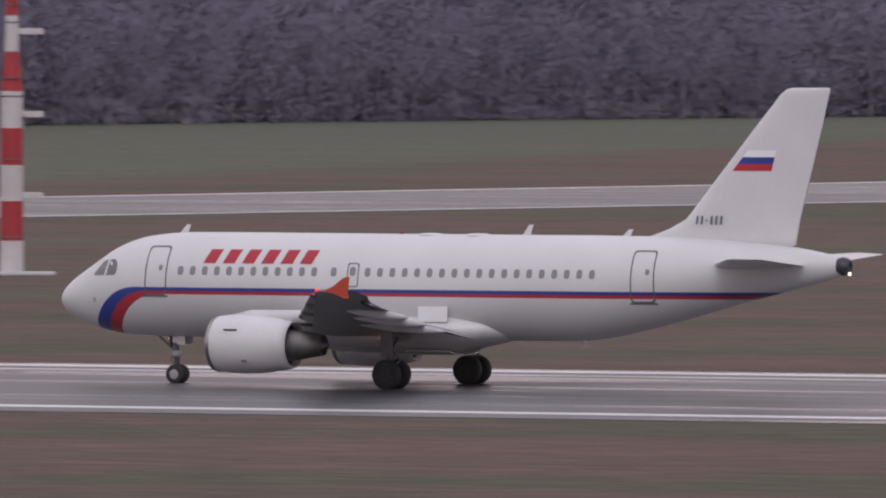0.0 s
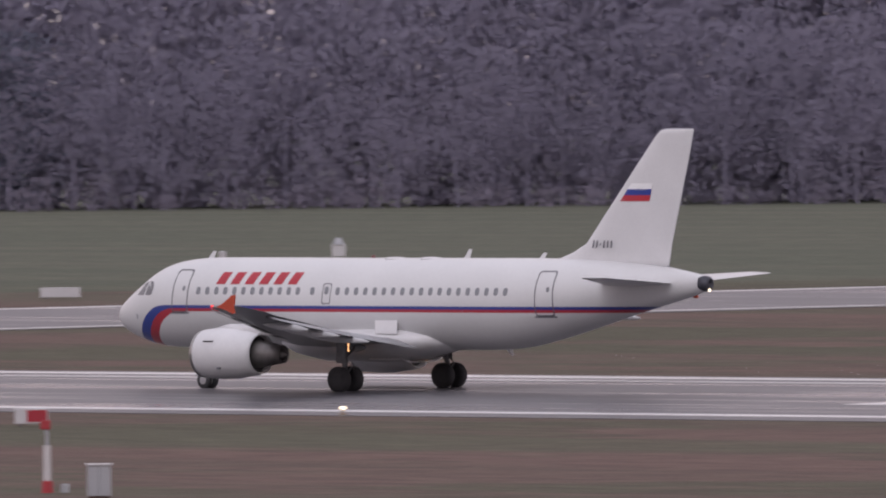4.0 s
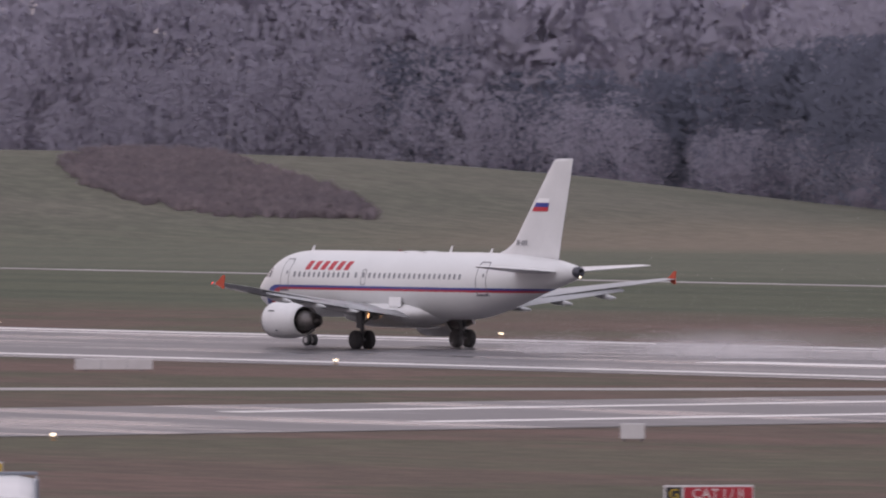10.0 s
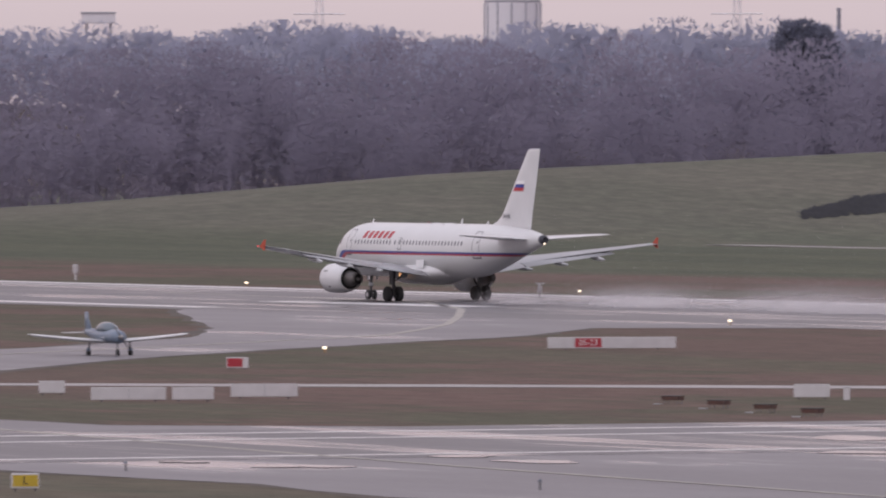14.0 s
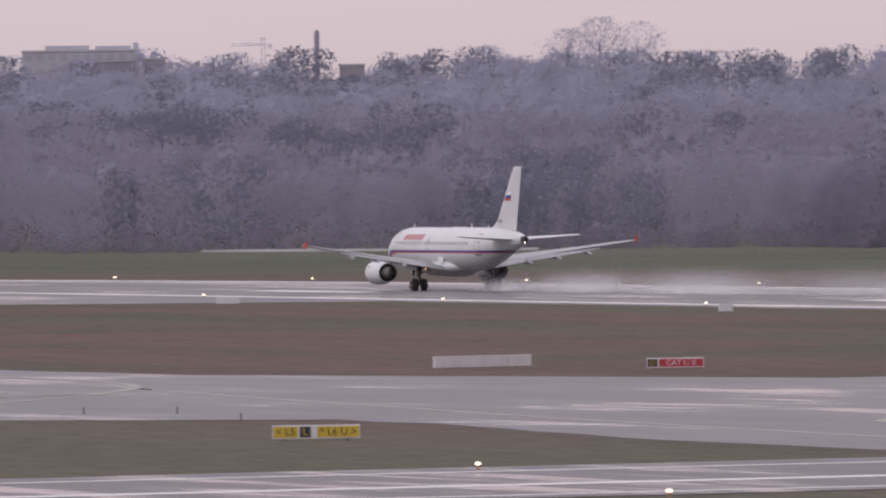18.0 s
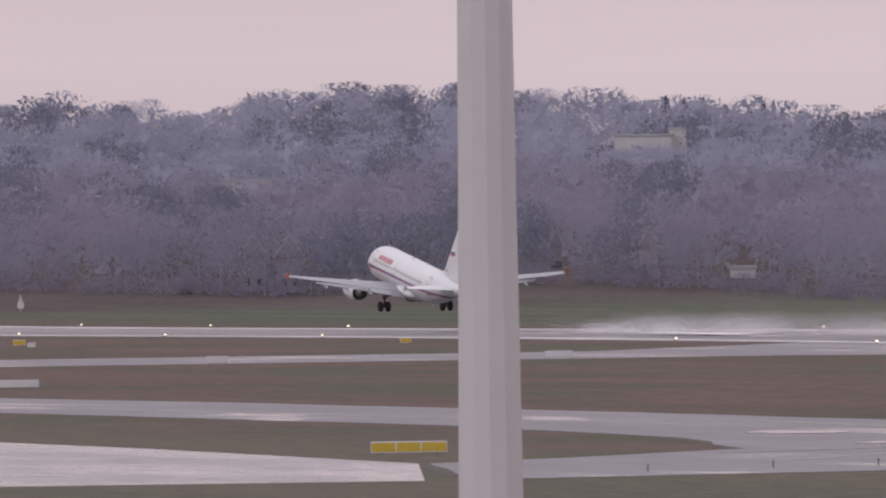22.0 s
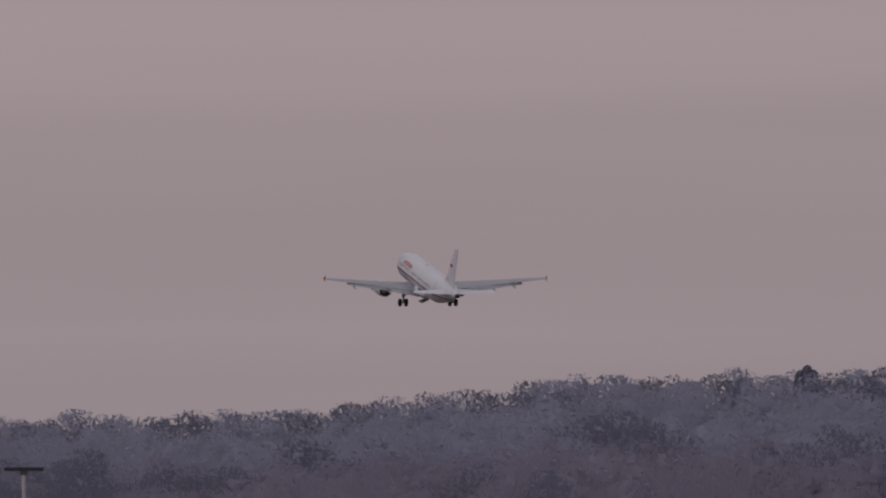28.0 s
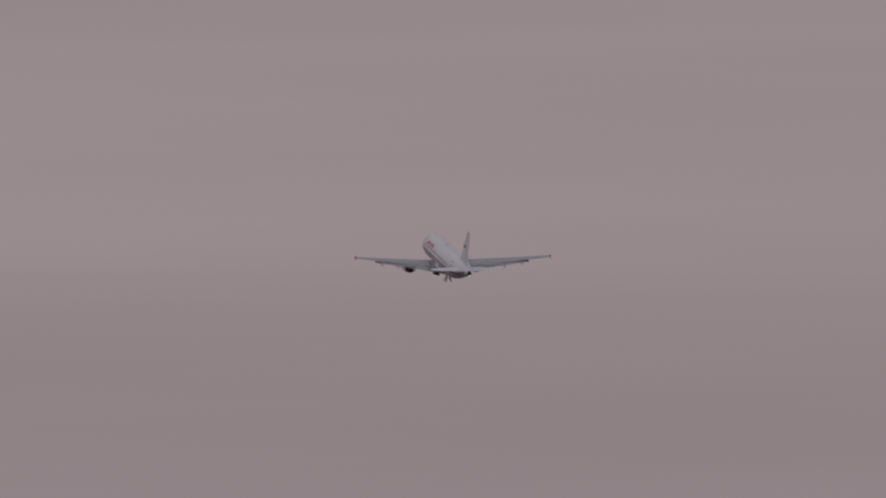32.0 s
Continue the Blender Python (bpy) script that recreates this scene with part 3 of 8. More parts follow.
def ground_sheet():
    bm = bmesh.new()
    angles = sorted(set([round(-180 + 10 * i, 2) for i in range(36)] + [round(14 + 0.5 * i, 2) for i in range(135)]))
    radii = [3, 40, 120, 250, 400, 600, 800, 1000, 1200, 1250, 1300, 1350, 1390] + [1420 + 20 * i for i in range(24)] + [1950, 2050, 2200, 2400, 2600, 2800, 3000, 3200, 3400, 3700, 4200, 4900]
    rows_ = []
    for d in radii:
        ring = []
        for a in angles:
            x, y = -d * math.sin(radians(a)), d * math.cos(radians(a))
            ring.append(bm.verts.new((x, y, height(x, y))))
        rows_.append(ring)
    bm.faces.new(rows_[0])
    for a, b in zip(rows_, rows_[1:]):
        for i in range(len(angles)):
            j = (i + 1) % len(angles)
            bm.faces.new((a[i], a[j], b[j], b[i]))
    ob = part("ground", bm, M_GRASS, smooth=True)
    return tagged(ob, "brown and olive winter grass of the airfield", "grass", kind="structure")


ground_sheet()


def ragged(outline, step=7.0, worn=0.9, out=0.0):
    """The outline in short steps, worn unevenly, and pushed out by `out`."""
    pts = []
    for a, b in zip(outline, outline[1:] + outline[:1]):
        m = max(1, int(math.hypot(b[0] - a[0], b[1] - a[1]) / step))
        pts += [(a[0] + (b[0] - a[0]) * k / m, a[1] + (b[1] - a[1]) * k / m) for k in range(m)]
    turn = sum(a[0] * b[1] - b[0] * a[1] for a, b in zip(pts, pts[1:] + pts[:1]))
    way = 1.0 if turn > 0 else -1.0
    done = []
    for i, p in enumerate(pts):
        a, b = pts[i - 1], pts[(i + 1) % len(pts)]
        dx, dy = b[0] - a[0], b[1] - a[1]
        n = math.hypot(dx, dy) + 1e-6
        w = worn * noise.noise(Vector((p[0] * 0.11, p[1] * 0.11, 3.0 + out))) + out
        done.append((p[0] + way * dy / n * w, p[1] - way * dx / n * w))
    return done


def paved(name, outline, material, label, z=0.03, kind="structure", category="pavement", worn=0.9):
    ob = part(name, slab(ragged(outline, worn=worn), -0.2, z), material)
    if worn:
        inner, outer = ragged(outline, worn=worn, out=-0.6), ragged(outline, worn=1.6, out=0.9)
        bm = bmesh.new()
        base = 0.4 * z + 0.0017 * (len(name) % 5)
        lo, hi = [bm.verts.new((*p, base + 0.004 + 0.001 * (k % 3))) for k, p in enumerate(inner)], [bm.verts.new((*p, base - 0.004 + 0.0013 * (k % 4))) for k, p in enumerate(outer)]
        for k in range(len(lo)):
            q = (k + 1) % len(lo)
            bm.faces.new((lo[k], lo[q], hi[q], hi[k]))
        tagged(part("verge", bm, M_SOIL), "bare dark soil along the edge of the pavement", "soil", kind="structure")
    return tagged(ob, label, category, kind=kind)


def strip(y0, y1, x0, x1, z):
    """A long flat band along the runway that follows the fall of the ground."""
    xs = [x0] + [-1200 - 50 * i for i in range(13) if x1 < -1200 - 50 * i < x0] + [x1]
    bm = bmesh.new()
    add_loft(bm, [[(x, y0, sag(x) + z - 0.25), (x, y1, sag(x) + z - 0.25), (x, y1, sag(x) + z), (x, y0, sag(x) + z)] for x in xs])
    return bm


tagged(part("runway_main", strip(437.5, 497, 900, -3200, 0.03), M_TARMAC), "wet dark asphalt runway with white edge lines", "runway", kind="structure")
paved("runway_cross", [(-300, 1800), (-366, 1200), (-390, 941), (-437, 770), (-473, 612), (-496, 440), (-500, 330), (-501, 100), (-500, -300), (-548, -300), (-548, 100), (-549, 330), (-545, 410), (-525, 600), (-484, 830), (-440, 1040), (-412, 1200), (-348, 1800)], M_TARMAC, "wet asphalt runway crossing the main one", 0.036, category="runway")


# ---- the airliner: x forward, y to its left, z up, origin on the ground between the main wheels
AFT = 16.11
# way from the nose, middle's height, half width, half height
HULL = [(0.0, 3.30, 0.03, 0.03), (0.12, 3.31, 0.30, 0.29), (0.45, 3.34, 0.64, 0.62), (1.0, 3.40, 0.98, 0.96), (1.8, 3.52, 1.33, 1.36), (2.6, 3.68, 1.58, 1.70),
        (3.6, 3.82, 1.79, 1.93), (5.0, 3.90, 1.94, 2.05), (6.5, 3.92, 1.975, 2.07), (14.0, 3.92, 1.975, 2.07), (21.5, 3.92, 1.975, 2.07), (23.5, 3.97, 1.96, 2.02),
        (25.5, 4.16, 1.84, 1.81), (27.5, 4.40, 1.58, 1.53), (29.5, 4.61, 1.22, 1.18), (31.5, 4.77, 0.80, 0.83), (33.0, 4.84, 0.45, 0.50), (33.62, 4.87, 0.30, 0.34)]


def skin(xa, z, side=1, off=0.0):
    """The point of the hull at that way from the nose and height, pushed out by off."""
    zc, w, h = spline(HULL, xa)
    s = max(-0.999, min(0.999, (z - zc) / h))
    c = math.sqrt(1 - s * s)
    nrm = Vector((0, c / w, s / h)).normalized()
    return Vector((AFT - xa, side * (w * c + off * nrm.y), z + off * nrm.z))


def hull():
    bm = bmesh.new()
    xs = [0.0, 0.03, 0.07, 0.12, 0.2, 0.3, 0.45, 0.65, 0.85] + [1.0 + 0.25 * i for i in range(24)] + [7.5 + i for i in range(14)] + [21.5 + 0.5 * i for i in range(25)] + [33.62]
    rings = []
    for xa in xs:
        zc, w, h = spline(HULL, xa)
        rings.append([(AFT - xa, w * math.sin(2 * math.pi * k / 64), zc + h * math.cos(2 * math.pi * k / 64)) for k in range(64)])
    return add_loft(bm, rings)


def patch(outline, side, off=0.012, bm=None, centre=True):
    """A patch of skin within an outline of (way from the nose, height)."""
    bm = bm or bmesh.new()
    v = [bm.verts.new(skin(x, z, side, off)) for x, z in outline]
    c = bm.verts.new(skin(sum(p[0] for p in outline) / len(outline), sum(p[1] for p in outline) / len(outline), side, off))
    for i in range(len(v)):
        bm.faces.new((v[i], v[(i + 1) % len(v)], c))
    return bm


def band(x0b, x1b, x0t, x1t, z0, z1, side, off=0.014, rows_=5):
    bm = bmesh.new()
    grid = []
    for i in range(rows_ + 1):
        t = i / rows_
        z = z0 + (z1 - z0) * t
        a, b = x0b + (x0t - x0b) * t, x1b + (x1t - x1b) * t
        grid.append([bm.verts.new(skin(a + (b - a) * k / 2, z, side, off)) for k in range(3)])
    for a, b in zip(grid, grid[1:]):
        for k in range(2):
            bm.faces.new((a[k], a[k + 1], b[k + 1], b[k]))
    return bm


def rounded(x0, x1, z0, z1, r, n=4):
    out = []
    for cx, cz, a0 in ((x1 - r, z1 - r, 0), (x0 + r, z1 - r, 90), (x0 + r, z0 + r, 180), (x1 - r, z0 + r, 270)):
        for k in range(n + 1):
            a = radians(a0 + 90 * k / n)
            out.append((cx + r * math.cos(a), cz + r * math.sin(a)))
    return out


def outline_strip(x0, x1, z0, z1, r, w, side, off=0.012):
    bm = bmesh.new()
    def dense(p):
        q = []
        for a, b in zip(p, p[1:] + p[:1]):
            m = max(1, int(math.hypot(b[0] - a[0], b[1] - a[1]) / 0.25))
            q += [(a[0] + (b[0] - a[0]) * k / m, a[1] + (b[1] - a[1]) * k / m) for k in range(m)]
        return q
    outer = dense(rounded(x0, x1, z0, z1, r))
    mx, mz = (x0 + x1) / 2, (z0 + z1) / 2
    fx, fz = 1 - 2 * w / (x1 - x0), 1 - 2 * w / (z1 - z0)
    vo = [bm.verts.new(skin(x, z, side, off)) for x, z in outer]
    vi = [bm.verts.new(skin(mx + (x - mx) * fx, mz + (z - mz) * fz, side, off)) for x, z in outer]
    for i in range(len(vo)):
        j = (i + 1) % len(vo)
        bm.faces.new((vo[i], vo[j], vi[j], vi[i]))
    return bm


def foil(xle, y, z, chord, thick, twist=0.0, n=14):
    """A closed airfoil loop in the plane of y (or of z for upright surfaces)."""
    loop = []
    ts = [0.5 * (1 - math.cos(math.pi * k / n)) for k in range(n + 1)]
    def half(t):
        return 5 * thick * (0.2969 * math.sqrt(t) - 0.126 * t - 0.3516 * t * t + 0.2843 * t ** 3 - 0.1015 * t ** 4)
    for t in ts:
        loop.append((t, half(t) * 1.1))
    for t in ts[-2:0:-1]:
        loop.append((t, -half(t) * 0.9))
    return [(AFT - xle - chord * t, y, z + chord * (h - math.sin(twist) * (t - 0.3))) for t, h in loop]


def wing(side, root, parent):
    """One wing with its slat, flap, fairings, tip fence and lamp; its own origin is at the root."""
    rx, ry, rz = root
    def at(p):
        return (p[0] - rx, side * p[1] - ry, p[2] - rz)
    def sec(y):
        t = (y - 1.2) / (17.0 - 1.2)
        xle = 10.75 + (y - 1.2) * 0.523 - (0.35 * max(0, 1 - (y - 1.2) / 2.2) if y < 3.4 else 0)
        xte = 18.35 if y < 6.4 else 18.35 + (y - 6.4) * 0.208
        z = 2.28 + (y - 1.2) * 0.117
        return xle, xte, z
    stations = [1.2, 1.9, 2.6, 3.6, 4.8, 6.4, 8.5, 10.5, 12.5, 14.5, 16.2, 16.85, 17.0]
    rings = []
    for y in stations:
        xle, xte, z = sec(y)
        ch = (xte - xle) * (0.86 if y < 13.6 else 1.0)
        th = 0.135 - 0.03 * (y - 1.2) / 15.8
        if y == 17.0:
            th *= 0.6
        rings.append([at(p) for p in foil(xle, y, z, ch, th, radians(2.5 - 4 * (y - 1.2) / 15.8))])
    main = part("wing", add_loft(bmesh.new(), rings), M_GREYWING, parent, "light grey metal wing", True)
    main.location = root
    # slats ahead of the leading edge, drooped
    for a, b in ((2.7, 5.2), (6.5, 9.5), (9.6, 12.9), (13.0, 16.3)):
        rr = []
        for y in (a, b):
            xle, xte, z = sec(y)
            c = (xte - xle) * 0.13
            rr.append([at((p[0], p[1], p[2])) for p in foil(xle - 0.16, y, z - 0.09, c, 0.22, radians(14), 8)])
        part("slat", add_loft(bmesh.new(), rr), M_METAL, main, "bare metal slat", True)
    # flaps behind the trailing edge, a little down
    for a, b in ((2.1, 6.35), (6.45, 13.4)):
        rr = []
        for y in (a, 0.5 * (a + b), b):
            xle, xte, z = sec(y)
            c = (xte - xle) * 0.24
            rr.append([at(p) for p in foil(xle + (xte - xle) * 0.84, y, z - 0.16, c, 0.12, radians(14), 8)])
        part("flap", add_loft(bmesh.new(), rr), M_GREYWING, main, "", True)
        # a solid dark strip stands in for the shade between wing and flap
        rr = []
        for y in (a + 0.05, 0.5 * (a + b), b - 0.05):
            xle, xte, z = sec(y)
            rr.append([at(p) for p in foil(xle + (xte - xle) * 0.775, y, z - 0.10, (xte - xle) * 0.12, 0.24, radians(4), 8)])
        part("flap_shade_strip", add_loft(bmesh.new(), rr), M_DARK, main, "dark strip for the shade ahead of the flap", True)
    # flap track fairings
    for y, ln in ((6.5, 3.6), (9.3, 3.1), (12.2, 2.6)):
        xle, xte, z = sec(y)
        x0 = xle + (xte - xle) * 0.52
        prof = [(0.0, 0.02), (0.15, 0.08), (0.4, 0.135), (0.7, 0.12), (0.9, 0.07), (1.0, 0.02)]
        bm = bmesh.new()
        add_loft(bm, [[at((AFT - x0 - ln * s, y + r * math.cos(k * math.pi / 6), z - 0.33 - 0.22 * s + 1.3 * r * math.sin(k * math.pi / 6))) for k in range(12)] for s, r in prof])
        part("flap_fairing", bm, M_FLAP, main, "pale flap track fairing", True)
    # tip fence
    xle, xte, z = sec(17.0)
    pts = [(0.35, -0.03), (0.8, 0.2), (1.2, 0.5), (1.42, 0.53), (1.36, 0.06), (1.33, -0.05), (1.4, -0.28), (1.24, -0.3), (0.75, -0.1)]
    bm = bmesh.new()
    add_loft(bm, [[at((AFT - xle - px, 17.0 + o, z + pz)) for px, pz in pts] for o in (-0.03, 0.035)])
    part("tip_fence", bm, M_FENCE, main, "orange wing tip fence")
    xle, xte, z = sec(16.9)
    part("tip_lamp", turned([(-0.1, 0.02), (-0.06, 0.06), (0.06, 0.06), (0.1, 0.02)], n=8, at=at((AFT - xle - 0.12, 16.95, z + 0.02))), M_NAVRED if side > 0 else M_GREEN, main)
    return main


M_TAILCONE = mat("tail_cone_metal", (0.075, 0.078, 0.095), (0.05, 0.052, 0.065), scale=3.0, rough=0.45, metal=0.3)
M_SOCKRED2 = mat("unlit_red_glass", (0.2, 0.06, 0.06), (0.16, 0.05, 0.05), scale=5.0, rough=0.3)
M_GREYWING = mat("wing_paint", (0.37, 0.375, 0.39), (0.3, 0.305, 0.32), scale=0.5, rough=0.38)
M_FLAP = mat("flap_paint", (0.56, 0.565, 0.58), (0.48, 0.485, 0.5), scale=0.5, rough=0.38)


def engine(side, parent):
    e = Vector((AFT - 9.5, side * 5.75, 1.74))
    prof = [(0.0, 0.93), (0.03, 1.0), (-0.08, 1.07), (-0.4, 1.13), (-1.1, 1.17), (-2.0, 1.15), (-2.9, 1.03), (-3.35, 0.93), (-3.36, 0.88), (-3.0, 0.85), (-2.2, 0.80), (-0.7, 0.87), (-0.2, 0.9)]
    bm = bmesh.new()
    n = 40
    loops = []
    for s, r in prof:
        loops.append([bm.verts.new((e.x + s, e.y + r * math.cos(2 * math.pi * k / n), e.z + r * math.sin(2 * math.pi * k / n) * (0.97 if math.sin(2 * math.pi * k / n) < 0 else 1))) for k in range(n)])
    for a, b in zip(loops, loops[1:] + loops[:1]):
        for k in range(n):
            bm.faces.new((a[k], a[(k + 1) % n], b[(k + 1) % n], b[k]))
    eng = part("engine", bm, M_COWL, parent, "white engine nacelle", True)
    lip = [(0.02, 0.9), (0.045, 0.95), (0.045, 1.0), (0.0, 1.045), (-0.16, 1.098), (-0.17, 1.085), (0.0, 0.99)]
    bm = bmesh.new()
    loops = [[bm.verts.new((e.x + s, e.y + r * math.cos(2 * math.pi * k / n), e.z + r * math.sin(2 * math.pi * k / n))) for k in range(n)] for s, r in lip]
    for a, b in zip(loops, loops[1:]):
        for k in range(n):
            bm.faces.new((a[k], a[(k + 1) % n], b[(k + 1) % n], b[k]))
    part("inlet_lip", bm, M_METAL, eng, "bare metal inlet lip", True)
    part("fan", turned([(-0.75, 0.02), (-0.78, 0.86), (-0.82, 0.86), (-0.82, 0.02)], n=24, at=e), M_DARK, eng)
    part("spinner", turned([(-0.35, 0.01), (-0.45, 0.12), (-0.72, 0.28)], n=16, at=e), M_HOT, eng, "", True)
    part("core_nozzle", turned([(-2.2, 0.6), (-3.3, 0.62), (-4.0, 0.5), (-4.62, 0.40), (-4.63, 0.36), (-3.0, 0.45)], n=28, at=e), M_HOT, eng, "dark metal exhaust nozzle", True)
    part("exhaust_plug", turned([(-3.9, 0.3), (-4.6, 0.26), (-4.85, 0.03)], n=20, at=e), M_HOT, eng, "", True)
    part("duct", turned([(-3.0, 0.6), (-3.02, 0.86), (-3.05, 0.86), (-3.05, 0.6)], n=28, at=e), M_DARK, eng)
    # pylon
    bm = bmesh.new()
    rings = []
    for dz, x0, x1, w in ((0.85, -0.55, -4.4, 0.16), (1.12, -0.5, -4.7, 0.2), (1.35, -1.5, -5.0, 0.16)):
        rings.append([(e.x + x0, e.y, e.z + dz), (e.x + x0 - 0.7, e.y + w, e.z + dz), (e.x + x1 + 0.6, e.y + w, e.z + dz), (e.x + x1, e.y, e.z + dz), (e.x + x1 + 0.6, e.y - w, e.z + dz), (e.x + x0 - 0.7, e.y - w, e.z + dz)])
    part("pylon", add_loft(bm, rings), M_COWL, eng, "", True)
    part("strake", box(e.x - 1.5, e.x - 0.75, e.y - side * 0.86 - 0.02, e.y - side * 0.86 + 0.02, e.z + 0.72, e.z + 0.98), M_COWL, eng)
    part("cowl_vent", box(e.x - 1.35, e.x - 0.8, e.y + side * 0.99 - 0.06, e.y + side * 0.99 + 0.07, e.z + 0.56, e.z + 0.62, 0.02), M_DARK, eng, "dark slot in the cowl")
    part("latch", box(e.x - 1.75, e.x - 1.55, e.y + side * 0.98 - 0.05, e.y + side * 0.98 + 0.05, e.z - 0.66, e.z - 0.58, 0.015), M_LINE, eng)
    return eng


def wheel(parent, x, y, z, r, w, hub=None):
    t = part("wheel", turned([(-w / 2, r * 0.55), (-w / 2, r * 0.86), (-w * 0.36, r * 0.97), (-w * 0.15, r), (w * 0.15, r), (w * 0.36, r * 0.97), (w / 2, r * 0.86), (w / 2, r * 0.55)], "y", 28, (x, y, z)), M_TYRE, parent, "black rubber tyre", True)
    part("rim", turned([(-w * 0.56, 0.03), (-w * 0.56, r * 0.16), (-w * 0.515, r * 0.3), (-w * 0.515, r * 0.5), (w * 0.515, r * 0.5), (w * 0.515, r * 0.3), (w * 0.56, r * 0.16), (w * 0.56, 0.03)], "y", 20, (x, y, z)), hub or M_RIM, t, "metal wheel rim")
    return t


def airliner():
    ob = thing("airliner", pose(0, 0, 0), "white twin-engined airliner with a blue and red cheat line, taking off", "airplane")
    fus = part("fuselage", hull(), M_LIVERY, ob, "white fuselage with blue and red cheat line", True)
    # belly fairing
    prof = [(10.2, 1.0, 0.25, 2.15), (11.2, 1.75, 0.55, 2.1), (12.5, 2.12, 0.80, 2.1), (15.5, 2.2, 0.86, 2.12), (17.6, 2.05, 0.80, 2.2), (19.0, 1.5, 0.6, 2.3), (20.4, 0.5, 0.2, 2.25)]
    rings = [[(AFT - xa, w * math.cos(2 * math.pi * k / 32), zc - h * math.sin(2 * math.pi * k / 32) * (1.0 if math.sin(2 * math.pi * k / 32) > 0 else 1.2)) for k in range(32)] for xa, w, h, zc in prof]
    part("belly_fairing", add_loft(bmesh.new(), rings), M_COWL, ob, "white wing root fairing", True)
    for s in (1, -1):
        part("root_panel", box(AFT - 17.65, AFT - 16.4, s * 1.96 - 0.03, s * 1.96 + 0.03, 2.6, 3.2, 0.01), M_FLAGWHITE, ob, "bright white wing root panel")
    part("tail_cone_exhaust", turned([(0.22, 0.375), (0.0, 0.355), (-0.14, 0.32), (-0.24, 0.24), (-0.26, 0.17), (-0.1, 0.15)], n=24, at=(AFT - 33.6, 0, 4.87)), M_TAILCONE, ob, "dark blue-grey exhaust cone of the tail", True)
    part("tail_lamp", turned([(0, 0.01), (-0.05, 0.07), (-0.1, 0.07), (-0.14, 0.01)], n=8, at=(AFT - 33.78, 0.1, 4.58)), M_NAVWHITE, ob)
    # fin and rudder
    fin = [(0.0, 5.5, 24.9, 31.55), (0.0, 5.95, 25.35, 31.62), (0.0, 6.25, 26.2, 31.68), (0.0, 6.65, 26.95, 31.75), (0.0, 8.5, 28.45, 32.22), (0.0, 10.4, 30.0, 32.7), (0.0, 11.5, 30.92, 32.95), (0.0, 11.69, 31.15, 33.0), (0.0, 11.76, 31.45, 32.98)]
    rings = []
    for i, (_, z, x0, x1) in enumerate(fin):
        th = 0.105 * (0.55 if i == len(fin) - 1 else 1.0)
        rings.append([(p[0], p[2], z) for p in [(q[0], 0, q[2] * 0.9) for q in foil(x0, 0, 0, x1 - x0, th * (0.7 if i < 3 else 1))]])
    f = part("fin", add_loft(bmesh.new(), rings), M_WHITE, ob, "white vertical fin", True)
    def fin_y(x, z):
        x0 = np.interp(z, [a[1] for a in fin], [a[2] for a in fin])
        x1 = np.interp(z, [a[1] for a in fin], [a[3] for a in fin])
        t = max(0.0, min(1.0, (x - x0) / (x1 - x0)))
        return (x1 - x0) * 5 * 0.105 * (0.2969 * math.sqrt(t) - 0.126 * t - 0.3516 * t * t + 0.2843 * t ** 3 - 0.1015 * t ** 4)
    def fin_quad(name, q, m, label, side=1, cols=6):
        bm = bmesh.new()
        (ax, az), (bx, bz), (cx, cz), (dx, dz) = q
        grid = []
        for i in range(2):
            r = []
            for k in range(cols + 1):
                t = k / cols
                x = (ax + (bx - ax) * t) * (1 - i) + (dx + (cx - dx) * t) * i
                z = (az + (bz - az) * t) * (1 - i) + (dz + (cz - dz) * t) * i
                r.append(bm.verts.new((AFT - x, side * (fin_y(x, z) * 1.0 + 0.02), z)))
            grid.append(r)
        for k in range(cols):
            bm.faces.new((grid[0][k], grid[0][k + 1], grid[1][k + 1], grid[1][k]))
        part(name, bm, m, f, label)
    for side in (1, -1):
        for i, (m, nm) in enumerate(((M_RED, "red"), (M_BLUE, "blue"), (M_FLAGWHITE, "white"))):
            z0, z1 = 8.54 + 0.265 * i, 8.54 + 0.265 * (i + 1)
            sl = 0.80
            fin_quad("flag_stripe", ((28.97 + (z0 - 8.54) * sl, z0), (30.6 + (z0 - 8.54) * 0.25, z0), (30.6 + (z1 - 8.54) * 0.25, z1), (28.97 + (z1 - 8.54) * sl, z1)), m, nm + " stripe of the painted flag", side)
        for k in range(6):
            x = 27.45 + 0.205 * k
            fin_quad("registration_bar", ((x, 6.46 if k != 2 else 6.58), (x + 0.09, 6.46 if k != 2 else 6.58), (x + 0.11, 6.78 if k != 2 else 6.64), (x + 0.02, 6.78 if k != 2 else 6.64)), M_LINE, "dark registration bar", side, 1)
    part("rudder_gap", box(AFT - 31.62, AFT - 29.9, -0.015, 0.015, 5.62, 5.66), M_LINE, f)
    for side in (1, -1):
        rings = [[(q[0], side * q[1], q[2]) for q in foil(x0, y, z, c, th)] for x0, y, z, c, th in ((28.0, 0.3, 4.86, 4.1, 0.10), (28.45, 0.9, 4.9, 3.75, 0.10), (31.2, 6.0, 5.22, 1.5, 0.09), (31.45, 6.22, 5.24, 1.1, 0.05))]
        part("tailplane", add_loft(bmesh.new(), rings), M_WHITE, ob, "white tailplane", True)
    # wings and engines
    wings = [wing(s, (AFT - 14.5, s * 1.2, 2.35), ob) for s in (1, -1)]
    for s in (1, -1):
        engine(s, ob)
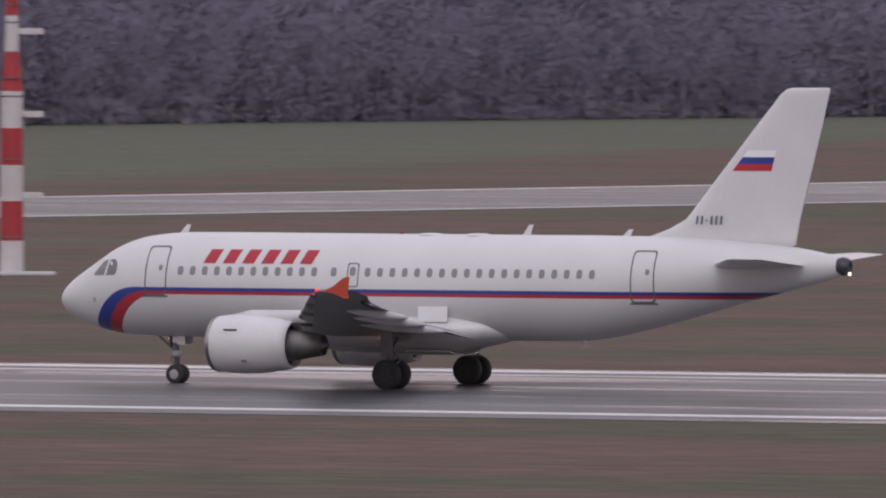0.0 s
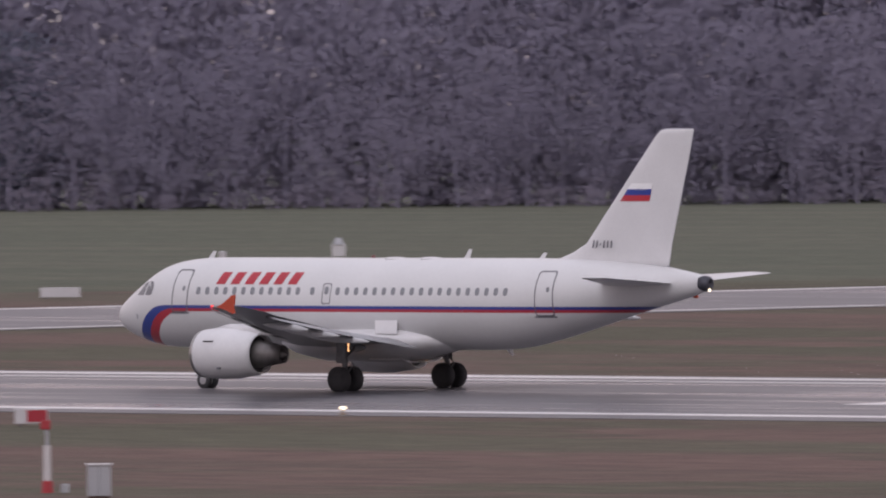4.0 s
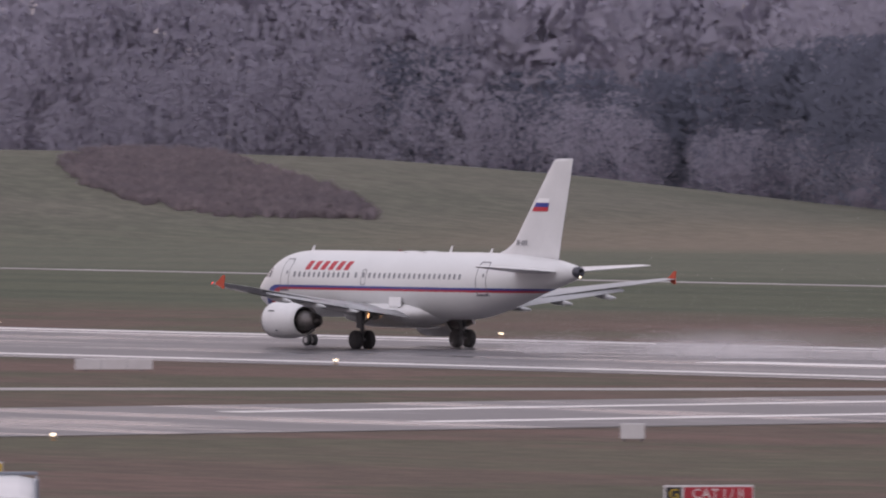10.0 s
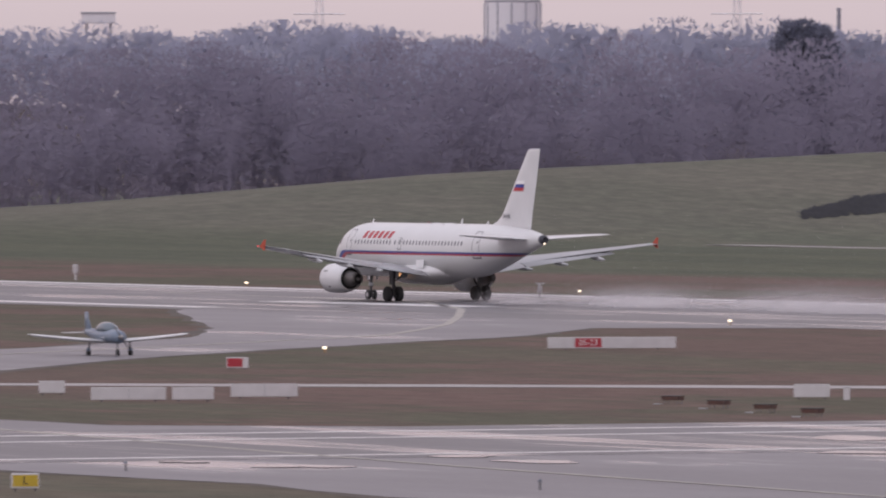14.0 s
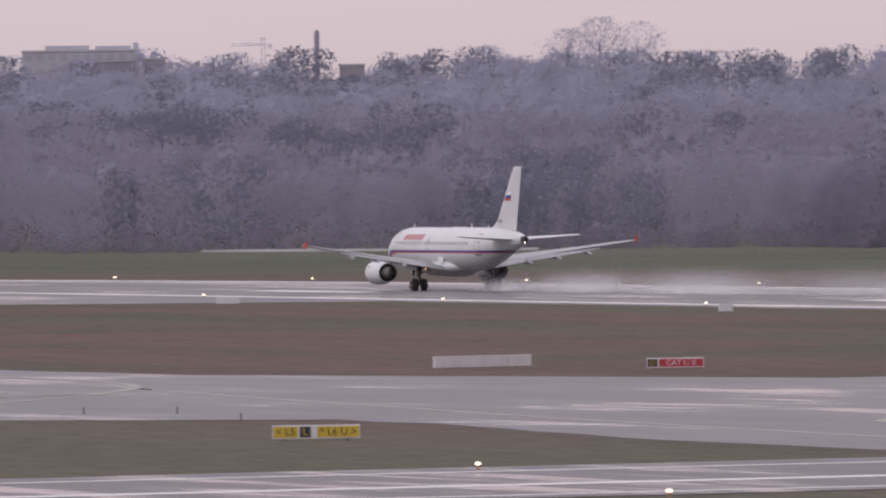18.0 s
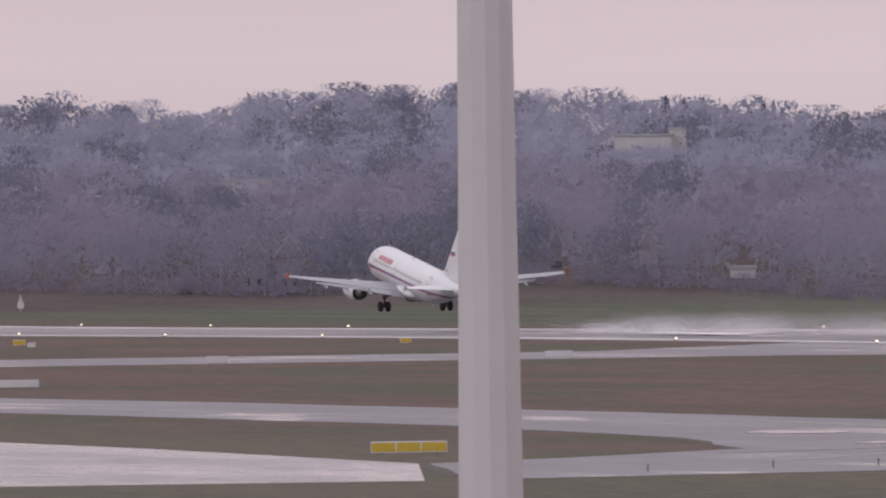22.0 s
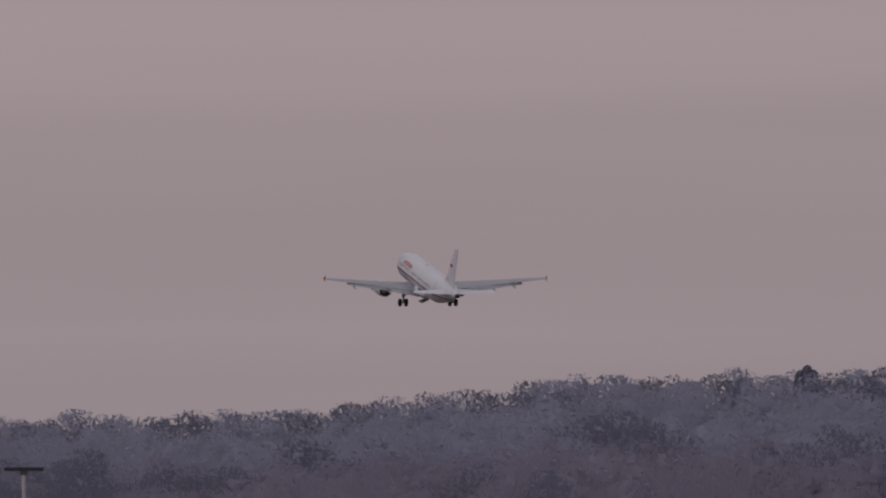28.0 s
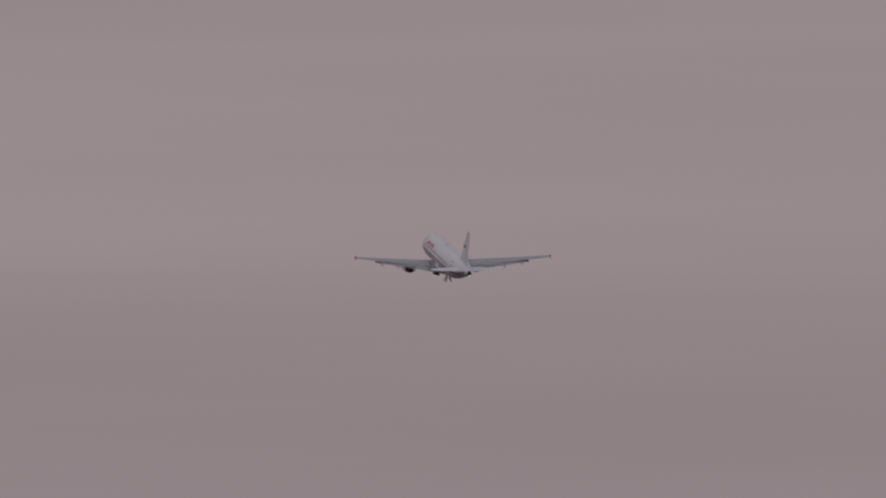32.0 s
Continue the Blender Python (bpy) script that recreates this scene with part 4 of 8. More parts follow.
    # cabin windows, doors and title
    rows_ = [6.1 + 0.527 * i for i in range(12)] + [12.74] + [14.2 + 0.532 * i for i in range(19)]
    for side in (1, -1):
        me = None
        for xa in rows_ + [13.56]:
            small = xa == 13.56
            if me is None:
                bm = patch([(x - 10, z) for x, z in rounded(19.88, 20.12, 4.33, 4.68, 0.1)], side, 0.006)
                w0 = part("cabin_window", bm, M_GLASS, fus, "dark oval cabin window", True)
                me = w0.data
                w0.location = (10 - xa, 0, 0)
            else:
                shared("cabin_window", me, fus, Matrix.Translation((10 - xa, 0, 0.03 if small else 0)))
        for x0, x1, z0, z1, r in ((4.52, 5.5, 3.52, 5.46, 0.14), (25.36, 26.34, 3.42, 5.44, 0.14)):
            d = part("cabin_door", outline_strip(x0, x1, z0, z1, r, 0.055, side), M_LINE, fus, "closed door with a dark outline")
            part("door_window", patch(rounded((x0 + x1) / 2 + 0.12, (x0 + x1) / 2 + 0.28, 4.5, 4.72, 0.06), side), M_GLASS, d)
            part("door_sill", band(x0 - 0.06, x1 + 0.06, x0 - 0.06, x1 + 0.06, z0 - 0.06, z0, side, 0.02, 1), M_LINE, d, "dark door sill")
        part("overwing_exit", outline_strip(13.32, 13.82, 3.92, 4.86, 0.1, 0.045, side), M_LINE, fus, "overwing exit with a dark outline")
        # six slanted red shapes stand for the title
        for k in range(6):
            x = 7.05 + 0.835 * k
            part("title_shape", band(x, x + 0.52, x + 0.22, x + 0.74, 4.80, 5.34, side, 0.012), M_RED, fus, "slanted red title shape")
        part("static_port", patch(rounded(2.05, 2.17, 3.2, 3.42, 0.05), side), M_GREY, fus)
    # windscreen panes
    for side in (1, -1):
        for q in ([(1.95, 4.28), (2.15, 4.56), (2.36, 4.82), (2.6, 4.90), (2.58, 4.6), (2.53, 4.28), (2.22, 4.27)], [(2.64, 4.28), (2.67, 4.6), (2.7, 4.90), (2.98, 4.90), (3.11, 4.78), (3.16, 4.55), (3.11, 4.34), (3.04, 4.29)]):
            part("windscreen_pane", patch(q, side, 0.012), M_COCKPIT, fus, "dark cockpit pane")
        bm = bmesh.new()
        a = [skin(1.74, 4.28, side, 0.015), skin(2.2, 4.83, side, 0.015)]
        vs = [bm.verts.new(p) for p in (a[0], a[1], Vector((AFT - 1.86, side * 0.04, 4.99)), Vector((AFT - 1.30, side * 0.04, 4.46)))]
        bm.faces.new(vs)
        part("windscreen_pane", bm, M_COCKPIT, fus, "dark cockpit pane")
    # aerials and bumps on the back and belly
    for xa, h, up in ((5.35, 0.36, 1), (20.15, 0.44, 1), (24.4, 0.3, 1), (22.5, 0.3, -1), (9.0, 0.2, -1)):
        zc, w, hh = spline(HULL, xa)
        z = zc + up * hh
        bm = bmesh.new()
        add_loft(bm, [[(AFT - xa + dx * (1 - 0.45 * s) - s * 0.22, dy * (1 - 0.5 * s), z + up * (h * s - 0.05)) for dx, dy in ((0.19, 0), (0, 0.035), (-0.16, 0), (0, -0.035))] for s in (0, 0.6, 1.0)])
        part("blade_aerial", bm, M_WHITE, ob, "white blade aerial")
    for xa in (16.05, 18.1):
        part("dome", turned([(5.92, 0.55), (5.98, 0.5), (6.02, 0.35), (6.035, 0.02)], "z", 16, (AFT - xa, 0, 0)), M_WHITE, ob, "flat white aerial dome", True)
    part("beacon", turned([(0, 0.1), (0.08, 0.09), (0.14, 0.03)], "z", 10, (AFT - 14.8, 0, 5.98)), M_SOCKRED2, ob, "unlit red beacon")
    for side in (1, -1):
        part("landing_lamp", turned([(0.0, 0.02), (0.03, 0.2), (-0.12, 0.21), (-0.16, 0.05)], "x", 14, (AFT - 15.5, side * 2.75, 2.0)), M_LAMP, ob, "lit landing lamp")
        part("lamp_fairing", turned([(-0.14, 0.22), (-0.4, 0.22), (-0.8, 0.13), (-1.0, 0.02)], "x", 12, (AFT - 15.5, side * 2.75, 2.0)), M_GREY, ob, "", True)
    # nose gear
    ng = part("nose_gear", tube([(AFT - 5.07, 0, 0.4), (AFT - 5.0, 0, 1.4), (AFT - 4.9, 0, 2.1)], [0.08, 0.13, 0.16]), M_STRUT, ob, "nose landing gear strut", True)
    for dy in (-0.25, 0.25):
        wheel(ng, AFT - 5.07, dy, 0.38, 0.38, 0.22)
        part("gear_door", box(AFT - 5.55, AFT - 5.2, dy * 1.4 - 0.015, dy * 1.4 + 0.015, 1.55, 1.95, 0.01), M_WHITE, ng, "white gear door")
    part("drag_brace", tube([(AFT - 5.0, 0, 1.25), (AFT - 4.0, 0, 2.1)], 0.05, 8), M_STRUT, ng)
    part("steering_collar", turned([(1.05, 0.14), (1.08, 0.19), (1.26, 0.19), (1.3, 0.14)], "z", 14, (AFT - 5.03, 0, 0)), M_GREY, ng, "grey steering collar", True)
    part("lamp_bracket", box(AFT - 4.88, AFT - 4.8, -0.26, 0.26, 1.5, 1.9, 0.02), M_STRUT, ng)
    part("number_plate", box(AFT - 5.25, AFT - 4.95, 0.2, 0.24, 1.62, 1.86, 0.01), M_WHITE, ng, "small white plate on the strut")
    part("axle", tube([(AFT - 5.07, -0.25, 0.38), (AFT - 5.07, 0.25, 0.38)], 0.06, 8), M_STRUT, ng)
    part("taxi_lamp", turned([(0.0, 0.02), (0.0, 0.055), (-0.08, 0.05), (-0.1, 0.02)], "x", 10, (AFT - 4.75, 0.12, 1.75)), M_LAMP, ng, "small lit taxi lamp")
    part("torque_link", tube([(AFT - 5.02, 0, 0.7), (AFT - 4.75, 0, 0.95), (AFT - 4.95, 0, 1.25)], 0.03, 6), M_STRUT, ng)
    # main gear: origin at the hinge
    gears = []
    for s in (1, -1):
        hx, hy, hz = AFT - 15.9, s * 3.6, 2.45
        mg = part("main_gear", tube([(-0.21, s * 0.195, -1.9), (-0.12, s * 0.12, -1.0), (0, 0, 0)], [0.1, 0.13, 0.16]), M_STRUT, ob, "main landing gear strut", True)
        mg.location = (hx, hy, hz)
        for dy in (-0.46, 0.46):
            wheel(mg, -0.21, s * 0.195 + dy, -1.865, 0.585, 0.42, M_DARK)
        part("axle", tube([(-0.21, s * 0.195 - 0.5, -1.865), (-0.21, s * 0.195 + 0.5, -1.865)], 0.09, 10), M_STRUT, mg)
        part("side_brace", tube([(-0.12, s * 0.1, -0.9), (0.0, -s * 1.3, -0.1)], 0.07, 8), M_STRUT, mg)
        part("torque_link", tube([(-0.3, s * 0.17, -1.6), (-0.55, s * 0.15, -1.3), (-0.25, s * 0.13, -1.0)], 0.045, 6), M_STRUT, mg)
        part("gear_door", box(-0.32, 0.22, s * 0.3 - 0.02, s * 0.3 + 0.02, -1.15, -0.05, 0.02), M_STRUT, mg, "grey gear door")
        gears.append(mg)
    # belly doors over the wheel bays, hinged near the keel
    doors = []
    for s in (1, -1):
        rings = [[(-0.95, s * y, z - 0.04), (0.95, s * y, z - 0.04), (0.95, s * y, z), (-0.95, s * y, z)] for y, z in ((0.0, 0.0), (0.45, 0.015), (0.9, 0.07), (1.3, 0.17))]
        bd = part("belly_door", add_loft(bmesh.new(), rings), M_COWL, ob, "white main gear bay door")
        bd.location = (AFT - 16.6, s * 0.2, 1.3)
        doors.append(bd)
    return ob, wings, gears, ng, doors


AIRLINER, WINGS, GEARS, NOSE_GEAR, BELLY_DOORS = airliner()


# ---- woods: bare winter trees and conifers, joined where nobody could count them
def raw_tree(rng, h, twigs, size, kind="bare"):
    """Corners and triangles of one tree of height h."""
    V, F = [], []
    def tri(a, b, c):
        k = len(V)
        V.extend((a, b, c))
        F.append((k, k + 1, k + 2))
    def bar(p, q, r0, r1, n=4):
        d = q - p
        d = d / (np.linalg.norm(d) + 1e-9)
        s = np.cross(d, [0.3, 0.5, 0.81])
        s = s / np.linalg.norm(s)
        u = np.cross(d, s)
        k = len(V)
        for base, r in ((p, r0), (q, r1)):
            for i in range(n):
                V.append(base + r * (math.cos(6.2832 * i / n) * s + math.sin(6.2832 * i / n) * u))
        for i in range(n):
            j = (i + 1) % n
            F.append((k + i, k + j, k + n + j))
            F.append((k + i, k + n + j, k + n + i))
    if kind == "conifer":
        bar(np.array([0, 0, 0.0]), np.array([0, 0, h * 0.96]), 0.02 * h, 0.004 * h)
        for i in range(twigs):
            t = rng.random() ** 0.8
            z = h * (0.08 + 0.92 * t)
            r = h * 0.23 * (1 - t) ** 0.65 * (0.6 + 0.5 * rng.random()) + 0.1
            a = rng.random() * 6.2832
            d = np.array([math.cos(a), math.sin(a), 0])
            s = np.array([-d[1], d[0], 0])
            w = size * (0.5 + 0.7 * rng.random()) * (1.15 - 0.7 * t)
            c = d * r + np.array([0, 0, z])
            tri(c + s * w * 0.5 - np.array([0, 0, w * 0.45]), c - s * w * 0.5 - np.array([0, 0, w * 0.35]), d * r * 0.25 + np.array([0, 0, z + w * 0.45]))
        return np.array(V), np.array(F)
    lean = np.array([rng.normal() * 0.03, rng.normal() * 0.03, 1.0])
    top = lean * h * 0.62
    bar(np.zeros(3), top, 0.017 * h, 0.006 * h, 5)
    tips = []
    wide = h * (0.20 + 0.1 * rng.random())
    for i in range(15):
        t = 0.28 + 0.68 * rng.random()
        p = top * t
        a = rng.random() * 6.2832
        reach = wide * (0.55 + 0.6 * rng.random())
        q = p + np.array([math.cos(a) * reach, math.sin(a) * reach, h * (0.12 + 0.24 * rng.random())])
        q[2] = min(q[2], h * 0.97)
        bar(p, q, 0.006 * h, 0.002 * h, 3)
        tips.append((p, q))
    for i in range(twigs):
        p, q = tips[int(rng.integers(len(tips)))]
        c = p + (q - p) * (0.3 + 0.75 * rng.random()) + rng.normal(size=3) * h * np.array([0.05, 0.05, 0.04])
        d = rng.normal(size=3) + (c - np.array([0, 0, h * 0.4])) / h * 2.0 + np.array([0, 0, 0.5])
        d = d / np.linalg.norm(d) * size * (0.7 + 0.9 * rng.random())
        s = np.cross(d, rng.normal(size=3))
        s = s / (np.linalg.norm(s) + 1e-9) * size * 0.2
        tri(c - s, c + s, c + d)
    return np.array(V), np.array(F)


def mass(rng, h, wide, low, nz=13, nt=13, tip=0.55, rough=0.045):
    """A lumpy, closed body of fine branches: corners and triangles."""
    bumps = [(rng.random() * 6.2832, rng.random(), 0.5 + rng.random(), 0.06 + 0.09 * rng.random()) for i in range(30)]
    V, F = [], []
    for i in range(nz + 1):
        t = i / nz if tip < 0.4 else math.sin(1.5708 * i / nz)
        if tip < 0.4:
            r0 = wide * (1.02 - t) ** 0.55
        else:
            r0 = wide * (0.86 + 0.14 * math.sin(1.5708 * t / 0.4) if t < 0.4 else math.sqrt(max(0.002, 1 - ((t - 0.4) / 0.6) ** 2.8)))
        for k in range(nt):
            a = 6.2832 * k / nt
            g = 1.0
            for ba, bt, bs, bw in bumps:
                da = (a - ba + math.pi) % 6.2832 - math.pi
                g += 0.27 * bs * math.exp(-(da / 0.45) ** 2 - ((t - bt) / bw) ** 2)
            g *= 0.7 + rough * rng.normal()
            V.append((r0 * g * math.cos(a), r0 * g * math.sin(a), h * (low + (1 - low) * t) + h * 0.015 * rng.normal()))
    for i in range(nz):
        for k in range(nt):
            j = (k + 1) % nt
            p, q, r, s = i * nt + k, i * nt + j, (i + 1) * nt + j, (i + 1) * nt + k
            F.extend(((p, q, r), (p, r, s)))
    return np.array(V), np.array(F)


def shaggy(rng, h, wide, low, twigs, size, nz=10, nt=10, tip=0.55, stem=True, top=1.0, core=1.0, slim=0.25, rough=0.045):
    """A crown of massed branches with loose twigs standing out of it, on its stem."""
    V, F = mass(rng, h * 0.93, wide, low, nz, nt, tip, rough)
    a, b = V[F[:, 0]].copy(), V[F[:, 1]].copy()
    c = V[F[:, 2]].copy()
    V[:, :2] *= core
    V[:, 2] *= 0.7 + 0.3 * core
    area = np.linalg.norm(np.cross(b - a, c - a), axis=1)
    share = np.cumsum(area) / area.sum()
    pick = np.minimum(np.searchsorted(share, rng.random(twigs) ** top), len(F) - 1)
    u = rng.random((twigs, 2))
    flip = u.sum(axis=1) > 1
    u[flip] = 1 - u[flip]
    at = a[pick] + (b - a)[pick] * u[:, :1] + (c - a)[pick] * u[:, 1:]
    at[:, :2] *= 1.0 + (0.45 * rng.random(twigs) ** 1.5)[:, None]
    at[:, 2] += h * (0.06 * rng.random(twigs) - 0.015)
    out = at - np.array([0, 0, h * 0.45])
    out[:, 2] *= 0.6
    out /= np.linalg.norm(out, axis=1, keepdims=True) + 1e-9
    d = out + rng.normal(size=(twigs, 3)) * 0.55 + np.array([0, 0, 0.45])
    d *= (size * (0.5 + rng.random(twigs)) / np.linalg.norm(d, axis=1))[:, None]
    w = np.cross(d, rng.normal(size=(twigs, 3)))
    w *= (size * slim / (np.linalg.norm(w, axis=1) + 1e-9))[:, None]
    T = np.stack((at - w - d * 0.25, at + w - d * 0.25, at + d), axis=1).reshape(-1, 3)
    parts = [V, T]
    faces = [F, np.arange(3 * twigs).reshape(-1, 3) + len(V)]
    if stem:
        k, r = len(V) + 3 * twigs, 0.014 * h
        S = np.array([(r * math.cos(1.5708 * i) * f, r * math.sin(1.5708 * i) * f, z) for f, z in ((1, 0), (0.7, h * 0.45)) for i in range(4)])
        parts.append(S)
        faces.append(np.array([q for i in range(4) for q in ((k + i, k + (i + 1) % 4, k + 4 + (i + 1) % 4), (k + i, k + 4 + (i + 1) % 4, k + 4 + i))]))
    return np.concatenate(parts), np.concatenate(faces)


def crown(rng, h, wide, low, twigs, size, slim=0.1, core=0.0, kind="bare", limbs=11, floor=0.0, fill=90):
    """A tree: stem, rising limbs and fine twigs through the whole crown; core: share of it that is closed by massed branches."""
    fir = kind == "fir"
    inner = 0.35 if core == 0 else core * 0.9
    def reach(t):
        if fir:
            return wide * np.clip(1.03 - t, 0.0, 1.0) ** 0.8
        return wide * np.where(t < 0.45, 0.72 + 0.28 * np.sin(1.5708 * np.clip(t, 0, 1) / 0.45), np.sqrt(np.clip(1 - ((t - 0.45) / 0.56) ** 2.6, 0.0, 1.0)))
    P, Q, R = [np.zeros(3)], [np.array([rng.normal() * 0.02 * h, rng.normal() * 0.02 * h, h * (0.95 if fir else 0.7)])], [(0.012 * h, 0.004 * h)]
    for i in range(limbs):
        t0 = low + (0.62 - low) * rng.random()
        t1 = min(0.99, t0 + 0.2 + 0.35 * rng.random()) if not fir else t0 + 0.04
        a = 6.2832 * (i + rng.random()) / limbs
        r = float(reach(np.array((t1 - low) / (1 - low)))) * (0.7 + 0.25 * rng.random())
        P.append(np.array([0, 0, h * t0]))
        Q.append(np.array([r * math.cos(a), r * math.sin(a), h * t1]))
        R.append((0.0045 * h, 0.0015 * h))
    V, F, k = [], [], 0
    for p, q, (r0, r1) in zip(P, Q, R):
        d = (q - p) / (np.linalg.norm(q - p) + 1e-9)
        s = np.cross(d, [0.31, 0.83, 0.46])
        s /= np.linalg.norm(s)
        u = np.cross(d, s)
        for base, r in ((p, r0), (q, r1)):
            V.extend(base + r * (math.cos(2.0944 * i) * s + math.sin(2.0944 * i) * u) for i in range(3))
        for i in range(3):
            j = (i + 1) % 3
            F.extend(((k + i, k + j, k + 3 + j), (k + i, k + 3 + j, k + 3 + i)))
        k += 6
    V, F = [np.array(V)], [np.array(F)]
    if core:
        # short broad sprays of massed branches fill the middle
        t = rng.random(fill) ** 0.9 * 0.93
        ang, rad = rng.random(fill) * 6.2832, reach(t) * min(1.0, core * 1.9) * np.sqrt(rng.random(fill))
        at = np.column_stack((rad * np.cos(ang), rad * np.sin(ang), h * (low * 0.7 + (1 - low * 0.7) * t)))
        tips = at[:, None, :] + rng.normal(size=(fill, 3, 3)) * wide * np.array([0.085, 0.085, 0.1])
        tips[:, :, 2] = np.clip(tips[:, :, 2], 0.05, h)
        V.append(tips.reshape(-1, 3))
        F.append(np.arange(3 * fill).reshape(-1, 3) + k)
        k += 3 * fill
    # twigs: half along the limbs, half out towards the crown's edge
    pick = rng.integers(1, len(P), twigs)
    A, B = np.array(P)[pick], np.array(Q)[pick]
    at = A + (B - A) * (0.35 + 0.75 * rng.random((twigs, 1))) + rng.normal(size=(twigs, 3)) * wide * np.array([0.16, 0.16, 0.1])
    t = floor + (1 - floor) * rng.random(twigs) ** 0.85
    ang, rad = rng.random(twigs) * 6.2832, reach(t) * (inner + (1.05 - inner) * rng.random(twigs) ** (1.1 if core else 0.6)) * (1 + 0.1 * rng.normal(size=twigs))
    loose = np.column_stack((rad * np.cos(ang), rad * np.sin(ang), h * (low + (1 - low) * t)))
    at = np.where((rng.random(twigs) < (0.95 if fir or core else 0.6))[:, None], loose, at)
    at[:, 2] = np.clip(at[:, 2], 0.1, h)
    d = rng.normal(size=(twigs, 3)) * 0.5 + at / np.array([wide, wide, 1e9]) * 0.6 + np.array([0, 0, -0.25 if fir else 0.9])
    d *= (size * (0.6 + 0.8 * rng.random(twigs)) / np.linalg.norm(d, axis=1))[:, None]
    w = np.cross(d, rng.normal(size=(twigs, 3)))
    w *= (size * slim / (np.linalg.norm(w, axis=1) + 1e-9))[:, None]
    V.append(np.stack((at - w - d * 0.4, at + w - d * 0.4, at + d * 0.6), axis=1).reshape(-1, 3))
    F.append(np.arange(3 * twigs).reshape(-1, 3) + k)
    return np.concatenate(V), np.concatenate(F)


def planted(name, places, kinds, material, label, category, rng, round_=0.3):
    """One object of many plants. places: x, y, z, height factor."""
    vs, fs, ns, k = [], [], [], 0
    for x, y, z, f in places:
        V, F = kinds[int(rng.integers(len(kinds)))]
        a = rng.random() * 6.2832
        c, s = math.cos(a), math.sin(a)
        W = np.column_stack((V[:, 0] * c - V[:, 1] * s, V[:, 0] * s + V[:, 1] * c, V[:, 2])) * f
        vs.append(W + np.array([x, y, z - 0.1]))
        # normals lean outwards, up and towards the camera, which evens the crowns' shading
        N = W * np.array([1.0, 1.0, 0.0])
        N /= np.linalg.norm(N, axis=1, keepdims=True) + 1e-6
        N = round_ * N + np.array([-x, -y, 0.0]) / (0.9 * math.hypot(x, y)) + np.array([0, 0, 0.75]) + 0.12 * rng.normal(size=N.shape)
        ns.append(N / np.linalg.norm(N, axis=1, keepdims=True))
        fs.append(F + k)
        k += len(V)
    V, F, N = np.concatenate(vs), np.concatenate(fs), np.concatenate(ns)
    turned_in = (np.cross(V[F[:, 1]] - V[F[:, 0]], V[F[:, 2]] - V[F[:, 0]]) * N[F[:, 0]]).sum(axis=1) < 0
    F[turned_in] = F[turned_in][:, ::-1]
    me = bpy.data.meshes.new(name)
    me.vertices.add(len(V))
    me.vertices.foreach_set("co", V.astype(np.float32).ravel())
    me.loops.add(len(F) * 3)
    me.loops.foreach_set("vertex_index", F.astype(np.int32).ravel())
    me.polygons.add(len(F))
    me.polygons.foreach_set("loop_start", np.arange(0, len(F) * 3, 3, dtype=np.int32))
    me.polygons.foreach_set("use_smooth", np.ones(len(F), dtype=bool))
    me.update(calc_edges=True)
    soft = me.attributes.new("custom_normal", "FLOAT_VECTOR", "POINT")
    soft.data.foreach_set("vector", N.astype(np.float32).ravel())
    me.materials.append(material)
    return tagged(new(name, me), label, category, kind="stuff")


EDGE = [(10, 2150), (14, 2050), (22, 1850), (26, 1690), (28, 1600), (30, 1500), (33.4, 1400), (36, 1357), (49, 1347), (50.6, 1390), (52, 1560), (53, 1720), (55, 1790), (62, 1790), (65.6, 1720), (66.6, 1885), (68.2, 1944), (69.75, 1966), (70.5, 2080), (71.55, 2138), (72.6, 2094), (74, 2130), (76.5, 2165), (82, 2200)]


def polar(a, d):
    return -d * math.sin(radians(a)), d * math.cos(radians(a))


# bearing, distance, height and half width of what shows above the trees
CLEAR = [(71.17, 2900, 25.8, 0.2), (72.88, 2560, 18.6, 0.2), (69.72, 3300, 32.0, 0.34), (68.59, 3290, 30.0, 0.12), (72.79, 2100, 7.45, 0.16), (75.2, 2145, 7.4, 0.35), (71.56, 2166, 5.8, 0.07), (71.16, 2150, 6.6, 0.08), (70.758, 2150, 0.5, 0.1)]
# bearings where conifers crowd together, and their height
FIRS = [(28.15, 28.7, 30), (32.7, 33.3, 27), (39.4, 40.3, 22), (42.6, 43.05, 27), (45.75, 46.4, 21), (48.9, 49.75, 23), (50.45, 52.0, 19.5), (52.0, 54.35, 20.0), (54.55, 54.92, 22.0), (57.15, 57.45, 18), (65.2, 65.95, 25)]
GLADE = (28.7, 29.58)


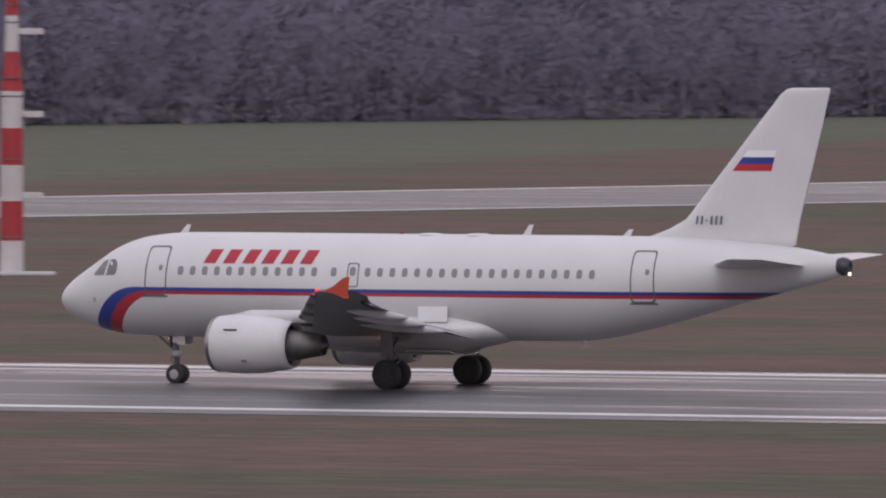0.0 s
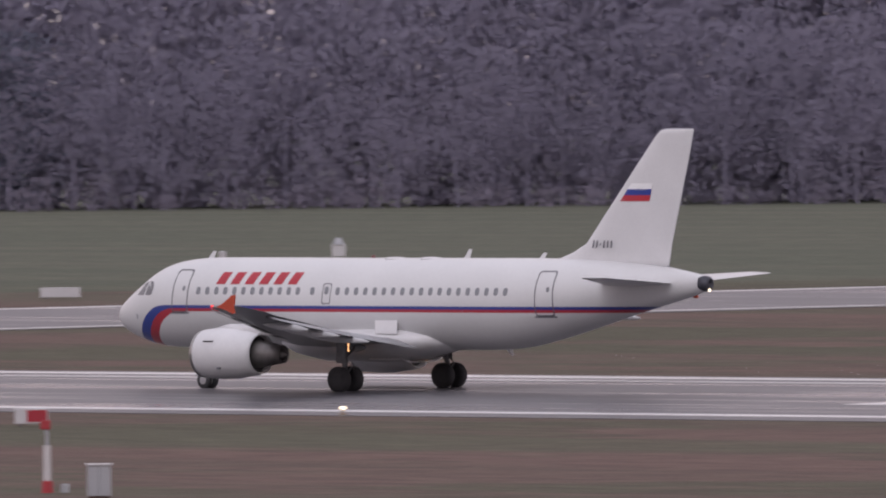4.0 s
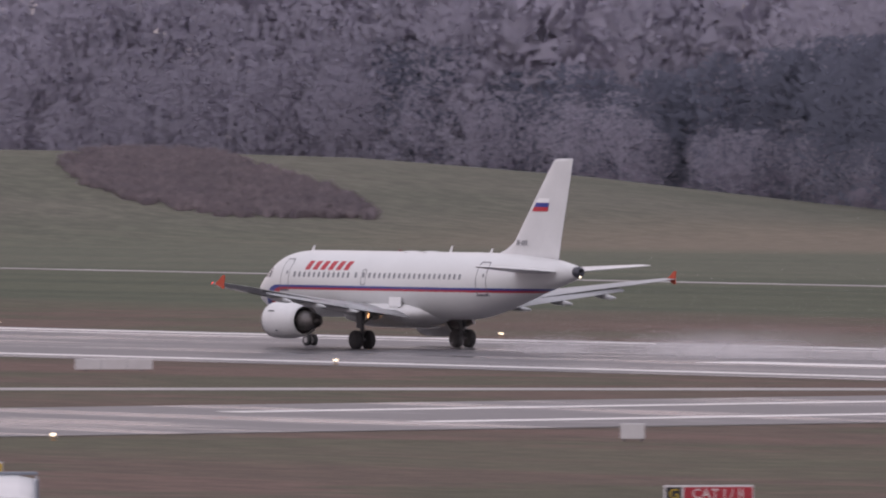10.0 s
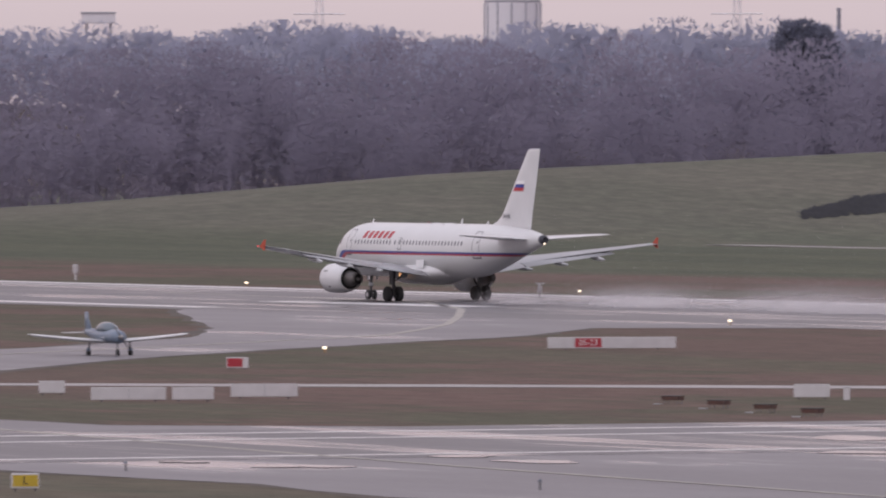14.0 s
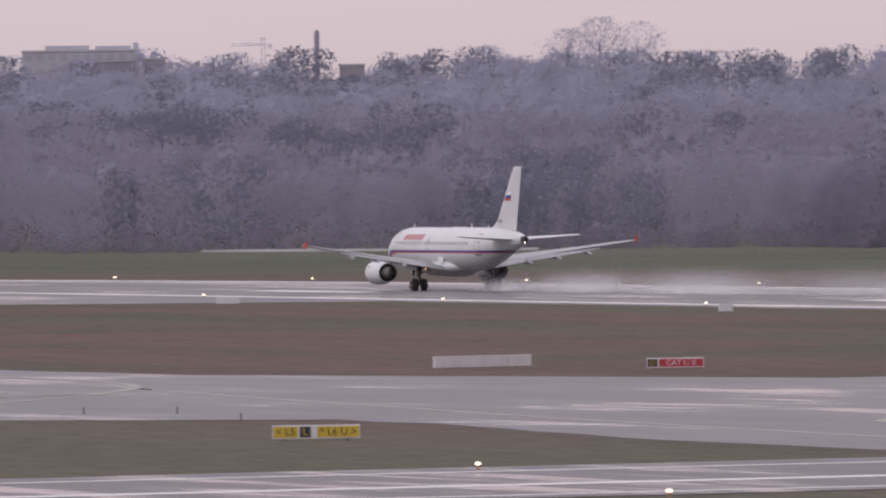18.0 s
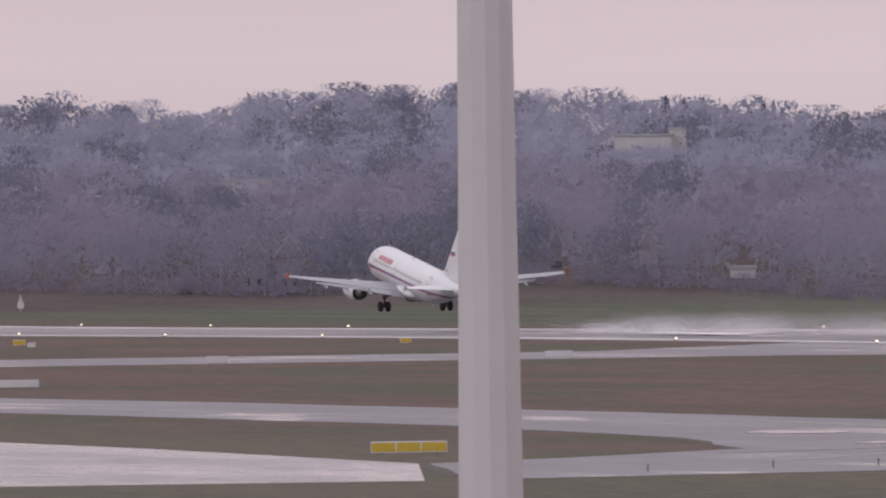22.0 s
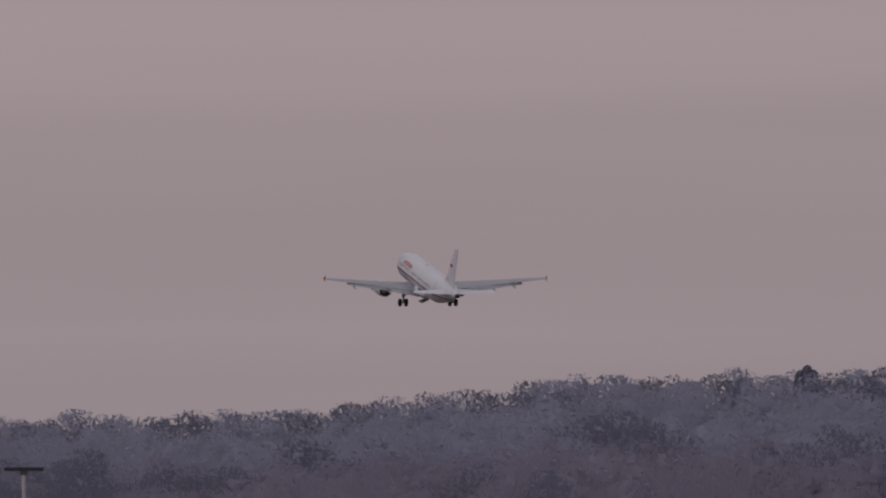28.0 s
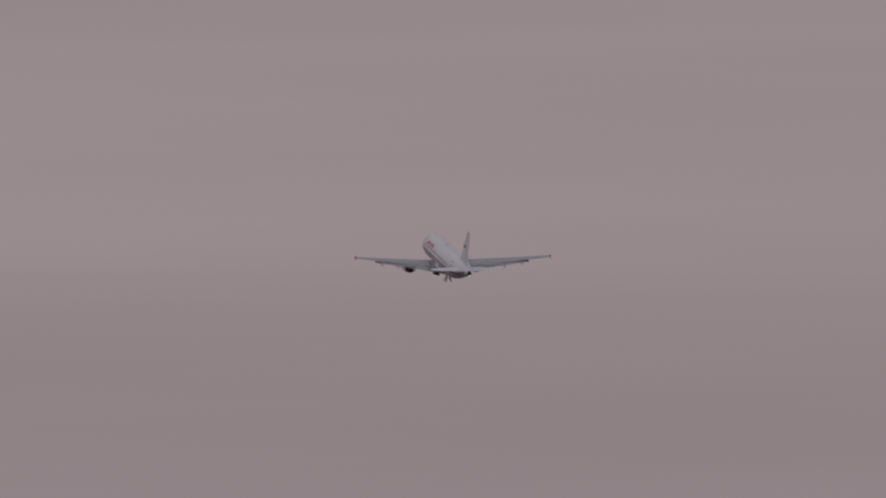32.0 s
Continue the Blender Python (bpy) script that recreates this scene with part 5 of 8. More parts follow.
def woods():
    rng = np.random.default_rng(7)
    open_ = [crown(rng, 18 + i % 4, 5.6 + 0.9 * (i % 4), 0.03, 950, 0.74, 0.2, limbs=7) for i in range(14)]
    dense = [crown(rng, 18 + i % 4, 6.4 + 0.7 * (i % 4), 0.02, 640, 0.8, 0.24, 0.3, limbs=3, fill=160) for i in range(12)]
    slope = [crown(rng, 17 + i % 4, 6.4 + 0.9 * (i % 4), 0.0, 1250, 0.8, 0.18, limbs=6) for i in range(10)]
    ridge = [crown(rng, 17 + i % 4, 9.0 + 0.8 * (i % 4), 0.1, 290, 0.95, 0.22, 0.4, limbs=1, floor=0.3, fill=110) for i in range(16)]
    pine = [crown(rng, 17 + i % 4, 7.0 + 0.8 * (i % 3), 0.02, 300, 1.05, 0.24, 0.45, limbs=1, fill=130) for i in range(8)]
    thick = [crown(rng, 18 + i % 4, 6.6 + 0.8 * (i % 4), 0.03, 1250, 0.76, 0.2, limbs=7) for i in range(5)]
    fir = [crown(rng, 21 + 1.5 * (i % 3), 7.6 + 0.9 * (i % 3), 0.0, 800, 0.95, 0.22, 0.25, "pine", limbs=3, fill=160) for i in range(6)]
    low = [crown(rng, 3.6 + 0.4 * (i % 3), 4.4, 0.0, 115, 0.62, 0.2, 0.3, limbs=2, fill=34) for i in range(7)]
    near, back, mid, midback, bank, bankback, firs, scrub, far, dim, front, farfirs = [], [], [], [], [], [], [], [], [], [], [], []
    a = 22.0
    while a < 66.5:
        d0 = float(np.interp(a, [e[0] for e in EDGE], [e[1] for e in EDGE]))
        grow = float(np.interp(a, [20, 30, 50, 53, 56, 58, 59.5, 65.0, 66.5], [1.3, 1.15, 1.12, 1.3, 1.27, 1.14, 0.88, 0.85, 0.47]))
        glade = GLADE[0] < a < GLADE[1]
        gloom = next((h for lo, hi, h in FIRS if lo < a < hi), 0.0)
        close, steep = a < 56.5, 50.4 < a < 53.9
        for row in range(7 if close else 6):
            b = a + (row % 2) * 0.12 + rng.normal() * 0.06
            d = float(np.interp(b, [e[0] for e in EDGE], [e[1] for e in EDGE])) + 2 + row * 5.5 + rng.random() * 5
            if glade:
                if row < 4:
                    continue
                d += 30
            if steep and row > 3:
                d += 60
            x, y = polar(b, d)
            rise = 0.46 + 0.13 * row if close else 0.5 + 0.1 * row
            tall_ = 25.5 * grow * min(1.0, rise) * (0.86 + 0.28 * rng.random() if a < 58.8 else 0.93 + 0.12 * rng.random())
            if gloom and 52.0 < a < 55.0:
                g = height(x, y)
                if row < 2:
                    top = float(np.interp(a, [52.0, 52.7, 53.1, 53.6, 53.9, 54.35, 54.92], [5, 9.5, 13, 13.4, 16, 17.5, 17]))
                    mid.append((x, y, g, max(2.0, top - g) / 19.5 * (0.85 + 0.2 * rng.random())))
                elif row < 4:
                    top = float(np.interp(a, [52.0, 52.7, 53.1, 53.9, 54.35, 54.5, 54.72, 54.92], [24, 23, 21.6, 20.8, 18.5, 22, 23.2, 21.5]))
                    firs.append((x, y, g, (top - g) / 22.5 * (0.88 + 0.2 * rng.random())))
                else:
                    midback.append((x, y, g, tall_ / 19.5))
            elif gloom and row < (4 if steep or a > 54 else 3):
                if row < 2 and a > 54:
                    (bank if a > 58.8 else mid).append((x, y, height(x, y), tall_ / 19.5))
                elif a < 50.0 and rng.random() < 0.45:
                    near.append((x, y, height(x, y), tall_ / 19.5))
                elif row or steep:
                    firs.append((x, y, height(x, y), gloom / 23.0 * (0.9 + 0.2 * rng.random())))
            else:
                group = (bank if row < 3 else bankback) if a > 58.8 else (near if row < 4 else back) if a < 51.5 else (mid if row < 4 else midback)
                group.append((x, y, height(x, y), tall_ / 19.5))
        for row in range(2):
            x, y = polar(a + rng.normal() * 0.1, d0 - 2 + row * 4 + rng.random() * 5)
            scrub.append((x, y, height(x, y), (0.4 + 0.7 * rng.random()) * (0.55 if row == 0 else 1.0) * (0.75 if glade else 1.0)))
        if abs(a - 49.55) < 0.13:
            for k in range(5):
                x, y = polar(49.55 + rng.normal() * 0.07, 1330 + rng.random() * 8)
                scrub.append((x, y, 0.0, 0.8 + 0.5 * rng.random()))
        ahead = float(np.interp(a + 0.1, [e[0] for e in EDGE], [e[1] for e in EDGE])) - d0
        a += 0.255 * 1600 / math.hypot(d0, ahead * 573)
    a = 65.0
    while a < 80.5:
        d0 = float(np.interp(a, [e[0] for e in EDGE], [e[1] for e in EDGE]))
        for row in range(4):
            x, y = polar(a + rng.normal() * 0.1, d0 - 4 + row * 6 + rng.random() * 6)
            scrub.append((x, y, height(x, y), 0.35 + 0.6 * rng.random()))
        d = d0 + 4
        while d < 3330:
            b = a + rng.normal() * 0.07
            x, y = polar(b, d + rng.random() * 20)
            f = 0.54 + 0.18 * rng.random()
            for ac, dc, zc, half in CLEAR:
                if abs(b - ac) < half and d < dc:
                    f = min(f, (14.81 + (zc - 14.81) * d / dc - height(x, y)) / 19.5)
            step = 44 if d < 2400 else 56
            if f > 0.12:
                gloomy = noise.noise(Vector((b * 1.1, d * 0.004, 0.0)))
                if gloomy > 0.12 and rng.random() < 0.7:
                    farfirs.append((x, y, height(x, y), f * 1.05))
                else:
                    (front if d < d0 + 60 else dim if d < 2500 else far).append((x, y, height(x, y), f))
            d += step
        a += 0.15
    a = 56.0
    while a < 66.0:
        for row in range(3):
            x, y = polar(a + rng.normal() * 0.06, 3160 + 40 * row + rng.random() * 30)
            g = height(x, y)
            far.append((x, y, g, (33.5 - g) / 18.5 * (0.9 + 0.14 * rng.random())))
        a += 0.1
    thin = []
    for b in (28.9, 28.98, 29.03, 29.09, 29.16, 29.2, 29.27, 29.33, 29.4):
        x, y = polar(b, 1558 + rng.random() * 4)
        thin.append((x, y, 0.0, 1.0 + 0.12 * rng.random()))
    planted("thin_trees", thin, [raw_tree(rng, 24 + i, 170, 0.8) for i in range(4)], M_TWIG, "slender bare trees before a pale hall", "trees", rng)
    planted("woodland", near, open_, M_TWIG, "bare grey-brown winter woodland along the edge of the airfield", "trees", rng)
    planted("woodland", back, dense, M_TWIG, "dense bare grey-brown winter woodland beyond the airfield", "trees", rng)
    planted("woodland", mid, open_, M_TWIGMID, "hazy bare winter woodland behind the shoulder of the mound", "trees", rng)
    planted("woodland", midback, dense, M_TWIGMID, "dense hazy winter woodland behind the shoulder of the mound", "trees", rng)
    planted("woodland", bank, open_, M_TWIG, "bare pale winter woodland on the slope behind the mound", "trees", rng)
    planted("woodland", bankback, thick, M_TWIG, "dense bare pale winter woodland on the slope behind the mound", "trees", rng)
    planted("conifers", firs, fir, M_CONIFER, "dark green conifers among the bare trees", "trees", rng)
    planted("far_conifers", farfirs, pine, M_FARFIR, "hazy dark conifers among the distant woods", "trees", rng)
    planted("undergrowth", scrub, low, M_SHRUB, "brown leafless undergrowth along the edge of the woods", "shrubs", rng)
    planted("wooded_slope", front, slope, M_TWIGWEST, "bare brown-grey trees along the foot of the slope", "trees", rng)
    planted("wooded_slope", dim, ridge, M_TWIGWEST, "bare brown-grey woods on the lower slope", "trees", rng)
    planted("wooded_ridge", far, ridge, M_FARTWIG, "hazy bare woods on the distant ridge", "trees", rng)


woods()


# ---- taxiways, roads, apron and their paint
paved("taxiway_east", [(-438, 440), (-436, 403), (-412, 371), (-380, 337), (-357, 312), (-280, 222), (-312, 205), (-391, 309), (-409, 334), (-430, 358), (-449, 380), (-465, 391), (-484, 397), (-499, 395), (-505, 440)], M_TARMAC2, "damp grey asphalt taxiway curving off the runway", 0.026, category="taxiway")
paved("taxiway_south", [(-501, 226), (-497, 236), (-486, 236), (-468, 236), (-450, 233), (-300, 226), (-300, 262), (-441, 272), (-459, 275), (-484, 279), (-490.5, 280.6), (-494, 283.0), (-496.5, 287), (-503, 302)], M_TARMAC2, "damp grey asphalt taxiway beside the cross runway", 0.024, category="taxiway")
paved("taxiway_west", [(-545, 246), (-590, 247), (-634, 253), (-648, 253), (-664, 240), (-662, 216), (-704, 227), (-712, 238), (-728, 254), (-765, 263), (-820, 266), (-930, 257), (-1080, 252), (-1200, 250), (-1200, 268), (-1030, 270), (-933, 284), (-857, 291), (-780, 294), (-728, 316), (-726, 340), (-741, 359), (-770, 384), (-801, 401), (-845, 421), (-885, 440), (-780, 440), (-790, 424), (-764, 405), (-744, 384), (-711, 352), (-673, 322), (-655, 313), (-643, 304), (-644, 299), (-626, 290), (-576, 274), (-558, 274), (-545, 290)], M_TARMAC2, "damp grey asphalt taxiway with a fork", 0.024, category="taxiway")
paved("taxiway_far", [(-1105, 440), (-1142, 402), (-1160, 300), (-1160, 250), (-1212, 250), (-1214, 300), (-1196, 402), (-1240, 440)], M_TARMAC2, "pale damp taxiway crossing the field far off", 0.024, category="taxiway")
paved("service_road", [(-650, 306), (-645, 303), (-554, 424), (-552, 437), (-559, 437), (-560, 426)], M_MARKROAD, "narrow pale concrete service road", 0.02, category="road")
paved("perimeter_road", [(-760, 660), (-760, 663.5), (-1300, 700), (-1300, 696.5)], M_MARKROAD, "narrow pale road across the far grass", 0.02, category="road")
paved("side_path", [(-792, 800), (-788, 803), (-748, 776), (-680, 716), (-664, 696), (-676, 694), (-700, 718), (-752, 768)], M_MARKROAD, "pale path leading to the hut", 0.02, category="path")
paved("apron", [(-661, 213), (-704, 226.5), (-760, 228), (-830, 226), (-1000, 216), (-1000, 90), (-640, 120), (-667, 192)], M_CONCRETE, "wet concrete apron mirroring the sky", 0.022, category="apron", worn=0.0)


def painted(name, outline, label, m=None, z=0.046):
    return tagged(part(name, slab(outline, z - 0.02, z), m or M_MARK), label, "marking", kind="structure")


def line_along(points, w):
    left, right = [], []
    for i, p in enumerate(points):
        a, b = Vector(points[max(0, i - 1)]), Vector(points[min(len(points) - 1, i + 1)])
        d = (b - a).normalized()
        left.append((p[0] - d.y * w / 2, p[1] + d.x * w / 2))
        right.append((p[0] + d.y * w / 2, p[1] - d.x * w / 2))
    return left + right[::-1]


for y, m, x0, x1, w in ((442.9, M_MARK, 900, -438, 1.9), (493.6, M_MARK, 900, -2600, 2.1), (488.2, M_EDGE, 900, -2600, 1.5), (442.9, M_MARK, -508, -780, 2.0), (442.9, M_MARK, -885, -2600, 2.2)):
    tagged(part("edge_line", strip(y - w / 2, y + w / 2, x0, x1, 0.05), m), "white painted line along the runway edge", "marking", kind="structure")
for x0, x1, y in ((-301, -336, 460.5), (-442, -498, 462.0), (-594, -622, 461.5), (-733, -762, 461.0), (-878, -910, 461.5), (-1025, -1055, 461.5), (-1172, -1202, 461.5), (-1320, -1350, 461.5), (-449, -506, 487.0), (-452, -470, 468.5)):
    painted("centre_bar", [(x0, y - 2.0), (x0, y + 2.0), (x1, y + 2.0), (x1, y - 2.0)], "broad white bar on the wet runway")
for x, y0, y1, w in ((-541.0, -200, 330, 0.9), (-533.5, 366, 430, 2.4), (-511.5, 362, 425, 2.6), (-519.5, 150, 240, 2.2), (-531.0, 241, 300, 0.8), (-504.5, -200, 330, 0.9), (-524, 300, 340, 0.8)):
    painted("cross_runway_bar", [(x - w / 2, y0), (x + w / 2, y0), (x + w / 2, y1), (x - w / 2, y1)], "white paint on the crossing runway", z=0.05)
for way, m in (([(-409.5, 1200), (-437.5, 1040), (-481.5, 830), (-522.5, 600), (-533, 503)], M_MARK), ([(-368.5, 1200), (-392.5, 941), (-439.5, 770), (-475.5, 612), (-487, 503)], M_EDGE)):
    painted("cross_edge_line", line_along(way, 1.6), "white edge line of the crossing runway", m, 0.056)
painted("taxi_line", line_along([(-717, 249), (-722, 260), (-726, 268), (-735, 273.5), (-743, 277.3), (-753, 280.5), (-766, 283), (-790, 284.5), (-820, 285.5)], 0.75), "pale centre line turning into the apron", M_LANE, 0.052)
LEAD = [(-330, 262), (-370, 308), (-381, 320), (-400, 342), (-419, 365), (-438, 387), (-446, 399), (-467, 438)]
painted("taxi_line", line_along(LEAD, 0.45), "pale yellow centre line of the taxiway", M_LANE)
painted("taxi_line", line_along([(-478, 462), (-466, 431), (-468, 419), (-470.5, 416.5)], 0.5), "pale yellow line joining the curve", M_LANE, 0.05)
painted("taxi_line", line_along([(-516, 452), (-497, 437.6), (-484.5, 428), (-473.4, 419.6), (-469, 415.6), (-463.8, 411), (-453, 401), (-441.3, 389), (-432, 378.6), (-423.6, 368.7)], 0.45), "pale yellow centre line curving onto the runway", M_LANE)
painted("taxi_line", line_along([(-700, 318), (-677, 306), (-652, 291), (-636, 281), (-616, 270), (-584, 262), (-548, 261)], 0.8), "pale yellow centre line of the taxiway", M_LANE, 0.054)
painted("taxi_line", line_along([(-960, 476), (-900, 468.5), (-868, 455), (-838, 439), (-809, 423), (-796, 415), (-770, 398), (-745, 372), (-720, 345), (-700, 325)], 0.6), "pale yellow centre line of the taxiway", M_LANE)
painted("taxi_line", line_along([(-1190, 259), (-1000, 263), (-900, 270), (-800, 278), (-756, 280), (-735, 275), (-716, 262), (-690, 242)], 0.6), "pale yellow centre line of the taxiway", M_LANE)
painted("taxi_line", line_along([(-572, 269), (-525.4, 260.9), (-485.7, 254.7), (-440, 249)], 0.45), "thin pale line crossing the runway", M_LANE, 0.055)
painted("taxi_line", line_along([(-760, 279), (-700, 270), (-640, 262), (-580, 256), (-548, 254)], 0.6), "pale yellow centre line of the taxiway", M_LANE)


PUDDLES = [(-774, 273.6, 3.0, 5.5), (-737, 265.6, 1.1, 3.0), (-497.5, 280.5, 1.7, 2.6), (-486, 277.5, 0.9, 1.6), (-491, 261, 1.6, 2.4), (-500, 262, 1.5, 1.4), (-489, 249, 1.7, 1.8), (-498, 248, 0.9, 1.4), (-519, 292, 2.2, 4.0), (-531, 322, 3.2, 4.0), (-526, 345, 2.0, 5.0)]


# standing water on the taxiways and the crossing runway: place, half length across and along the sight line
def puddle(x, y, u, v, seed):
    rng = np.random.default_rng(seed)
    a = math.atan2(-x, y)
    amp, ph = 0.12 + 0.2 * rng.random(5), rng.random(5) * 6.2832
    rim = []
    for k in range(40):
        b = 6.2832 * k / 40
        g = 1 + sum(amp[i] / (i + 1) * math.sin((i + 2) * b + ph[i]) for i in range(5))
        p, q = u * g * math.cos(b), v * g * math.sin(b)
        rim.append((x + p * math.cos(a) - q * math.sin(a), y + p * math.sin(a) + q * math.cos(a)))
    tagged(part("puddle", slab(rim, 0.02, 0.058), M_PUDDLE), "shallow puddle mirroring the pale sky", "puddle", kind="structure")


for i, (x, y, u, v) in enumerate(PUDDLES):
    puddle(x, y, u, v, 70 + i)


# ---- runway and taxiway lamps
def lamp_fitting(name, m, glow, label, h=0.35, r=1.0):
    ob = thing(name, m, label, "runway light", "airfield lights")
    part("base", turned([(0.0, 0.14), (0.03, 0.14), (0.05, 0.06), (h - 0.1, 0.05)], "z", 8), M_LAMPBASE, ob)
    part("lens", turned([(h - 0.1, 0.08 * r), (h - 0.06, 0.13 * r), (h, 0.13 * r), (h + 0.05, 0.05 * r)], "z", 10), glow, ob, "glowing lens", True)
    return ob


edge_lamp = lamp_fitting("edge_light", pose(-235, 438.5, 0.03), M_NAVWHITE, "lit white elevated runway edge light", 0.3)
near_side = [-235 - 56.2 * i for i in range(-3, 11)] + [-797 - 60 * i for i in range(1, 24)]
far_side = [-461 - 58.8 * i for i in range(-1, 30)]
for y, way in ((438.5, near_side), (498.8, far_side)):
    for x in way:
        if (x, y) != (-235, 438.5) and not (y < 450 and (-530 < x < -440 or -880 < x < -805)):
            copy_thing(edge_lamp, pose(x, y, 0.03 + sag(x)))
for x, y in ((-474, 858), (-413, 830), (-499, 727), (-481, 782), (-520, 525), (-542, 340), (-492, 328), (-544, 219), (-496, 208), (-718, 367)):
    copy_thing(edge_lamp, pose(x, y, 0.04))
guard = lamp_fitting("guard_light", pose(-400.4, 362.3, 0.0), M_AMBER, "lit amber runway guard light beside the taxiway", 0.45, 1.3)
for x, y in ((-400.1, 362.6), (-421.2, 347.6), (-420.8, 347.95), (-437.7, 271.8), (-738.4, 345.4), (-739.0, 346.0), (-520, 186)):
    copy_thing(guard, pose(x, y, 0.0))
mark = thing("edge_marker", pose(-673.0, 229.4, 0), "slim dark taxiway edge marker on the grass", "marker post", "taxiway edge markers")
part("stake", turned([(0.0, 0.05), (0.32, 0.045)], "z", 8), M_STRUT, mark)
part("cap", turned([(0.32, 0.07), (0.4, 0.07), (0.44, 0.03)], "z", 8), M_BUSGREY, mark, "dull blue cap")
for x, y in ((-676.7, 237.8), (-675.8, 243.5), (-673.9, 248.4), (-669.4, 252.1), (-455.5, 242.2), (-487.0, 239.8), (-496.3, 287.8), (-650.4, 248.5), (-587.1, 211.9)):
    copy_thing(mark, pose(x, y, 0))
green = lamp_fitting("centre_light", pose(-378, 317, -0.24), M_GREEN, "lit green taxiway centre line light", 0.3)
for x, y in ((-387, 328), (-397, 340), (-407, 352), (-417, 363), (-425, 373), (-435, 385), (-443, 396), (-366, 303), (-356, 291)):
    copy_thing(green, pose(x, y, -0.24))


# ---- signs
def words(text, size, m, parent, at):
    """Lettering, each stroke group an own part."""
    cu = bpy.data.curves.new("lettering", "FONT")
    cu.body, cu.size, cu.align_x, cu.align_y, cu.extrude = text, size, "CENTER", "CENTER", 0.004
    tmp = new("lettering", cu)
    me = bpy.data.meshes.new_from_object(tmp.evaluated_get(bpy.context.evaluated_depsgraph_get()))
    bpy.data.objects.remove(tmp)
    bpy.data.curves.remove(cu)
    bm = bmesh.new()
    bm.from_mesh(me)
    bpy.data.meshes.remove(me)
    todo = set(bm.verts)
    while todo:
        stack, isle = [todo.pop()], []
        while stack:
            v = stack.pop()
            isle.append(v)
            for e in v.link_edges:
                o = e.other_vert(v)
                if o in todo:
                    todo.remove(o)
                    stack.append(o)
        index = {v: i for i, v in enumerate(isle)}
        me = bpy.data.meshes.new("letter")
        me.from_pydata([v.co.copy() for v in isle], [], [[index[v] for v in f.verts] for f in {f for v in isle for f in v.link_faces}])
        me.materials.append(m)
        shared("letter", me, parent, Matrix.Translation(at) @ pose(0, 0, 0, 90, 0, 0))
    bm.free()


def sign(a, b, h, panels, label, category="sign", lift=0.12):
    """A boxed airfield sign from foot a to foot b as seen from the terminal; panels: share, face, text, ink."""
    a, b = Vector((*a, height(*a))), Vector((*b, height(*b)))
    w = (b - a).length
    m = Matrix.Translation((a + b) / 2) @ Matrix.Rotation(math.atan2(b.y - a.y, b.x - a.x), 4, "Z")
    ob = thing("airfield_sign" if panels else "sign_back", m, label, category, "airfield signs")
    part("case", box(-w / 2, w / 2, -0.02, 0.28, lift, lift + h, 0.03), M_SIGNCASE, ob, "pale grey sign case")
    for i in range(2):
        x = (-0.36 + 0.72 * i) * w
        part("leg", box(x - 0.04, x + 0.04, 0.08, 0.18, 0, lift + 0.02), M_STRUT, ob)
    x = -w / 2
    for share, face, text, ink in panels:
        pw = share * w
        if face is not None:
            part("face", box(x + 0.05, x + pw - 0.05, -0.035, -0.015, lift + 0.07, lift + h - 0.07), face, ob, "lit sign face")
            if text:
                words(text, h * 0.78, ink, ob, (x + pw / 2, -0.042, lift + h / 2))
        x += pw
    if not panels:
        n = max(1, round(w / 1.7))
        for k in range(1, n):
            part("seam", box(-w / 2 + w * k / n - 0.02, -w / 2 + w * k / n + 0.02, -0.03, -0.015, lift + 0.02, lift + h - 0.02), M_GREY, ob)
    return ob


INK_W, INK_B, RED, YEL, BLK = M_SIGNWHITE, M_SIGNBLACK, M_SIGNRED, M_SIGNYELLOW, M_SIGNBLACK
sign((-395.1, 381.1), (-391.7, 384.2), 0.62, [(0.37, RED, "33-15", INK_W), (0.14, BLK, "G", INK_Y), (0.49, None, "", None)], "red and black taxiway sign reading 33-15 G on winter grass")
sign((-417.9, 408.2), (-415.2, 411.2), 0.52, [(0.36, YEL, "33", INK_B), (0.64, YEL, "2730m", INK_B)], "yellow runway distance sign with black lettering")
sign((-353.2, 334.5), (-350.6, 337.1), 0.7, [(0.64, RED, "CAT II/III", INK_W), (0.36, None, "", None)], "red sign reading CAT II/III beside the taxiway")
sign((-464.2, 367.0), (-463.3, 369.8), 0.66, [(1.0, YEL, "< 2645m", INK_B)], "yellow sign reading 2645m on winter grass")
sign((-437.1, 337.4), (-436.0, 339.8), 0.64, [(0.24, BLK, "G", INK_Y), (0.76, RED, "05-23", INK_W)], "black and red sign reading G 05-23 on winter grass")
sign((-398.5, 293.0), (-397.0, 296.0), 0.66, [(0.2, BLK, "G", INK_Y), (0.8, RED, "CAT I / II", INK_W)], "black and red sign reading CAT on winter grass")
sign((-441.7, 286.4), (-440.7, 291.4), 0.66, [(0.12, None, "", None), (0.37, RED, "23-05", INK_W), (0.51, YEL, "", INK_B)], "red and yellow sign behind the parked vans")
sign((-718.8, 382.8), (-716.8, 390.6), 0.68, [(0.2, None, "", None), (0.22, RED, "05-23", INK_W), (0.16, None, "", None), (0.42, None, "", None)], "long white sign with a red 05-23 panel")
sign((-565.1, 323.24), (-563.1, 324.76), 0.72, [(0.46, RED, "", INK_W), (0.5, RED, "", INK_W), (0.04, None, "", None)], "red double panel sign by the taxiway")
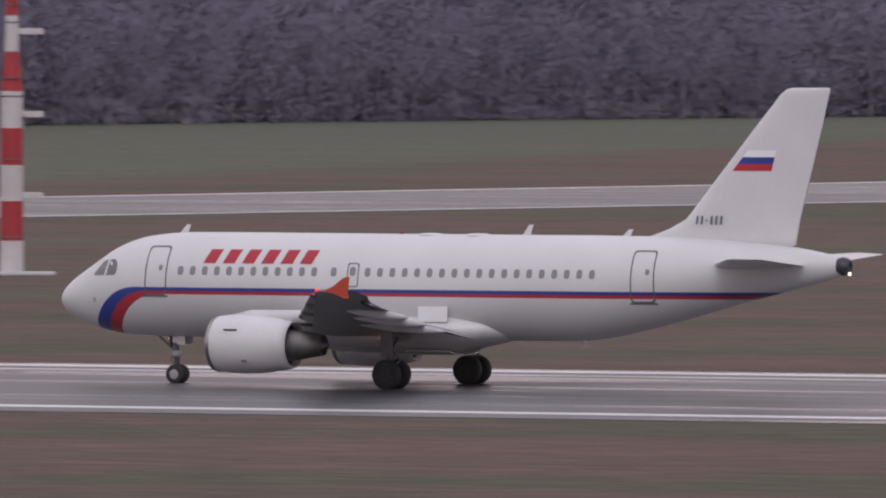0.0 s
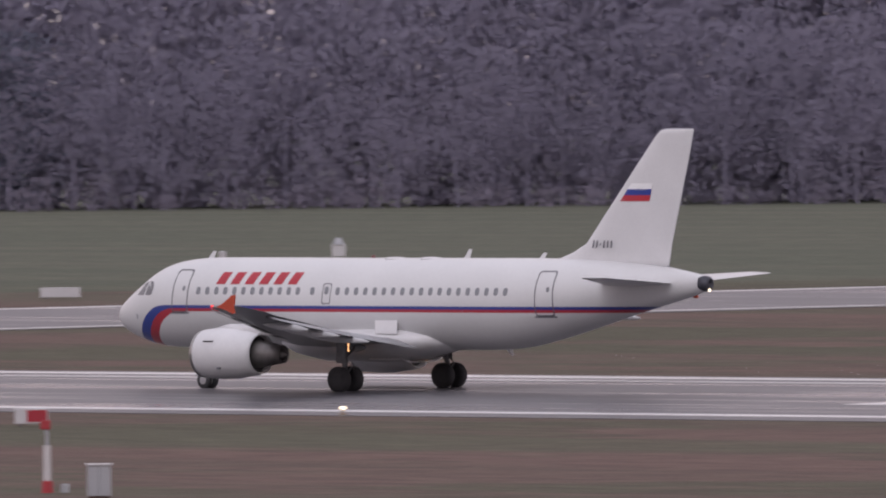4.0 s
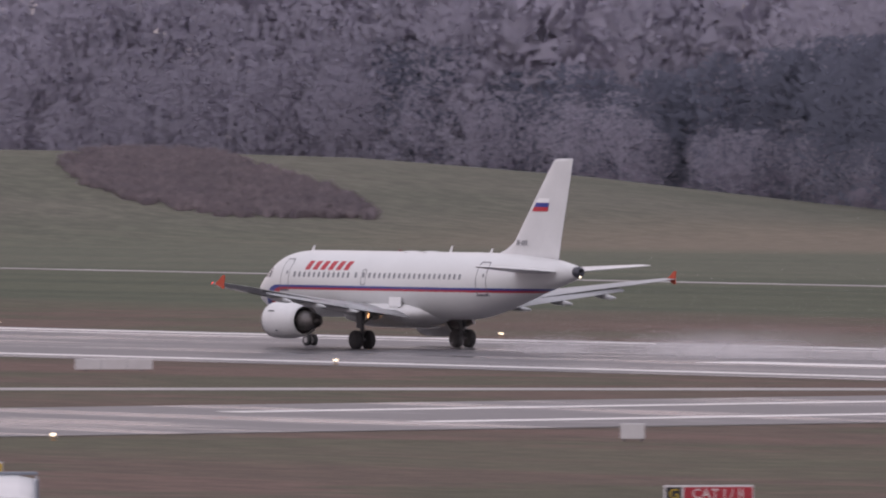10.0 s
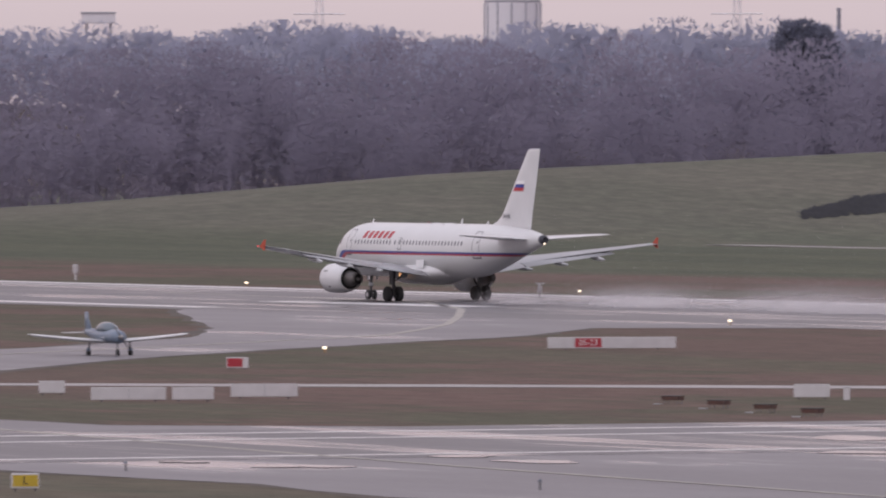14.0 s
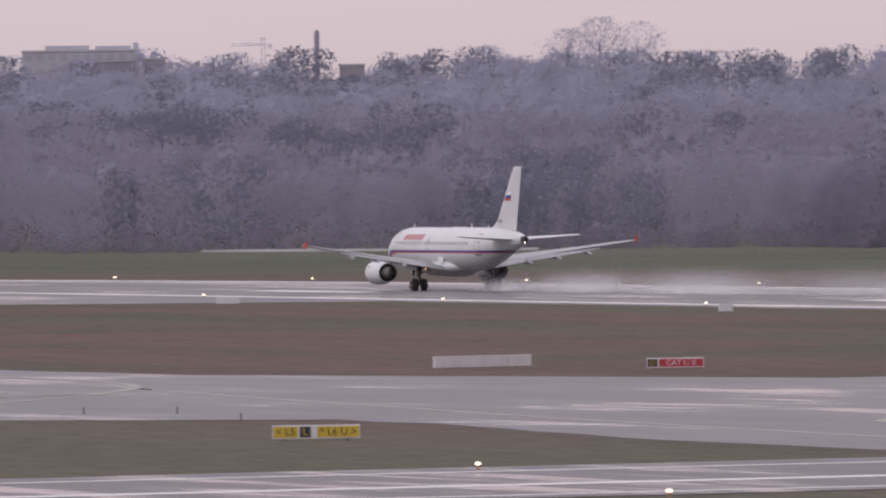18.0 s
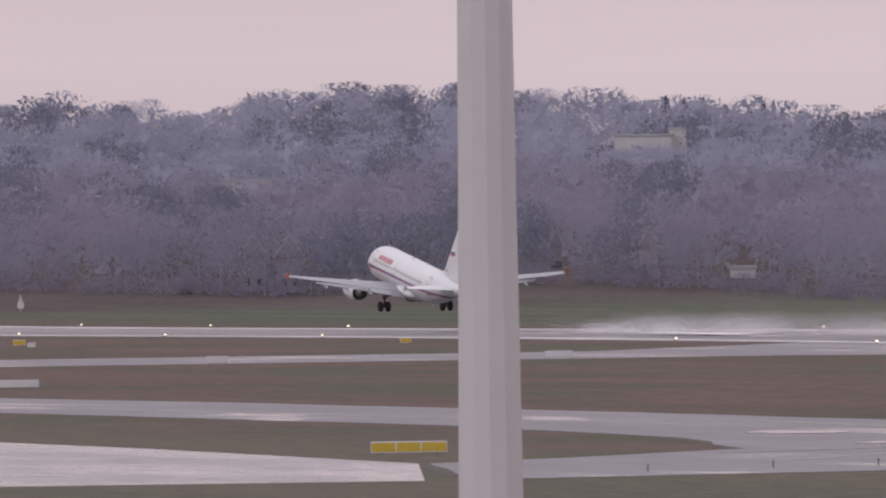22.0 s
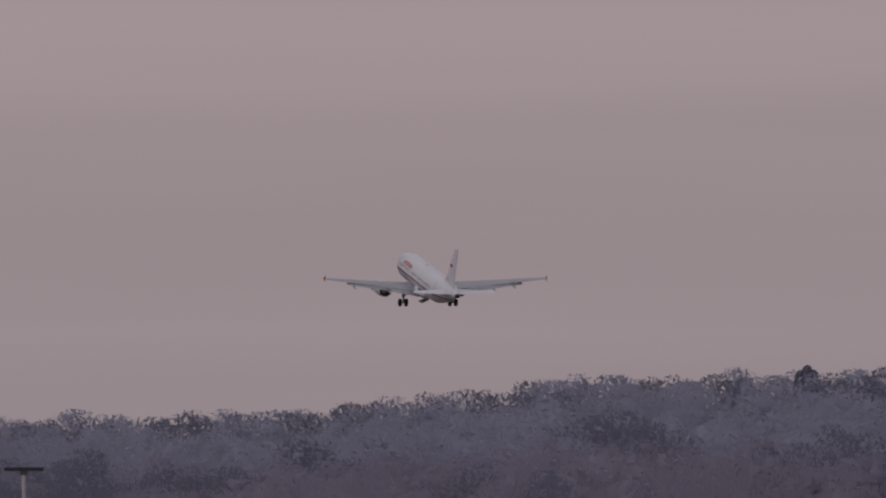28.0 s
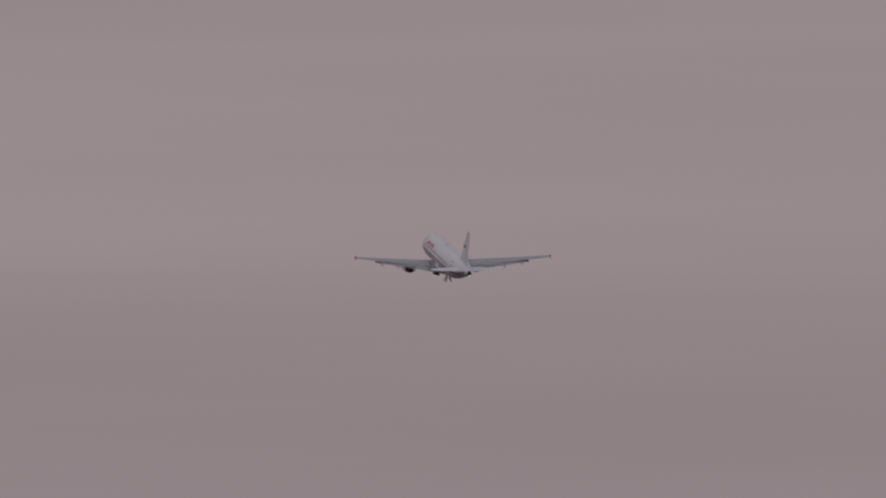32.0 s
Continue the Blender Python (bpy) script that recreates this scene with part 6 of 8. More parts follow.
sign((-765.2, 319.5), (-763.9, 322.8), 0.62, [(0.2, BLK, "U", INK_Y), (0.8, RED, "CAT I / II", INK_W)], "black and red sign reading CAT on winter grass")
sign((-737.5, 328.7), (-736.5, 331.0), 0.58, [(0.26, BLK, "", INK_Y), (0.74, RED, "05-23", INK_W)], "black and red sign reading 05-23 on winter grass")
sign((-831.4, 394.1), (-830.2, 396.8), 0.62, [(0.8, YEL, "", INK_B), (0.2, BLK, "", INK_Y)], "yellow sign beside the runway exit")
sign((-463.9, 223.5), (-463.5, 224.5), 0.58, [(1.0, YEL, "L", INK_B)], "small yellow sign with a black letter")
sign((-604.8, 232.7), (-603.3, 236.7), 0.66, [(0.3, YEL, "< L5", INK_B), (0.15, BLK, "L", INK_Y), (0.05, None, "", None), (0.5, YEL, "^ L6 U >", INK_B)], "yellow and black taxiway direction sign reading L5 L L6 U")
sign((-730.4, 232.1), (-729.0, 236.3), 0.66, [(0.33, YEL, "", INK_B), (0.33, YEL, "", INK_B), (0.34, YEL, "", INK_B)], "long yellow direction sign beside the apron")
sign((-878.0, 239.4), (-877.2, 242.6), 0.66, [(0.45, YEL, "< L6", INK_B), (0.15, BLK, "", INK_Y), (0.4, YEL, "^ L7", INK_B)], "yellow and black direction sign beyond the apron")
sign((-349.8, 419.9), (-349.0, 421.0), 0.62, [(0.3, None, "", None), (0.7, RED, "", INK_W)], "red and white sign at the runway's edge")
sign((-351.0, 512.9), (-349.6, 514.5), 0.66, [(1.0, RED, "", INK_W)], "red sign beyond the runway")
sign((-476.5, 300.0), (-475.8, 301.0), 0.62, [(0.75, RED, "", INK_W), (0.25, None, "", None)], "small red sign on winter grass")
sign((-673.9, 338.2), (-673.2, 339.2), 0.6, [(0.8, RED, "", INK_W), (0.2, None, "", None)], "small red sign on winter grass")
sign((-1328.9, 354.4), (-1328.6, 355.5), 0.6, [(0.8, RED, "", INK_W), (0.2, None, "", None)], "small red sign on far winter grass")
sign((-1339.8, 386.6), (-1339.4, 387.8), 0.6, [(1.0, YEL, "", INK_B)], "small yellow sign on far winter grass")
sign((-1291.8, 413.8), (-1291.5, 414.9), 0.55, [(1.0, YEL, "", INK_B)], "small yellow sign beside the runway")
for a, b, h in (((-1410.7, 402.5), (-1410.4, 403.7), 0.6), ((-1296.2, 362.4), (-1295.9, 363.8), 0.66), ((-1312.7, 380.3), (-1312.5, 381.1), 0.5), ((-290.5, 419.8), (-288.5, 421.6), 0.64), ((-477.3, 348.5), (-476.6, 349.3), 0.68), ((-621.9, 416.1), (-619.6, 419.8), 0.6), ((-654.6, 416.5), (-653.6, 418.1), 0.6),
                ((-675.3, 524.8), (-674.2, 526.2), 0.62), ((-591.6, 329.2), (-590.7, 330.8), 0.66), ((-620.0, 370.0), (-618.8, 372.0), 0.62), ((-603.0, 295.0), (-601.8, 298.6), 0.62), ((-601.6, 298.9), (-601.0, 300.9), 0.62),
                ((-606.0, 304.4), (-604.8, 307.6), 0.66), ((-619.0, 299.8), (-618.4, 301.0), 0.62), ((-780.0, 311.2), (-781.6, 318.4), 0.72), ((-539.3, 649.9), (-537.2, 651.3), 0.62), ((-1018.3, 292.4), (-1017.2, 295.6), 0.6), ((-1081.5, 287.9), (-1080.2, 292.4), 0.6), ((-1152.4, 383.0), (-1151.6, 385.4), 0.55),
                ((-998.7, 423.4), (-998.3, 424.5), 0.6), ((-730.0, 600.0), (-728.5, 602.0), 0.9), ((-1105, 420), (-1104, 421.8), 0.6), ((-1150, 350), (-1149.4, 351.8), 0.6)):
    sign(a, b, h, [], "blank white back of an airfield sign")
for x, y in ((-589.3, 331.0), (-566.5, 353.6), (-562.5, 367.1), (-558.0, 538.2), (-564.4, 551.6), (-724.6, 702.4)):
    ob = thing("marker_box", pose(x, y, 0, 0, 0, 55), "white marker box standing on winter grass", "box", "marker boxes")
    part("body", box(-0.16, 0.16, -0.12, 0.12, 0.0, 0.62, 0.02), M_SIGNCASE, ob)
    part("lid", box(-0.18, 0.18, -0.14, 0.14, 0.62, 0.66, 0.01), M_GREY, ob)


# slope indicator units: low dark boxes in rows
def slope_unit(x, y, rz):
    ob = thing("slope_indicator", pose(x, y, 0, 0, 0, rz), "low dark approach slope indicator box on short legs", "runway light", "slope indicators")
    part("housing", box(-0.46, 0.46, -0.4, 0.4, 0.2, 0.4, 0.05), M_RUST, ob)
    part("hood", box(-0.48, 0.48, -0.42, 0.42, 0.4, 0.43, 0.01), M_DARK, ob)
    for dx in (-0.35, 0.35):
        for dy in (-0.28, 0.28):
            part("leg", tube([(dx, dy, 0), (dx, dy, 0.23)], 0.025, 6), M_STRUT, ob)
    part("pad", box(-0.8, -0.4, -0.7, -0.5, 0.0, 0.05), M_GREY, ob, "grey concrete pad")
    return ob


first = slope_unit(-398.1, 410.2, 40)
for x, y in ((-395.9, 417.6), (-395.0, 426.0), (-394.0, 434.0), (-391.5, 402.8), (-585.0, 318.6), (-575.3, 315.9), (-566.4, 313.6), (-557.4, 311.2)):
    copy_thing(first, pose(x, y, 0, 0, 0, 40))


# ---- masts and posts
def banded(name, levels, parent, colours, n=20, x=0.0, y=0.0):
    """A stack of round sections, each an own part; levels: z and radius."""
    for i, ((z0, r0), (z1, r1)) in enumerate(zip(levels, levels[1:])):
        part(name, turned([(z0, r0), (z1, r1)], "z", n, (x, y, 0)), colours[i % len(colours)], parent)


ob = thing("glide_slope_mast", pose(-328.2, 661.7, 0, 0, 0, 28), "tall red and white banded antenna mast beyond the runway", "mast")
banded("mast_section", [(0, 0.64), (1.9, 0.64), (4.1, 0.63), (6.1, 0.62), (8.15, 0.62), (10.2, 0.61), (12.4, 0.4), (14.4, 0.37), (17.2, 0.3), (17.5, 0.2)], ob, [M_MASTWHITE, M_MASTRED, M_MASTWHITE, M_MASTRED, M_MASTWHITE, M_MASTRED, M_MASTWHITE, M_MASTRED, M_MASTRED])
for z in (4.25, 8.75, 13.35):
    arm = part("antenna_arm", box(0.35, 1.75, -0.12, 0.12, z, z + 0.34, 0.03), M_MASTWHITE, ob, "white antenna arm")
    part("bracket", tube([(0.2, 0, z - 0.1), (1.0, 0, z + 0.1)], 0.04, 6), M_STRUT, arm)
for z in (2.1, 6.4, 9.9, 10.9, 14.0, 15.0):
    part("hoop", turned([(z, 0.66 if z < 11.5 else 0.42), (z + 0.06, 0.66 if z < 11.5 else 0.42)], "z", 16), M_STRUT, ob)
part("pad", box(-1.6, 2.4, -1.4, 1.4, 0.0, 0.16, 0.03), M_SIGNCASE, ob, "pale concrete pad")


def banded_post(x, y, h, r, label, bands=7):
    ob = thing("banded_post", pose(x, y, 0), label, "post", "banded posts")
    banded("post_section", [(h * k / bands, r) for k in range(bands + 1)], ob, [M_MASTRED, M_MASTWHITE], 8)
    part("cap", turned([(h, r * 1.1), (h + 0.1, r * 0.5)], "z", 8), M_GREY, ob)
    return ob


px, py = polar(27.02, 757)
banded_post(px, py, 8.6, 0.15, "slim red and white banded post beyond the runway", 7)
px, py = polar(40.57, 800)
banded_post(px, py, 6.9, 0.16, "slim red and white banded post in the far grass", 9)


def approach_post(x, y, flip):
    ob = thing("approach_post", pose(x, y, 0, 0, 0, 35), "white frangible post with a red head and foot", "post", "approach posts")
    part("foot", turned([(0, 0.2), (0.42, 0.17)], "z", 10), M_MASTRED, ob, "red foot")
    part("body", turned([(0.42, 0.14), (1.65, 0.13)], "z", 10), M_MASTWHITE, ob, "white body")
    part("rod", turned([(1.65, 0.06), (2.2, 0.06)], "z", 8), M_GREY, ob)
    part("head", box(-0.22, 0.12, -0.1, 0.1, 2.2, 2.52, 0.04), M_MASTRED, ob, "red lamp head")
    part("junction_box", box(-0.62 * flip - 0.14, -0.62 * flip + 0.14, -0.15, 0.15, 0.0, 0.3, 0.03), M_GREY, ob, "grey junction box")
    return ob


for x, y, fl in ((-243.0, 377.6, 1), (-250.9, 361.6, 1), (-259.9, 380.9, 1), (-294.6, 355.3, -1)):
    approach_post(x, y, fl)
ob = thing("grey_cabinet", pose(-288.9, 351.2, 0, 0, 0, 40), "grey metal switch cabinet on the grass", "cabinet")
part("body", box(-0.4, 0.4, -0.3, 0.3, 0.1, 1.15, 0.03), M_GREY, ob)
part("lid", box(-0.45, 0.45, -0.35, 0.35, 1.15, 1.2, 0.015), M_SIGNCASE, ob)
part("plinth", box(-0.36, 0.36, -0.26, 0.26, 0, 0.1), M_RUST, ob)
part("door_gap", box(-0.01, 0.01, -0.306, -0.298, 0.15, 1.1), M_LINE, ob)

ob = thing("windsock", pose(-309.2, 343.0, 0, 0, 0, 42), "drooping red and white windsock on a banded pole", "windsock")
banded("pole_section", [(0.0, 0.17), (0.62, 0.16), (1.22, 0.15), (1.82, 0.145), (2.42, 0.14), (2.95, 0.13)], ob, [M_MASTRED, M_MASTWHITE], 10)
part("pivot", tube([(0, 0, 2.95), (0, 0, 3.75)], 0.05, 8), M_STRUT, ob)
part("hoop", turned([(-0.05, 0.43), (0.05, 0.43)], "x", 16, (0.12, 0, 3.35)), M_RUST, ob)
sock = [(0.12, 3.36, 0.38), (0.62, 3.2, 0.35), (1.15, 2.9, 0.3), (1.65, 2.5, 0.26), (2.1, 2.1, 0.21), (2.5, 1.83, 0.16)]
for i, ((xa, za, ra), (xb, zb, rb)) in enumerate(zip(sock, sock[1:])):
    part("sock_section", tube([(xa, 0, za), (xb, 0, zb)], [ra, rb], 12), (M_SOCKRED, M_SOCKWHITE)[i % 2], ob, "faded fabric section", True)
part("slab", box(-0.9, 0.7, -0.5, 0.5, 0, 0.06), M_SIGNCASE, ob)
part("lamp_bar", tube([(-0.5, 0, 3.75), (0.5, 0, 3.75)], 0.03, 6), M_STRUT, ob)


# floodlight mast with a wide red platform
px, py = polar(58.22, 400)
ob = thing("floodlight_mast", pose(px, py, 0, 0, 0, 58), "high floodlight mast, red and white bands and a red platform", "mast")
levels, cols = [(0, 0.31)], []
z = 0.0
for dz, m in [(1.2, M_MASTWHITE), (0.6, M_MASTRED), (0.6, M_MASTWHITE), (0.62, M_MASTRED), (0.62, M_MASTWHITE), (0.58, M_MASTRED), (0.75, M_MASTWHITE), (0.55, M_MASTRED), (5.85, M_MASTGREY)] + [(0.53, M_MASTRED), (0.53, M_MASTWHITE)] * 5:
    z += dz
    levels.append((z, 0.31 - 0.0085 * z))
    cols.append(m)
shift = 18.0 - z
levels = [(lz + (shift if i else 0), r) for i, (lz, r) in enumerate(levels)]
banded("mast_section", levels, ob, cols, 28)
part("collar", turned([(11.05 + shift, 0.36), (11.15 + shift, 0.36)], "z", 18), M_STRUT, ob)
part("platform", turned([(17.97, 0.3), (18.07, 2.2), (18.15, 2.9), (18.23, 2.9), (18.27, 0.5), (18.55, 0.05)], "z", 28), M_MASTRED, ob, "red round platform")
for k in range(8):
    a = k * math.pi / 4 + 0.2
    c = Matrix.Rotation(a, 4, "Z")
    bm = box(2.45, 3.2, -0.28, 0.28, 17.93, 18.15, 0.05)
    bmesh.ops.transform(bm, matrix=c, verts=bm.verts)
    part("floodlight", bm, M_GREY, ob, "grey floodlight head")
part("spike", tube([(0, 0, 18.55), (0, 0, 19.85)], 0.03, 6), M_STRUT, ob)
part("aerial_pipe", tube([(-0.5, 0, 14.4), (-0.5, 0, 16.1)], 0.05, 8), M_MASTGREY, ob)
part("aerial_arm", tube([(-0.5, 0, 15.9), (-1.28, 0, 15.9), (-1.28, 0, 16.3)], 0.04, 8), M_MASTGREY, ob)
for zz in (14.75, 15.8):
    part("aerial_clamp", tube([(-0.5, 0, zz), (0, 0, zz)], 0.03, 6), M_STRUT, ob)
part("obstruction_lamp", box(-0.62, -0.3, -0.16, 0.16, 4.7, 5.05, 0.05), M_SOCKRED, ob, "red lamp box")
part("obstruction_lamp", box(0.28, 0.6, -0.16, 0.16, 4.7, 5.05, 0.05), M_SOCKRED, ob, "red lamp box")
part("arm", tube([(0.2, 0, 6.4), (0.95, 0, 6.4)], 0.03, 6), M_STRUT, ob)
part("camera_housing", box(0.75, 1.0, -0.12, 0.12, 6.45, 6.95, 0.04), M_SIGNCASE, ob, "small white camera housing")

# grey lamp column close to the terrace
px, py = polar(71.855, 58)
ob = thing("lamp_column", pose(px, py, 0, 0, 0, 72), "plain grey tapered steel lamp column", "column")
part("shaft", turned([(0.0, 0.31), (0.4, 0.31), (6.0, 0.222), (14.8, 0.127), (20.0, 0.088)], "z", 12), M_COLUMN, ob, "grey steel shaft with flat faces")
part("flange", turned([(0.0, 0.45), (0.05, 0.45), (0.06, 0.3)], "z", 24), M_STRUT, ob)
part("cap", turned([(20.0, 0.09), (20.1, 0.02)], "z", 16), M_STRUT, ob)

# small floodlight tower on the apron
ob = thing("apron_floodlight", pose(-790.1, 217.0, 0, 0, 0, 74), "slim red and white floodlight tower on a grey block", "mast")
part("block", box(-0.45, 0.45, -0.45, 0.45, 0, 1.5, 0.05), M_COLUMN, ob, "grey concrete block")
banded("tower_section", [(1.5, 0.2), (2.5, 0.19), (4.0, 0.18), (5.2, 0.17), (6.6, 0.16), (8.0, 0.14), (9.4, 0.13), (10.4, 0.12)], ob, [M_MASTWHITE, M_MASTWHITE, M_MASTRED, M_MASTWHITE, M_MASTRED, M_MASTWHITE, M_MASTRED], 10)
part("box", box(-0.3, 0.3, -0.25, 0.25, 2.45, 2.85, 0.03), M_DARK, ob)
part("crossbar", box(-1.45, 1.45, -0.12, 0.12, 10.35, 10.45, 0.02), M_DARK, ob)
for dx in (-1.1, -0.6, 0.6, 1.1):
    part("floodlight", box(dx - 0.25, dx + 0.25, -0.3, 0.3, 10.12, 10.34, 0.05), M_DARK, ob, "dark floodlight head")
part("beacon", turned([(10.45, 0.08), (10.7, 0.05)], "z", 8), M_SOCKRED, ob)
part("ring", turned([(4.85, 0.28), (5.15, 0.3), (5.2, 0.18)], "z", 12), M_SOCKRED, ob)


# ---- the hut with its lookout, carport and aerials beyond the runway
def hut():
    x, y = polar(45.73, 1118)
    ob = thing("lookout_hut", Matrix.Translation((x, y, 0)) @ pose(0, 0, 0, 0, 0, 45.7), "flat white hut with brown panels and a glazed lookout", "building")
    w, h = 8.1, 4.35
    part("wall", box(-w, w, 0.0, 7.0, 0, h), M_PLASTER, ob, "white rendered wall")
    for a, b in ((-5.7, -2.15), (2.25, 5.65)):
        part("dark_panel", box(a, b, -0.06, 0.02, 0.0, h - 0.12), M_BROWNPANEL, ob, "dark brown cladding panel")
    part("roof", box(-w - 0.15, w + 0.15, -0.25, 7.2, h, h + 0.16, 0.02), M_GREY, ob, "flat roof with a grey edge")
    for cx in (-7.35, -6.4, 6.35, 7.3):
        win = part("window", box(cx - 0.33, cx + 0.33, -0.03, 0.03, 1.0, 2.75), M_HUTGLASS, ob, "dark narrow window")
        part("frame", box(cx - 0.42, cx - 0.33, -0.05, 0.02, 0.95, 2.8), M_PLASTER, win)
        part("sill", box(cx - 0.42, cx + 0.42, -0.08, 0.02, 0.9, 0.98), M_SIGNCASE, win)
    door = part("door", box(-0.55, 0.35, -0.05, 0.02, 0.05, 2.75), M_HUTGLASS, ob, "glazed entrance door")
    for z0, z1 in ((0.05, 0.15), (0.95, 1.1), (2.35, 2.45), (2.68, 2.78)):
        part("rail", box(-0.55, 0.35, -0.07, -0.04, z0, z1), M_PLASTER, door)
    for xx in (-0.6, 0.35):
        part("jamb", box(xx, xx + 0.07, -0.07, -0.03, 0.0, 2.8), M_PLASTER, door)
    for cx in (-1.7, 1.6):
        part("window", box(cx - 0.4, cx + 0.4, -0.03, 0.03, 2.15, 2.65), M_HUTGLASS, ob, "small dark window")
    part("lamp", box(0.4, 0.9, -0.2, -0.02, 2.55, 2.65), M_NAVWHITE, ob, "small lit porch lamp")
    part("notice", box(3.0, 3.85, -0.1, -0.06, 1.2, 1.85), M_SIGNCASE, ob, "pale notice board")
    # lookout above
    a, b, z0, z1 = -3.95, 3.7, 4.5, 7.15
    part("lookout_body", box(a + 0.3, b - 0.3, 0.3, 5.5, z0, z0 + 0.25), M_PLASTER, ob)
    part("lookout_roof", box(a, b, -0.1, 6.0, z1 - 0.95, z1, 0.04), M_PLASTER, ob, "white fascia of the lookout roof")
    n = 4
    for k in range(n + 1):
        xx = a + 0.15 + (b - a - 0.3) * k / n
        part("mullion", box(xx - 0.17, xx + 0.17, 0.05, 0.4, z0, z1 - 0.95), M_PLASTER, ob)
    for k in range(n):
        xa, xb = a + 0.32 + (b - a - 0.3) * k / n, a - 0.02 + (b - a - 0.3) * (k + 1) / n
        bm = bmesh.new()
        lean = 0.16
        vs = [bm.verts.new(p) for p in ((xa + (lean if k < 2 else 0), 0.32, z0), (xb - (lean if k > 1 else 0), 0.32, z0), (xb, 0.12, z1 - 0.95), (xa, 0.12, z1 - 0.95))]
        bm.faces.new(vs)
        part("lookout_pane", bm, M_HUTGLASS, ob, "dark slanted lookout pane")
    part("lookout_back", box(a + 0.3, b - 0.3, 1.2, 5.4, z0, z1 - 0.95), M_DARK, ob)
    part("plate", box(2.75, 3.4, -0.14, -0.1, z1 - 0.7, z1 - 0.35), M_SIGNYELLOW, ob, "small yellow plate")
    banded("roof_mast_section", [(z1, 0.3), (z1 + 0.7, 0.29), (z1 + 1.4, 0.28), (z1 + 2.1, 0.2), (z1 + 4.4, 0.12)], ob, [M_MASTWHITE, M_MASTRED, M_MASTWHITE, M_BUSGREY], 10, -0.1, 2.0)
    part("radar_head", turned([(z1 + 4.4, 0.45), (z1 + 4.6, 0.5), (z1 + 4.95, 0.5), (z1 + 5.0, 0.3)], "z", 14, (-0.1, 2.0, 0)), M_SIGNCASE, ob, "white radar head")
    part("radar_bar", box(-2.2, 2.0, 1.95, 2.05, z1 + 4.9, z1 + 4.96), M_BROWNPANEL, ob, "thin dark turning bar")
    part("roof_box", box(2.6, 4.0, 1.0, 2.4, z1 + 0.1, z1 + 1.25, 0.03), M_SIGNCASE, ob, "white box on the roof")
    bm = box(3.9, 5.3, 0.9, 2.6, z1 - 0.1, z1 + 0.85, 0.03)
    bmesh.ops.rotate(bm, cent=(3.9, 1.5, z1 + 0.4), matrix=Matrix.Rotation(radians(24), 3, "Y"), verts=bm.verts)
    part("dish", bm, M_GREY, ob, "grey slatted dish")
    part("handrail", tube([(a, 0.2, z1 + 0.3), (b, 0.2, z1 + 0.3)], 0.03, 6), M_SIGNCASE, ob)
    # carport and its vehicles
    cp = thing("carport", Matrix.Translation((x, y, 0)) @ pose(0, 0, 0, 0, 0, 45.7), "open carport with a thin white roof beside the hut", "carport")
    part("roof", box(8.3, 13.9, 0.5, 6.5, 3.15, 3.35, 0.03), M_PLASTER, cp)
    for xx in (8.5, 13.7):
        part("post", tube([(xx, 0.8, 0), (xx, 0.8, 3.15)], 0.05, 8), M_STRUT, cp)
    for cx, m, turn in ((9.6, M_VANDARK, 0), (13.0, M_SILVER, 84)):
        v = thing("parked_car", Matrix.Translation((x, y, 0)) @ pose(0, 0, 0, 0, 0, 45.7) @ Matrix.Translation((cx, 3.2, 0)) @ pose(0, 0, 0, 0, 0, turn), ("silver" if turn else "dark") + " estate car parked under the carport", "car", "vehicles under the carport")
        bm = box(-1.0, 1.0, -2.3, 2.3, 0.35, 1.15, 0.12)
        add_box(bm, -0.85, 0.85, -1.0, 2.1, 1.05, 1.62, 0.15)
        part("body", bm, m, v)
        part("windscreen", box(-0.72, 0.72, -1.05, -0.98, 1.15, 1.52, 0.03), M_HUTGLASS, v)
        for dx in (-0.86, 0.86):
            for y0, y1 in ((-0.75, 0.2), (0.28, 1.1), (1.18, 1.9)):
                part("side_window", box(dx - 0.015, dx + 0.015, y0, y1, 1.15, 1.52, 0.01), M_HUTGLASS, v)
        for dx in (-0.85, 0.85):
            for dy in (-1.5, 1.5):
                part("wheel", turned([(-0.1, 0.15), (-0.1, 0.33), (0.1, 0.33), (0.1, 0.15)], "x", 14, (dx, dy, 0.33)), M_TYRE, v)
            part("headlamp", box(dx * 0.75 - 0.15, dx * 0.75 + 0.15, -2.34, -2.28, 0.75, 0.92, 0.02), M_GREY, v)


hut()


def aerial(a, d, h, kind):
    x, y = polar(a, d)
    ob = thing("field_aerial", pose(x, y, height(x, y), 0, 0, a), "white meteorological aerial standing in the far grass", "antenna", "field aerials")
    part("post", tube([(0, 0, 0), (0, 0, h)], 0.09, 8), M_SIGNCASE, ob)
    if kind == 0:
        part("drum", turned([(h * 0.45, 0.2), (h * 0.5, 0.24), (h, 0.24), (h + 0.05, 0.15)], "z", 12), M_MASTGREY, ob)
    elif kind == 1:
        part("screen", box(-0.5, 0.5, -0.3, 0.3, 0.5, 1.4, 0.05), M_SIGNCASE, ob)
        part("hood", turned([(1.4, 0.45), (1.9, 0.2)], "z", 10), M_GREY, ob)
    else:
        part("crossbar", tube([(-0.35, 0, h), (0.35, 0, h)], 0.04, 6), M_MASTGREY, ob)
        part("sensor", box(-0.18, 0.18, -0.15, 0.15, h * 0.5, h * 0.85, 0.05), M_MASTGREY, ob)


